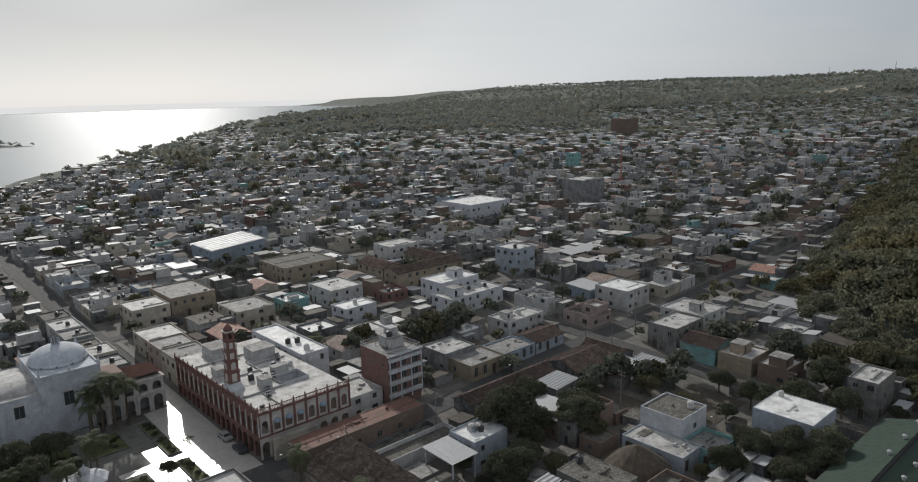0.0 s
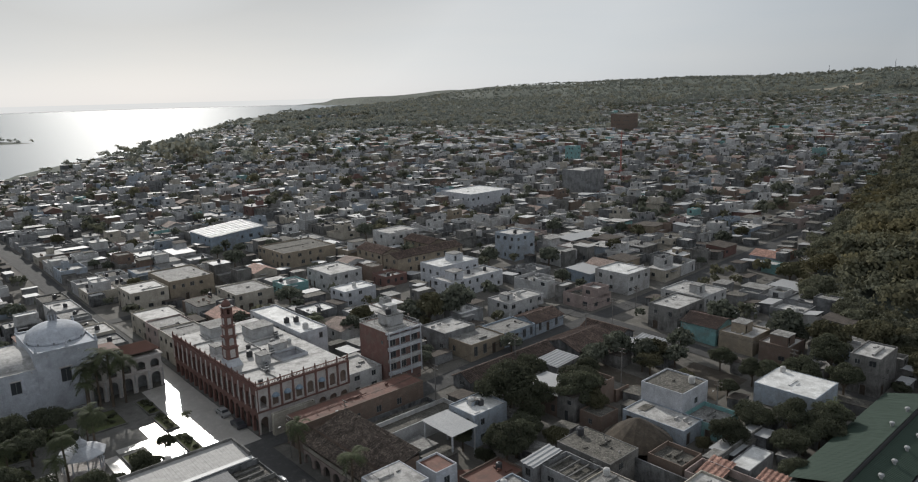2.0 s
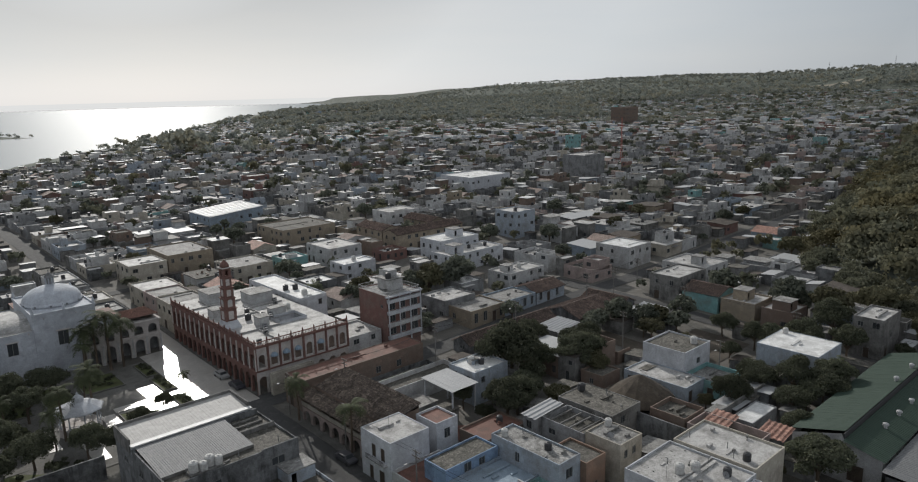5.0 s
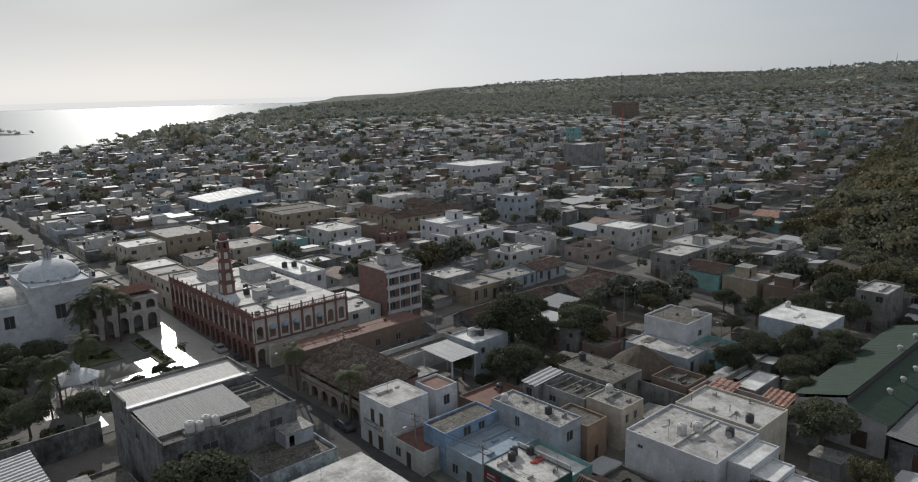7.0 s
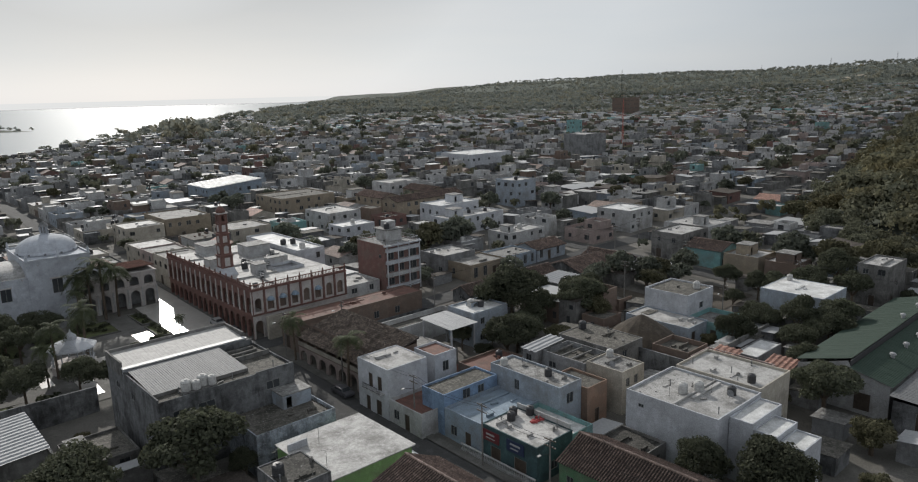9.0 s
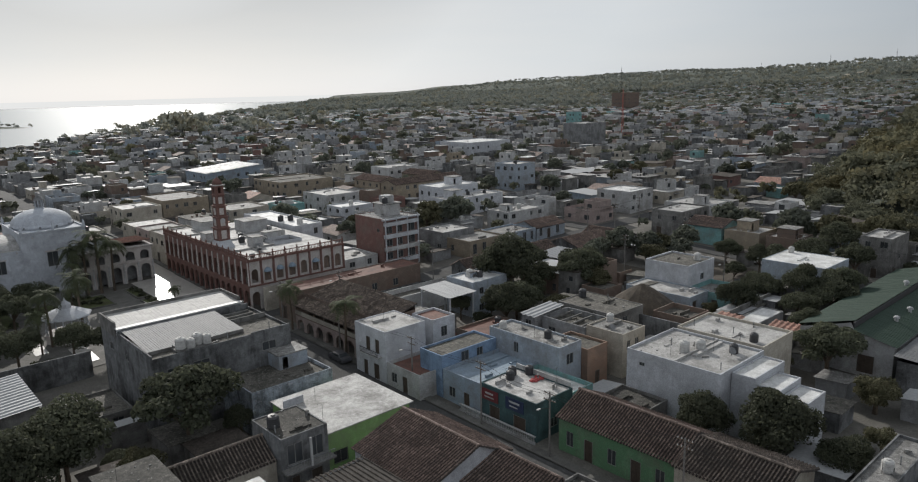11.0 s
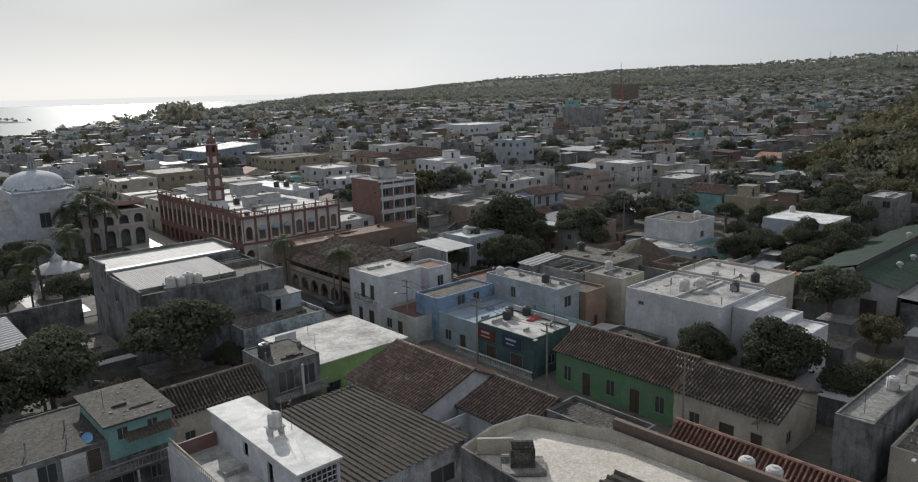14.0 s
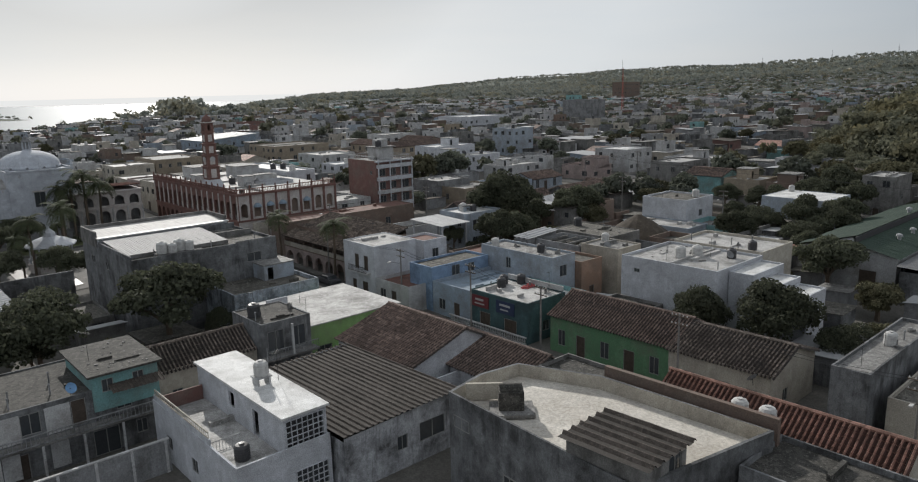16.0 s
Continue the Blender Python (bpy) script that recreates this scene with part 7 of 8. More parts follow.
# ---- the filled-in blocks of the town ----
def free(u0, v0, u1, v1):
    return not any(u0 < c and u1 > a and v0 < d and v1 > b for a, b, c, d in TAKEN)


TAKEN += [(47.8, -40, 55.4, 400), (146, 0, 154, 400), (55, 106, 400, 115), (122, 58, 146, 82), (60, -40, 160, 20), (0, -40, 47, 60)]
town = random.Random(7)
WALL_PICK = ["white"] * 7 + ["cream"] * 3 + ["grey"] * 4 + ["mouldy grey"] * 3 + ["pale blue", "pink", "raw concrete", "ochre", "turquoise", "orange", "brown", "blue"]
ROOF_PICK = ["pale"] * 4 + ["grey"] * 5 + ["mossy"] * 2 + ["white"] * 3


MID_MATS = [PAINT[k] for k in sorted(WALLS)] + [ROOF[k] for k in sorted(ROOF)] + [TILE, TILE_RED, GLASS, TANK_BLACK, TIN, FIBRE, TANK_WHITE]
SLOT = {k: i for i, k in enumerate(sorted(WALLS))}
SLOT.update({"roof " + k: len(WALLS) + i for i, k in enumerate(sorted(ROOF))})
SLOT.update({k: len(WALLS) + len(ROOF) + i for i, k in enumerate(("tile", "tile red", "glass", "black tank", "tin", "fibre", "white tank"))})
picks = ["mouldy grey", "brown", "white", "white", "pale blue", "cream", "white", "cream", "grey", "white", "raw concrete", "pale blue", "white", "grey", "pink", "raw concrete", "white", "turquoise", "grey", "cream", "white", "red", "raw concrete", "blue", "grey", "ochre", "white", "brown", "grey", "white"]
BACKS = ["raw concrete", "grey", "mouldy grey", "white", "raw concrete", "brown"]
ROOFS = ["roof white"] * 4 + ["roof pale"] * 6 + ["roof grey"] * 5 + ["roof mossy"] * 4 + ["tin", "fibre", "tin"]

FAR_ROOFS = ["roof white"] * 6 + ["roof pale"] * 8 + ["roof grey"] * 3 + ["roof mossy"] * 2 + ["tin"] * 3


def volume(walls, roofs, q, z0, h, paint, roof, rnd, glaze=True):
    """One box of a house with its openings, parapet or slab; walls and roofs are lists of (build, finish)."""
    x0, y0, x1, y1 = q
    lu, lv = x1 - x0, y1 - y0
    b, panes = Build(), []
    kind = "sheet" if roof in ("tin", "fibre") else "tile" if roof.startswith("tile") else "slab" if rnd.random() < 0.25 else "flat"
    for s in "RLBF":
        (ax, ay), (bx, by), _ = SIDE[s](lu, lv)
        p0, p1 = (x0 + ax, y0 + ay), (x0 + bx, y0 + by)
        length = math.hypot(bx - ax, by - ay)
        holes = []
        if s in "RL" and glaze and length > 2.2:
            floors = max(1, round((h - z0) / 3.1)) if z0 >= 0 else max(1, round(h / 3.2))
            base = max(z0, 0.0)
            for k in range(floors):
                z = base + (h - base) * k / floors
                t = rnd.uniform(0.5, 1.4)
                while t < length - 1.5:
                    w = rnd.uniform(0.8, 1.7)
                    if rnd.random() < 0.42 and t + w < length - 0.3:
                        door = k == 0 and z0 < 0 and rnd.random() < 0.35
                        holes.append((t, z + (0.0 if door else 0.9), w * (0.7 if door else 1.0), 2.1 if door else rnd.uniform(0.9, 1.4)))
                    t += w + rnd.uniform(0.8, 2.2)
        holes = [o for o in holes if o[1] + o[3] < h - 0.5]
        b.wall(p0, p1, z0, h, holes, 0.14, 0)
        dx, dy = (p1[0] - p0[0]) / length, (p1[1] - p0[1]) / length
        for x, z, w, hh in holes:
            a, c = (p0[0] + dx * x - dy * 0.12, p0[1] + dy * x + dx * 0.12), (p0[0] + dx * (x + w) - dy * 0.12, p0[1] + dy * (x + w) + dx * 0.12)
            panes.append((a, c, z, hh))
    r = Build()
    o = 0.3
    if kind == "flat":
        t, zr = 0.16, h - rnd.choice((0.2, 0.3, 0.5, 0.9))
        for f in (((x0, y0), (x1, y0), (x1 - t, y0 + t), (x0 + t, y0 + t)), ((x1, y0), (x1, y1), (x1 - t, y1 - t), (x1 - t, y0 + t)), ((x1, y1), (x0, y1), (x0 + t, y1 - t), (x1 - t, y1 - t)), ((x0, y1), (x0, y0), (x0 + t, y0 + t), (x0 + t, y1 - t))):
            b.face([(px, py, h) for px, py in f], 0)
        ring_ = ((x0 + t, y0 + t), (x1 - t, y0 + t), (x1 - t, y1 - t), (x0 + t, y1 - t))
        for i in range(4):
            a, c = ring_[i], ring_[(i + 1) % 4]
            b.face(((*c, zr), (*a, zr), (*a, h), (*c, h)), 0)
        r.face([(*p, zr) for p in ring_], 0)
    elif kind == "slab":
        zr = h + 0.16
        r.box(x0 - o, y0 - o, h, x1 + o, y1 + o, zr)
    elif kind == "sheet":
        d = rnd.uniform(0.2, 0.7)
        zr = h
        r.face(((x0 - o, y0 - o, h + 0.05), (x1 + o, y0 - o, h + 0.05), (x1 + o, y1 + o, h + d), (x0 - o, y1 + o, h + d)))
        r.face(((x0 - o, y0 - o, h), (x0 - o, y1 + o, h + d - 0.05), (x1 + o, y1 + o, h + d - 0.05), (x1 + o, y0 - o, h)))
        b.face(((x0, y0, h), (x0, y1, h), (x0, y1, h + d)), 0)
    else:
        zr = h
        m, up = (x0 + x1) / 2, rnd.uniform(0.9, 1.5)
        r.face(((m, y0 - o, h + up), (m, y1 + o, h + up), (x0 - o, y1 + o, h - 0.12), (x0 - o, y0 - o, h - 0.12)))
        r.face(((x1 + o, y0 - o, h - 0.12), (x1 + o, y1 + o, h - 0.12), (m, y1 + o, h + up), (m, y0 - o, h + up)))
        b.face(((x0, y0, h), (x1, y0, h), (m, y0, h + up - 0.1)), 0)
        b.face(((x1, y1, h), (x0, y1, h), (m, y1, h + up - 0.1)), 0)
    walls.append((b, paint, panes))
    roofs.append((r, roof))
    return zr, kind


def plot(lu, lv, rnd, tall=0.30):
    """A built-up plot: a low front house, set-back upper rooms, back rooms or walled yards, awnings and roof clutter."""
    walls, roofs, extras = [], [], []
    main, back = rnd.choice(picks), rnd.choice(BACKS)
    cut = lv * rnd.uniform(0.42, 0.72)
    h = rnd.choice((3.0, 3.2, 3.4, 3.7, 4.2))
    front = lu * rnd.uniform(0.9, 1.0)
    roof = rnd.choice(ROOFS) if rnd.random() < 0.92 else rnd.choice(("tile", "tile", "tile", "tile red"))
    zr, kind = volume(walls, roofs, (0, 0, front, cut), -2.0, h, main, roof, rnd)
    junk = Build()
    if kind in ("flat", "slab"):
        spans = []
        if rnd.random() < tall:                      # an upper floor over part of the house
            a, c = rnd.choice(((0.0, 0.0), (0.0, 0.3), (0.3, 0.0), (0.25, 0.35)))
            q = (a * front, c * cut, front * (a + rnd.uniform(0.55, 0.7)), cut * (c + rnd.uniform(0.5, 0.65)))
            z2, k2 = volume(walls, roofs, q, zr - 0.02, zr + rnd.choice((2.7, 2.9, 3.1)), rnd.choice((main, main, back, "white")), rnd.choice(ROOFS[:18]), rnd)
            spans.append(q)
            if rnd.random() < 0.5:
                extras.append(((q[0] + q[2]) / 2, (q[1] + q[3]) / 2, z2))
        elif rnd.random() < 0.45:
            a, c = rnd.uniform(0.05, 0.5) * lu, rnd.uniform(0.1, 0.5) * cut
            q = (a, c, a + rnd.uniform(1.8, 3.2), c + rnd.uniform(1.8, 2.8))
            volume(walls, roofs, q, zr - 0.02, zr + rnd.choice((1.3, 2.2, 2.4)), rnd.choice((main, back, "white")), rnd.choice(ROOFS[:18]), rnd)
            spans.append(q)
        clear = lambda x, y: not any(q[0] - 0.9 < x < q[2] + 0.9 and q[1] - 0.9 < y < q[3] + 0.9 for q in spans)
        for _ in range(rnd.choice((0, 1, 1, 2))):
            x, y = rnd.uniform(0.1, 0.88) * lu, rnd.uniform(0.12, 0.88) * cut
            if clear(x, y):
                extras.append((x, y, zr))
        for _ in range(rnd.randint(2, 5)):           # kerbs, blocks, low walls
            x, y = rnd.uniform(0.06, 0.8) * front, rnd.uniform(0.08, 0.8) * cut
            if clear(x, y):
                w, d = (rnd.uniform(0.2, 0.4), rnd.uniform(0.8, 2.6)) if rnd.random() < 0.5 else (rnd.uniform(0.5, 2.0), rnd.uniform(0.15, 0.4))
                junk.box(x, y, zr - 0.05, min(x + w, front - 0.2), min(y + d, cut - 0.2), zr + rnd.uniform(0.15, 0.8))
    if rnd.random() < 0.4:                           # awning or porch slab on the street side
        x0 = rnd.uniform(0.0, 0.5) * front
        roofs.append((Build().box(x0, -1.1, h - 0.75, min(front, x0 + rnd.uniform(2.0, 5.0)), 0.0, h - 0.65), rnd.choice(("tin", "roof grey", "roof pale"))))
    m = lu * rnd.uniform(0.35, 0.65)
    for x0, x1 in ((0, m), (m, lu)):
        end = lv * rnd.uniform(0.8, 1.0)
        if rnd.random() < 0.72:
            volume(walls, roofs, (x0 + 0.02, cut + 0.02, x1 - 0.02, end), -2.0, rnd.choice((2.3, 2.6, 2.9, 3.2, 5.2)), back, rnd.choice(ROOFS[4:]), rnd, rnd.random() < 0.5)
        else:
            hh = rnd.uniform(1.6, 2.6)
            junk.box(x0, lv - 0.15, -2, x1, lv, hh)
            junk.box(x0, cut, -2, x0 + 0.15, lv - 0.15, hh)
    if junk.v:
        walls.append((junk, back, []))
    if rnd.random() < 0.5:                           # mirror the plot front to back
        for b, *_ in walls + roofs:
            b.v = [(x, lv - y, z) for x, y, z in b.v]
            b.f = [tuple(reversed(f)) for f in b.f]
        walls = [(b, p, [((c[0], lv - c[1]), (a[0], lv - a[1]), z, hh) for a, c, z, hh in panes]) for b, p, panes in walls]
        extras = [(x, lv - y, z) for x, y, z in extras]
    return walls, roofs, extras


ROOF_MATS = {k: MID_MATS[i] for k, i in SLOT.items()}
TANK_KEYS = ("black", "black", "black", "white")


def town_house(u, v, lu, lv, g, rnd):
    """One plot of the town as a thing of its own."""
    walls, roofs, extras = plot(lu, lv, rnd)
    words = {"raw concrete": "bare concrete", "mouldy grey": "mould-stained grey"}
    paint = walls[0][1]
    top = {"tin": "sheet-metal", "fibre": "dark sheet", "tile": "old clay-tile", "tile red": "red clay-tile"}.get(roofs[0][1], "flat " + roofs[0][1].replace("roof ", ""))
    root = thing("house", words.get(paint, paint) + "-walled town house with a " + top + " roof and back rooms", "house", at(u, v, g), "houses of the town")
    for i, (b, p, panes) in enumerate(walls):
        junk = i == len(walls) - 1 and not panes and len(b.f) % 6 == 0
        w = part("wall" if i == 0 else "roof_clutter" if junk else "back_wall", b, PAINT[p], root)
        if junk:
            tagged(w, "low kerbs and walls of plastered block", "", "", "stuff")
        for a, c, z, hh in panes:
            d = math.hypot(c[0] - a[0], c[1] - a[1])
            key = ("pane", round(d * 4), round(hh * 4))
            if key not in MESH:
                q = Build()
                dw, dh = key[1] / 4, key[2] / 4
                q.box(-0.05, -0.02, -0.05, dw + 0.05, 0.02, dh + 0.05)
                MESH[key] = q.mesh("window", (GLASS,))
            part("window", MESH[key], (), w, "", False, pose(a[0], a[1], z, 0, 0, math.degrees(math.atan2(c[1] - a[1], c[0] - a[0]))))
    for b, k in roofs:
        part("roof", b, ROOF_MATS[k], root)
    for x, y, z in extras:
        water_tank(*xy(u + x, v + y), g + z, rnd.choice(TANK_KEYS))


VARIANT = []
vr = random.Random(21)
for k in range(44):
    VARIANT.append(plot(vr.uniform(8.2, 9.2), vr.uniform(11.6, 14.2), vr))
mid = Build()


def mid_house(k, px, py, pz):
    """One more plot of the joined part of the town."""
    walls, roofs, extras = VARIANT[k]
    main = town.choice(picks)
    for group, swap in ((walls, walls[0][1]), (roofs, None)):
        for b, key, *rest in group:
            n = len(mid.v)
            mid.v += [(px + x * E1.x + y * E2.x, py + x * E1.y + y * E2.y, pz + z) for x, y, z in b.v]
            mid.f += [tuple(n + i for i in f) for f in b.f]
            base = SLOT[main if key == swap else key if town.random() < 0.35 or key[:4] == "tile" or group is walls else town.choice(FAR_ROOFS)]
            mid.m += [base] * len(b.m)
            for a, c, z, hh in (rest[0] if rest else ()):
                mid.face([(px + p[0] * E1.x + p[1] * E2.x, py + p[0] * E1.y + p[1] * E2.y, pz + q) for p, q in ((a, z), (c, z), (c, z + hh), (a, z + hh))], SLOT["glass"])
    for x, y, z in extras:
        mid.ring([(0.55, pz + z), (0.55, pz + z + 1.0), (0.3, pz + z + 1.25)], 7, px + x * E1.x + y * E2.x, py + x * E1.y + y * E2.y, SLOT["black tank"])


cells = []
for bu in range(-8, 22):
    for bv in range(-3, 16):
        u0, u1 = 55.5 + 99 * bu, 55.5 + 99 * bu + (90.5 if bu == 0 else 92.2 if bu == -1 else 93.6)
        v0, v1 = 117 + 95 * bv, 117 + 95 * bv + (87 if bv == -1 else 90)
        nu, nv = 10, 6
        for i in range(nu):
            for j in range(nv):
                cells.append((u0 + (u1 - u0) * i / nu, v0 + (v1 - v0) * j / nv, (u1 - u0) / nu, (v1 - v0) / nv, i in (0, nu - 1) or j in (0, nv - 1)))
far_boxes, far_roofs, far_trees = Build(), Build(), []
SHED_WALL, SHED_ROOF = (PAINT["raw concrete"], PAINT["grey"], PAINT["mouldy grey"]), (TIN, FIBRE, ROOF["mossy"], ROOF["grey"])


def shed(u, v, lu, lv, h):
    """A low lean-to in a yard."""
    root = thing("shed", "low back-yard shed with a lean-to roof", "shed", at(u, v), "sheds in the yards")
    drop = town.uniform(0.1, 0.5)
    b = Build()
    pts, hs = ((0, 0), (lu, 0), (lu, lv), (0, lv)), (h, h, h - drop, h - drop)
    for a, c in ((0, 1), (1, 2), (2, 3), (3, 0)):
        b.face(((*pts[a], -1), (*pts[c], -1), (*pts[c], hs[c]), (*pts[a], hs[a])))
    part("wall", b, town.choice(SHED_WALL), root)
    r = Build().box(-0.25, -0.25, 0, lu + 0.25, lv + 0.25, 0.08)
    r.v = [(x, y, z + h + 0.01 - drop * max(0.0, min(1.0, y / lv))) for x, y, z in r.v]
    part("roof", r, town.choice(SHED_ROOF), root)


def clutter(tries, y0, y1):
    """Fills the gaps between the plots with small houses, sheds and yard trees."""
    for _ in range(tries):
        y = y0 + (y1 - y0) * town.random()
        x = town.uniform(-0.68 * y - 8, 0.68 * y + 8)
        u, v = uv(x, y)
        lu, lv = town.uniform(2.3, 7.0), town.uniform(2.3, 7.0)
        if x > woods_edge(y) - 4 or not free(u - 0.2, v - 0.2, u + lu + 0.2, v + lv + 0.2):
            continue
        r = town.random()
        TAKEN.append((u, v, u + lu, v + lv))
        if r < 0.28 and min(lu, lv) > 4.5 and y < 260:
            h = town.choice((2.9, 3.2, 3.4, 5.8))
            house(x, y, lu, lv, ground_z(x, y) + h, town.choice(WALL_PICK), town.choice(ROOF_PICK), keep=False, ground=ground_z(x, y), label="small plastered back house with flat roof")
        elif r < 0.68:
            shed(u, v, lu, lv, town.uniform(2.2, 3.2))
        else:
            cx, cy = xy(u + lu / 2, v + lv / 2)
            size_, kind_ = town.uniform(0.4, 0.75) * min(lu, lv) / 5 + 0.2, town.randrange(5)
            if y < 170:
                tree(cx, cy, size_, kind_)
            else:
                far_trees.append((cx, cy, size_))


CELLS_TAKEN = []
for cu, cv, du, dv, edge in cells:
    x, y = xy(cu + du / 2, cv + dv / 2)
    if y < 42 or abs(x) > 0.70 * y + 14 or y > 1450 or x - shore(y) < 24 + 0.02 * y or ground_z(x, y) < 1.0:
        continue
    if x > woods_edge(y) - 4 or ground_z(x, y) > 36:
        continue
    r = town.random()
    if y < 285:
        lu, lv = du * town.uniform(0.86, 1.0), dv * town.uniform(0.72, 0.99)
        if not free(cu, cv, cu + lu, cv + lv):
            continue
        px, py = xy(cu, cv)
        if r < (0.95 if edge else 0.80):
            town_house(cu, cv, du * town.uniform(0.95, 1.0), dv * town.uniform(0.9, 0.99), ground_z(x, y), town)
            CELLS_TAKEN.append((cu, cv, cu + du, cv + dv))
            if town.random() < 0.22:
                tree(*xy(cu + du * 0.5, cv + dv * town.choice((0.06, 0.94))), town.uniform(0.5, 0.95), town.randrange(5))
        else:
            tree(x + town.uniform(-2, 2), y + town.uniform(-2, 2), town.uniform(0.6, 1.15), town.randrange(5))
            CELLS_TAKEN.append((cu + 2, cv + 2, cu + du - 2, cv + dv - 2))
    elif y < 640:
        if not free(cu, cv, cu + du, cv + dv):
            continue
        if r < (0.95 if edge else 0.83):
            mid_house(town.randrange(44), *xy(cu + town.uniform(0, 0.3), cv + town.uniform(0, 0.5)), ground_z(x, y))
        elif r < 0.99:
            far_trees.append((x, y, town.uniform(0.7, 1.25)))
        if town.random() < 0.45:
            far_trees.append((*xy(cu + du * town.uniform(0.7, 1.0), cv + dv * town.uniform(0.8, 1.0)), town.uniform(0.55, 1.0)))
    else:
        if r < 0.70 - 0.25 * max(0, (y - 900) / 550):
            g = ground_z(x, y)
            mu, mv = du * town.uniform(0.4, 0.65), dv * town.uniform(0.4, 0.65)
            for a0, c0, a1, c1 in ((0, 0, mu, mv), (mu, 0, du, mv * town.uniform(0.6, 1.0)), (0, mv, du * town.uniform(0.5, 1.0), dv * 0.97)):
                if town.random() < 0.22:
                    continue
                h = town.choice((2.8, 3.3, 3.8, 5.8, 6.5, 6.9))
                pts = [xy(cu + a, cv + c) for a, c in ((a0 + 0.2, c0 + 0.2), (a1 - 0.2, c0 + 0.2), (a1 - 0.2, c1 - 0.2), (a0 + 0.2, c1 - 0.2))]
                n = len(far_boxes.v)
                far_boxes.v += [(p, q, g - 3) for p, q in pts] + [(p, q, g + h) for p, q in pts]
                for a, c in ((0, 1), (1, 2), (2, 3), (3, 0)):
                    far_boxes.f.append((n + a, n + c, n + 4 + c, n + 4 + a))
                    far_boxes.m.append(0)
                far_roofs.face([(p, q, g + h + 0.01) for p, q in pts], town.choice((0, 0, 0, 0, 1, 1, 2, 2, 2, 3, 3, 4)))
            if town.random() < 0.4:
                far_trees.append((*xy(cu + du, cv + dv), town.uniform(0.6, 1.1)))
        else:
            far_trees.append((x, y, town.uniform(0.8, 1.4)))
TAKEN += CELLS_TAKEN
TAKEN[:] = [q for q in TAKEN if q not in ((146, 0, 154, 400), (55, 106, 400, 115), (122, 58, 146, 82))] + [(147.2, 0, 152.8, 400), (85, 109.8, 400, 115.5), (55, 113, 86, 119.6), (128.5, 65, 143, 79), (122.3, 58, 127.7, 106)]
clutter(13000, 46, 280)
tagged(new("town_houses", mid.mesh("town_houses", MID_MATS)), "plastered houses with flat pale roofs in the middle distance", "houses", "", "stuff")
isl, nt, bs = node_mat("paint_by_island")
ge = nt.nodes.new("ShaderNodeNewGeometry")
cr2 = nt.nodes.new("ShaderNodeValToRGB")
cr2.color_ramp.interpolation = "CONSTANT"
while len(cr2.color_ramp.elements) < len(picks):
    cr2.color_ramp.elements.new(0.5)
for i, (e, k) in enumerate(zip(cr2.color_ramp.elements, picks)):
    e.position, e.color = i / len(picks), (*WALLS[k], 1)
nt.links.new(ge.outputs["Random Per Island"], cr2.inputs[0])
nt.links.new(cr2.outputs[0], bs.inputs["Base Color"])
bs.inputs["Roughness"].default_value = 0.85
tagged(new("far_houses", far_boxes.mesh("far_houses", (isl,))), "walls of the many small houses of the far town", "houses", "", "stuff")
tagged(new("far_roofs", far_roofs.mesh("far_roofs", (ROOF["pale"], ROOF["grey"], ROOF["white"], ROOF["mossy"], TILE_RED))), "flat pale and grey roofs of the far town", "roofs", "", "stuff")


# ---- woods on the hills and along the shore ----
def woods(name, spots, label, mat, per=70, size=0.9, seed=3, loose=0.65):
    rnd = np.random.RandomState(seed)
    quads = []
    for x, y, s in spots:
        r, h = 3.6 * s, 6.5 * s
        lobes = [(0, 0, h * 0.55, r * 0.8)] + [(rnd.uniform(-0.6, 0.6) * r, rnd.uniform(-0.6, 0.6) * r, h * rnd.uniform(0.5, 0.85), r * rnd.uniform(0.35, 0.55)) for _ in range(5)]
        q = crown_quads(rnd, lobes, per, size * s, loose)
        q += np.array((x, y, ground_z(x, y)))
        quads.append(q)
    return tagged(new(name, soup(name, np.concatenate(quads), mat)), label, "trees", "", "stuff")


woods("far_trees", far_trees, "scattered trees between the far houses", LEAF_TOWN_HAZED, 60, 0.8, 5)
hr = random.Random(11)
spots, dry = [], []
for _ in range(3400):
    y = 118 + 560 * hr.random() ** 1.3
    x = woods_edge(y) - 6 + 230 * hr.random() ** 1.4
    if x < 0.74 * y + 40:
        (dry if noise.noise(Vector((x * 0.03, y * 0.03, 5.0))) + hr.uniform(-0.2, 0.2) > 0.16 else spots).append((x, y, hr.choice((0.8, 1.0, 1.3, 1.7, 2.0)) * hr.uniform(0.9, 1.1) * (0.55 if x < woods_edge(y) + 9 else 1.0)))
near = sorted((q for q in spots + dry if q[1] < 330), key=lambda q: q[0] - woods_edge(q[1]) + 0.25 * q[1])[:110]
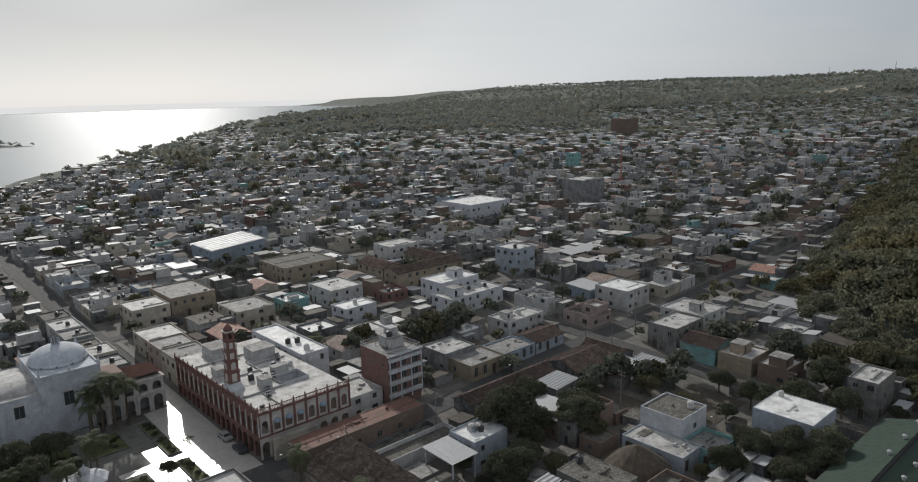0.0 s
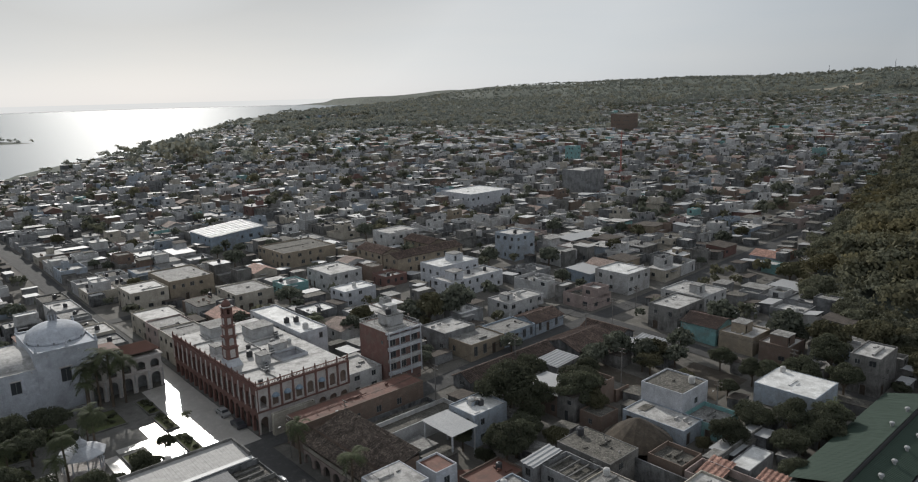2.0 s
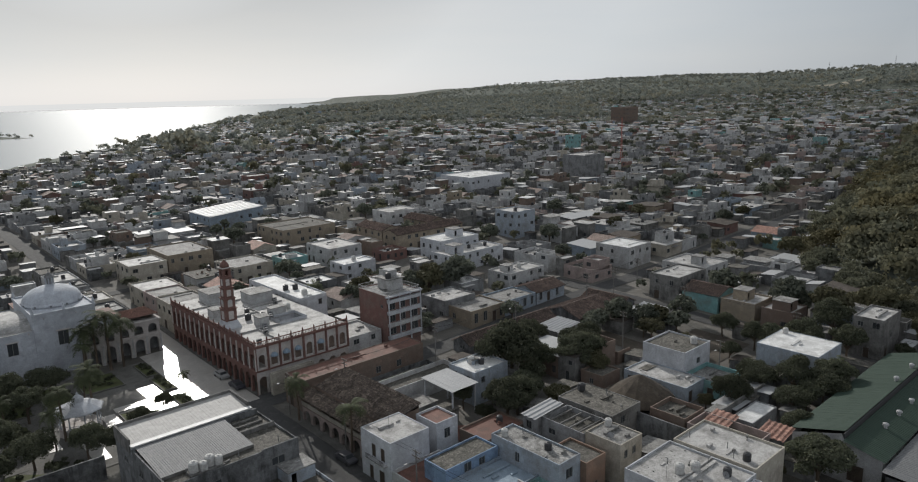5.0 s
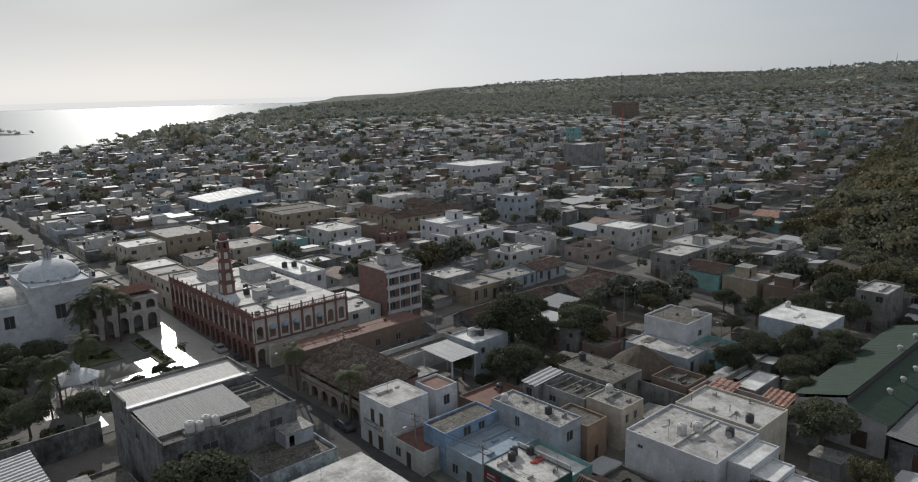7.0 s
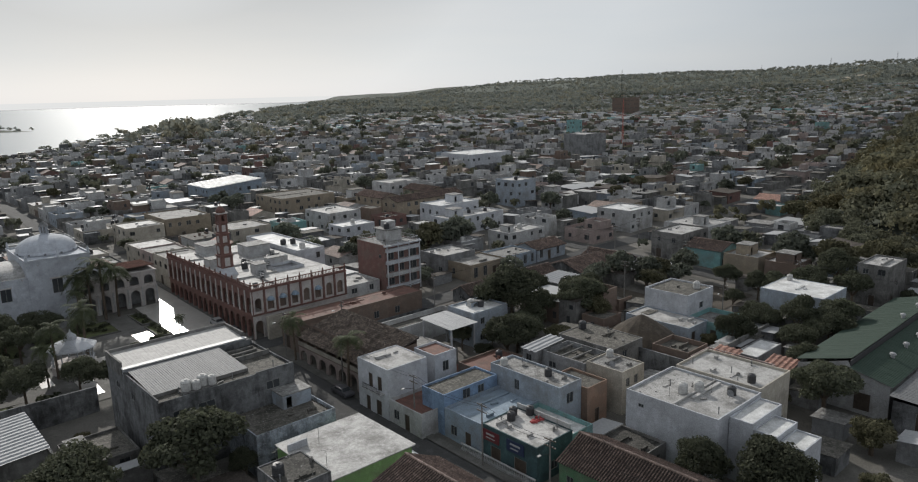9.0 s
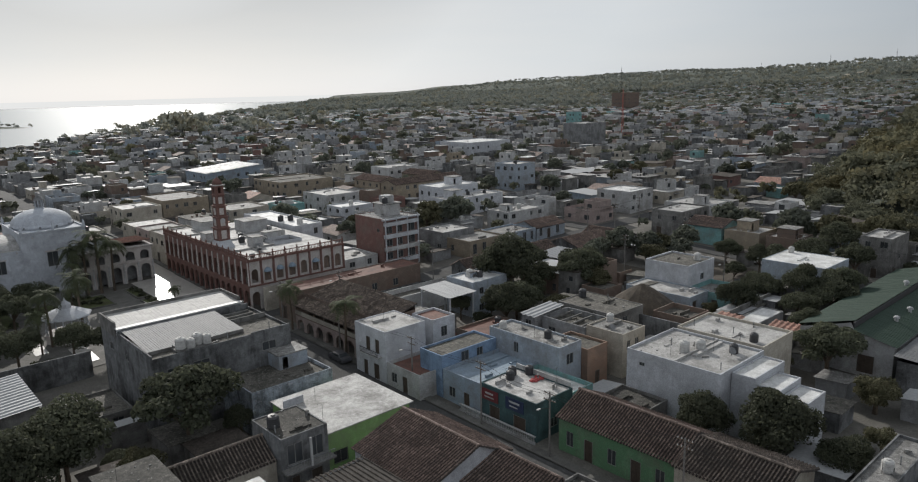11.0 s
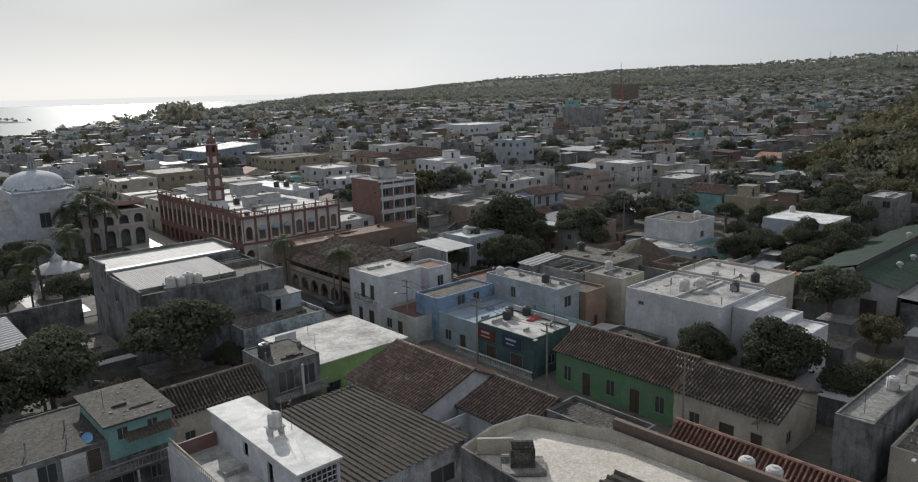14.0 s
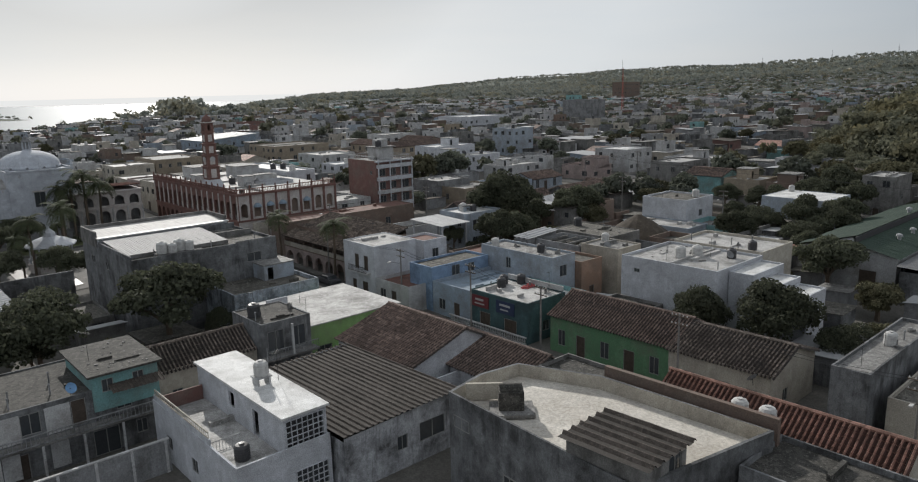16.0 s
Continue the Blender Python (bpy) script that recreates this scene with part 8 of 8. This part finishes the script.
for x, y, k in near:                                 # the trees at the hill's foot stand singly
    hill_tree = thing("tree", "dull green hillside tree with a dense rounded crown", "tree", pose(x, y, ground_z(x, y) - 0.3, 0, 0, hr.uniform(0, 360)) @ Matrix.Diagonal((k, k, k * hr.uniform(0.85, 1.15), 1)), "trees of the hillside")
    trunk_, crown_ = MESH["hill", 2 if (x, y, k) in dry else hr.randrange(2)]
    part("trunk", trunk_, (), hill_tree)
    part("crown", crown_, (), hill_tree)
taken_ = set(near)
spots, dry = [q for q in spots if q not in taken_], [q for q in dry if q not in taken_]
for part_name, lot, per, size in (("near_hill_woods", [q for q in spots if q[1] < 290], 420, 0.26), ("hill_woods", [q for q in spots if q[1] >= 290], 150, 0.42)):
    woods(part_name, lot, "dense dull-green woods covering the hillside", LEAF_HILL_HAZED, per, size, 6, 0.45)
woods("hill_scrub", dry, "drier olive-brown trees on the hillside", LEAF_DRY, 240, 0.30, 8, 0.45)
spots = []
for _ in range(5600):
    y = 850 + 650 * hr.random() ** 1.5
    x = hr.uniform(-0.28 * y, 0.70 * y)
    if x - shore(y) > 20:
        spots.append((x, y, hr.uniform(0.8, 1.35) * (1.5 if y > 950 and x < 0.2 * y else 1.0)))
for _ in range(300):
    y = hr.uniform(1500, 1900)
    x = hr.uniform(-0.2 * y, 0.70 * y)
    if x - shore(y) > 20:
        spots.append((x, y, hr.uniform(1.0, 1.7)))
for cx, cy, rx, ry in ((-800, 1150, 118, 24), (-625, 2720, 36, 40)):
    for _ in range(60):
        spots.append((cx + hr.uniform(-rx, rx), cy + hr.uniform(-ry, ry), hr.uniform(0.7, 1.4)))
for _ in range(190):
    y = 600 + 1300 * hr.random() ** 0.7
    spots.append((shore(y) + hr.uniform(6, 60), y, hr.uniform(0.9, 1.5)))
for _ in range(14):                                  # tall clump at the town's shore
    y = hr.uniform(610, 700)
    spots.append((-0.385 * y + hr.uniform(-22, 22), y, hr.uniform(2.2, 3.3)))
for _ in range(70):
    y = hr.uniform(560, 950)
    x = -hr.uniform(0.18, 0.48) * y
    if x - shore(y) > 15:
        spots.append((x, y, hr.uniform(1.4, 2.2)))
FIELD = (845.0, 1560.0, 82.0, 46.0)                     # bare field on the ridge
spots = [q for q in spots if abs(q[0] - FIELD[0]) > FIELD[2] or abs(q[1] - FIELD[1]) > FIELD[3]]
woods("far_woods", spots, "woods on the far hills and shore, colour paled for haze", LEAF_FAR_HAZED, 52, 0.6, 9)
ridge = []
for _ in range(8200):
    y = 1330 + 2100 * hr.random() ** 1.2
    x = hr.uniform(-0.27 * y, 0.73 * y)
    if ground_z(x, y) > 2.5 and (abs(x - FIELD[0]) > FIELD[2] or abs(y - FIELD[1]) > FIELD[3] + 30):
        ridge.append((x, y, hr.uniform(1.1, 2.1)))
woods("ridge_woods", ridge, "grey-green woods over the ridge behind the town, colour paled for haze", LEAF_FAR_HAZED, 30, 0.75, 13, 0.45)
fb = Build()
for j in range(9):
    for i in range(13):
        px, py = FIELD[0] + FIELD[2] * (i / 6 - 1), FIELD[1] + FIELD[3] * (j / 4 - 1)
        fb.v.append((px, py, ground_z(px, py) + 1.2))
for j in range(8):
    for i in range(12):
        fb.f.append((13 * j + i, 13 * j + i + 1, 13 * j + i + 14, 13 * j + i + 13))
fb.m = [0] * len(fb.f)
tagged(new("field", fb.mesh("field", (dirty("dry_field", (0.26, 0.225, 0.17), (0.19, 0.17, 0.12), 0.6, False, 0.95, 0.4, 0.0, 9.0),), True)), "bare tan field on the wooded ridge", "field", "", "structure")


# ---- poles, wires, masts, cars, rooftop odds and ends ----
POLE = dirty("pole_concrete", (0.20, 0.19, 0.18), (0.09, 0.085, 0.08), 0.5)


def utility_pole(u, v, h=8.5, lamp=True):
    root = thing("utility_pole", "concrete utility pole with crossarms beside the street", "utility pole", at(u, v), "utility poles")
    part("pole", Build().tube((0, 0, -0.5), (0, 0, h), 0.125, 0.085, 8), POLE, root)
    for z in (h - 0.3, h - 1.1):
        part("crossarm", Build().box(-0.045, -0.85, z, 0.045, 0.85, z + 0.09), BARK, root)
        for k in (-0.75, -0.35, 0.35, 0.75):
            part("insulator", Build().ring([(0.05, 0), (0.06, 0.08), (0.03, 0.16)], 6), TANK_WHITE, root, "", False, pose(0, k, z + 0.09))
    if lamp:
        part("lamp_arm", Build().tube((0, 0, h - 2.0), (-1.6, 0, h - 1.5), 0.035, 0.03, 5), IRON, root)
        part("lamp_head", Build().box(-2.1, -0.12, -0.06, -1.6, 0.12, 0.06), TANK_WHITE, root, "", False, pose(0, 0, h - 1.5))
    return u, v, ground_z(*xy(u, v)) + h - 0.2


def wire(a, c, sag=0.5, off=0.0):
    (u0, v0, z0), (u1, v1, z1) = a, c
    b = Build()
    pts = []
    for i in range(9):
        f = i / 8
        x, y = xy(u0 + (u1 - u0) * f + off, v0 + (v1 - v0) * f)
        pts.append((x, y, z0 + (z1 - z0) * f - sag * 4 * f * (1 - f)))
    for p in pts:                                    # one unbroken strand
        b.v += [(p[0], p[1], p[2] + 0.02), (p[0] + 0.018, p[1], p[2] - 0.01), (p[0] - 0.018, p[1], p[2] - 0.01)]
    for i in range(8):
        for k in range(3):
            b.f.append((3 * i + k, 3 * i + (k + 1) % 3, 3 * i + 3 + (k + 1) % 3, 3 * i + 3 + k))
    b.m = [0] * len(b.f)
    return tagged(new("power_line", b.mesh("power_line", (IRON,))), "thin dark power line strung between poles", "power line", "power lines")


for line in ([(55.3, v) for v in (12, 31, 47.5, 58.5, 72, 90, 108)], [(u, 106.2) for u in (66, 88, 112, 138, 160)], [(146.2, v) for v in (30, 58, 84, 104)], [(121.8, v) for v in (62, 84)]):
    tops = [utility_pole(u, v, 8.0 + 0.5 * (i % 2), i % 2 == 0) for i, (u, v) in enumerate(line)]
    for a, c in zip(tops, tops[1:]):
        for off in (-0.03, 0.03):
            wire(a, c, 0.5 + 6 * abs(off), off * 12)


def lattice_mast(x, y, h, w, mat, label):
    root = thing("radio_mast", label, "radio mast", pose(x, y, ground_z(x, y)))
    n = max(8, int(h / 2.5))
    for k in range(3):
        a = 2 * math.pi * k / 3
        part("leg", Build().tube((w * math.cos(a), w * math.sin(a), -1), (0.25 * w * math.cos(a), 0.25 * w * math.sin(a), h), 0.12 * w / 0.8, 0.06, 5), mat, root)
    b = Build()
    for i in range(n):
        f0, f1 = i / n, (i + 1) / n
        for k in range(3):
            a, c = 2 * math.pi * k / 3, 2 * math.pi * (k + 1) / 3
            r0, r1 = w * (1 - 0.75 * f0), w * (1 - 0.75 * f1)
            b.tube((r0 * math.cos(a), r0 * math.sin(a), h * f0), (r1 * math.cos(c), r1 * math.sin(c), h * f1), 0.05, 0.05, 4)
    part("bracing", b, mat, root)


lattice_mast(338, 1483, 50, 1.6, IRON, "tall thin lattice mast on the far ridge")
lattice_mast(98, 425, 30, 0.8, plain("mast_red", (0.35, 0.10, 0.08), 0.6), "red and white lattice mast among the houses")
for i in range(4):
    lattice_mast(560 + 190 * i, 1750 + 40 * i, 34, 2.2, IRON, "distant power pylon on the ridge")


def car(u, v, turn, rgb):
    root = thing("car", "small parked car beside the kerb", "car", at(u, v, None, turn), "parked cars")
    paint = plain("car_paint", rgb, 0.35, 0.1, 0.5, 0.1)
    b = Build()
    prof = [(-2.05, 0.35), (-2.05, 0.75), (-1.85, 0.88), (-1.2, 0.95), (-0.75, 1.40), (0.75, 1.44), (1.45, 1.0), (2.0, 0.92), (2.1, 0.5), (2.05, 0.35)]
    n = len(b.v)
    for y in (-0.82, 0.82):
        b.v += [(x, y * (0.84 if z > 1.2 else 1.0), z) for x, z in prof]
    k = len(prof)
    b.f += [tuple(n + i for i in range(k)), tuple(n + k + i for i in reversed(range(k)))]
    b.f += [(n + i, n + k + i, n + k + (i + 1) % k, n + (i + 1) % k) for i in range(k)]
    b.m = [0] * len(b.f)
    part("body", b, paint, root)
    for nm, x0, x1, z0, z1 in (("windscreen", -1.17, -0.77, 0.97, 1.38), ("rear_window", 0.79, 1.42, 1.41, 1.02)):
        q = Build()
        q.face(((x0, -0.66, z0 + 0.012), (x0, 0.66, z0 + 0.012), (x1, 0.62, z1 + 0.012), (x1, -0.62, z1 + 0.012)))
        part(nm, q, GLASS, root)
    for sy in (-1, 1):
        part("side_window", Build().box(-0.85, sy * 0.775 - 0.02, 1.0, 0.95, sy * 0.775 + 0.02, 1.32), GLASS, root)
        for wx in (-1.3, 1.3):
            part("wheel", Build().ring([(0.2, -0.09), (0.31, -0.09), (0.31, 0.09), (0.2, 0.09)], 14), TANK_BLACK, root, "", False, pose(wx, sy * 0.78, 0.31, 90))


for u, v, turn, rgb in ((49.3, 65.2, ANG + 90, (0.6, 0.6, 0.6)), (53.9, 88.0, ANG + 90, (0.08, 0.08, 0.09)), (49.4, 101.0, ANG + 90, (0.5, 0.5, 0.52)), (147.4, 68.0, ANG + 90, (0.55, 0.55, 0.55)), (100.0, 107.6, ANG, (0.1, 0.12, 0.2)), (126.0, 107.6, ANG, (0.5, 0.5, 0.5)), (53.8, 126.0, ANG + 90, (0.05, 0.05, 0.06)), (53.8, 133.0, ANG + 90, (0.3, 0.3, 0.3))):
    car(u, v, turn, rgb)


def aerial(u, v, z, h=2.4):
    root = thing("roof_aerial", "thin metal television aerial on a roof", "aerial", at(u, v, z, random.uniform(0, 180)), "roof aerials")
    part("pole", Build().tube((0, 0, 0), (0, 0, h), 0.02, 0.015, 5), IRON, root)
    part("boom", Build().tube((-0.5, 0, h), (0.5, 0, h), 0.012, 0.012, 4), IRON, root)
    for k in range(4):
        part("rod", Build().tube((-0.5 + 0.33 * k, -0.3 + 0.03 * k, h), (-0.5 + 0.33 * k, 0.3 - 0.03 * k, h), 0.008, 0.008, 4), IRON, root)


for q in ((24.2, 47.2, 6.72), (36.4, 64.0, 5.02), (39.0, 70.0, 5.02), (58.2, 57.0, 4.78), (62.6, 52.6, 4.78), (69.0, 62.0, 7.1), (74.0, 44.0, 8.0), (79.0, 41.0, 8.0), (60.0, 17.4, 6.0), (66.0, 17.6, 6.0), (57.0, 80.5, 8.1), (14.5, 62.0, 7.04), (31.0, 65.0, 6.6), (87.0, 125.5, 13.5), (84.0, 90.0, 7.55), (116.0, 71.0, 8.1)):
    aerial(*q)
for u, v, z, turn in ((79.0, 38.6, 8.0, 20), (56.6, 24.6, 3.2, 200), (80.0, 57.0, 6.45, 10)):
    d = thing("satellite_dish", "grey satellite dish tilted to the sky", "satellite dish", at(u, v, z, turn) @ pose(0, 0, 0.6, 55), "satellite dishes")
    part("dish", Build().ring([(0.05, 0.0), (0.3, 0.05), (0.48, 0.15)], 16, cap=False), PAINT["grey"], d)
    part("mount", Build().tube((0, 0, 0.0), (0, -0.45, -0.4), 0.03, 0.03), IRON, d)
rr = random.Random(9)
rub = Build()
for u0, v0, lu, lv, z, n in ((25.6, 84.0, 17.6, 1.8, 9.86, 30), (37.2, 84.2, 6.0, 12.5, 9.86, 40), (0.8, 58.8, 12.4, 8.8, 5.41, 60), (34.0, 76.0, 10.4, 9.0, 5.41, 60), (13.8, 58.5, 4.8, 7.4, 7.05, 40), (29.8, 61.0, 5.0, 6.0, 6.61, 25), (72.2, 42.4, 10, 6.4, 8.01, 40), (44.8, 30.0, 3.8, 8.2, 4.26, 25), (67.8, 56.6, 4.2, 12.6, 7.11, 30), (85.0, 62.4, 9.0, 12, 6.26, 40)):
    for _ in range(n):
        x, y = xy(u0 + lu * rr.random(), v0 + lv * rr.random())
        s = rr.uniform(0.03, 0.11)
        a = rr.uniform(0, 3.1)
        k = len(rub.v)
        rub.box(-s, -s * rr.uniform(0.4, 1), 0, s * rr.uniform(0.6, 1.6), s * 0.7, s * rr.uniform(0.3, 0.9))
        rub.v[k:] = [(x + p * math.cos(a) - q * math.sin(a), y + p * math.sin(a) + q * math.cos(a), z + r) for p, q, r in rub.v[k:]]
tagged(new("roof_rubble", rub.mesh("roof_rubble", (ROOF["grey"],))), "loose rubble and blocks on old flat roofs", "rubble", "", "stuff")

bal_ = thing("street_balustrade", "low white concrete balustrade along the pavement before the store", "balustrade", at(56.2, 50.6))
slab_part(bal_, "plinth", 0.0, 0.0, -0.3, 0.22, 13.0, 0.35, PAINT["white"])
slab_part(bal_, "coping", -0.03, 0.0, 0.95, 0.25, 13.0, 1.08, PAINT["white"])
MESH["street_baluster"] = Build().ring([(0.06, 0.35), (0.1, 0.55), (0.05, 0.8), (0.07, 0.95)], 7).mesh("baluster", (PAINT["white"],))
for i in range(44):
    part("baluster", MESH["street_baluster"], (), bal_, "", False, pose(0.11, 0.2 + 0.29 * i, 0))
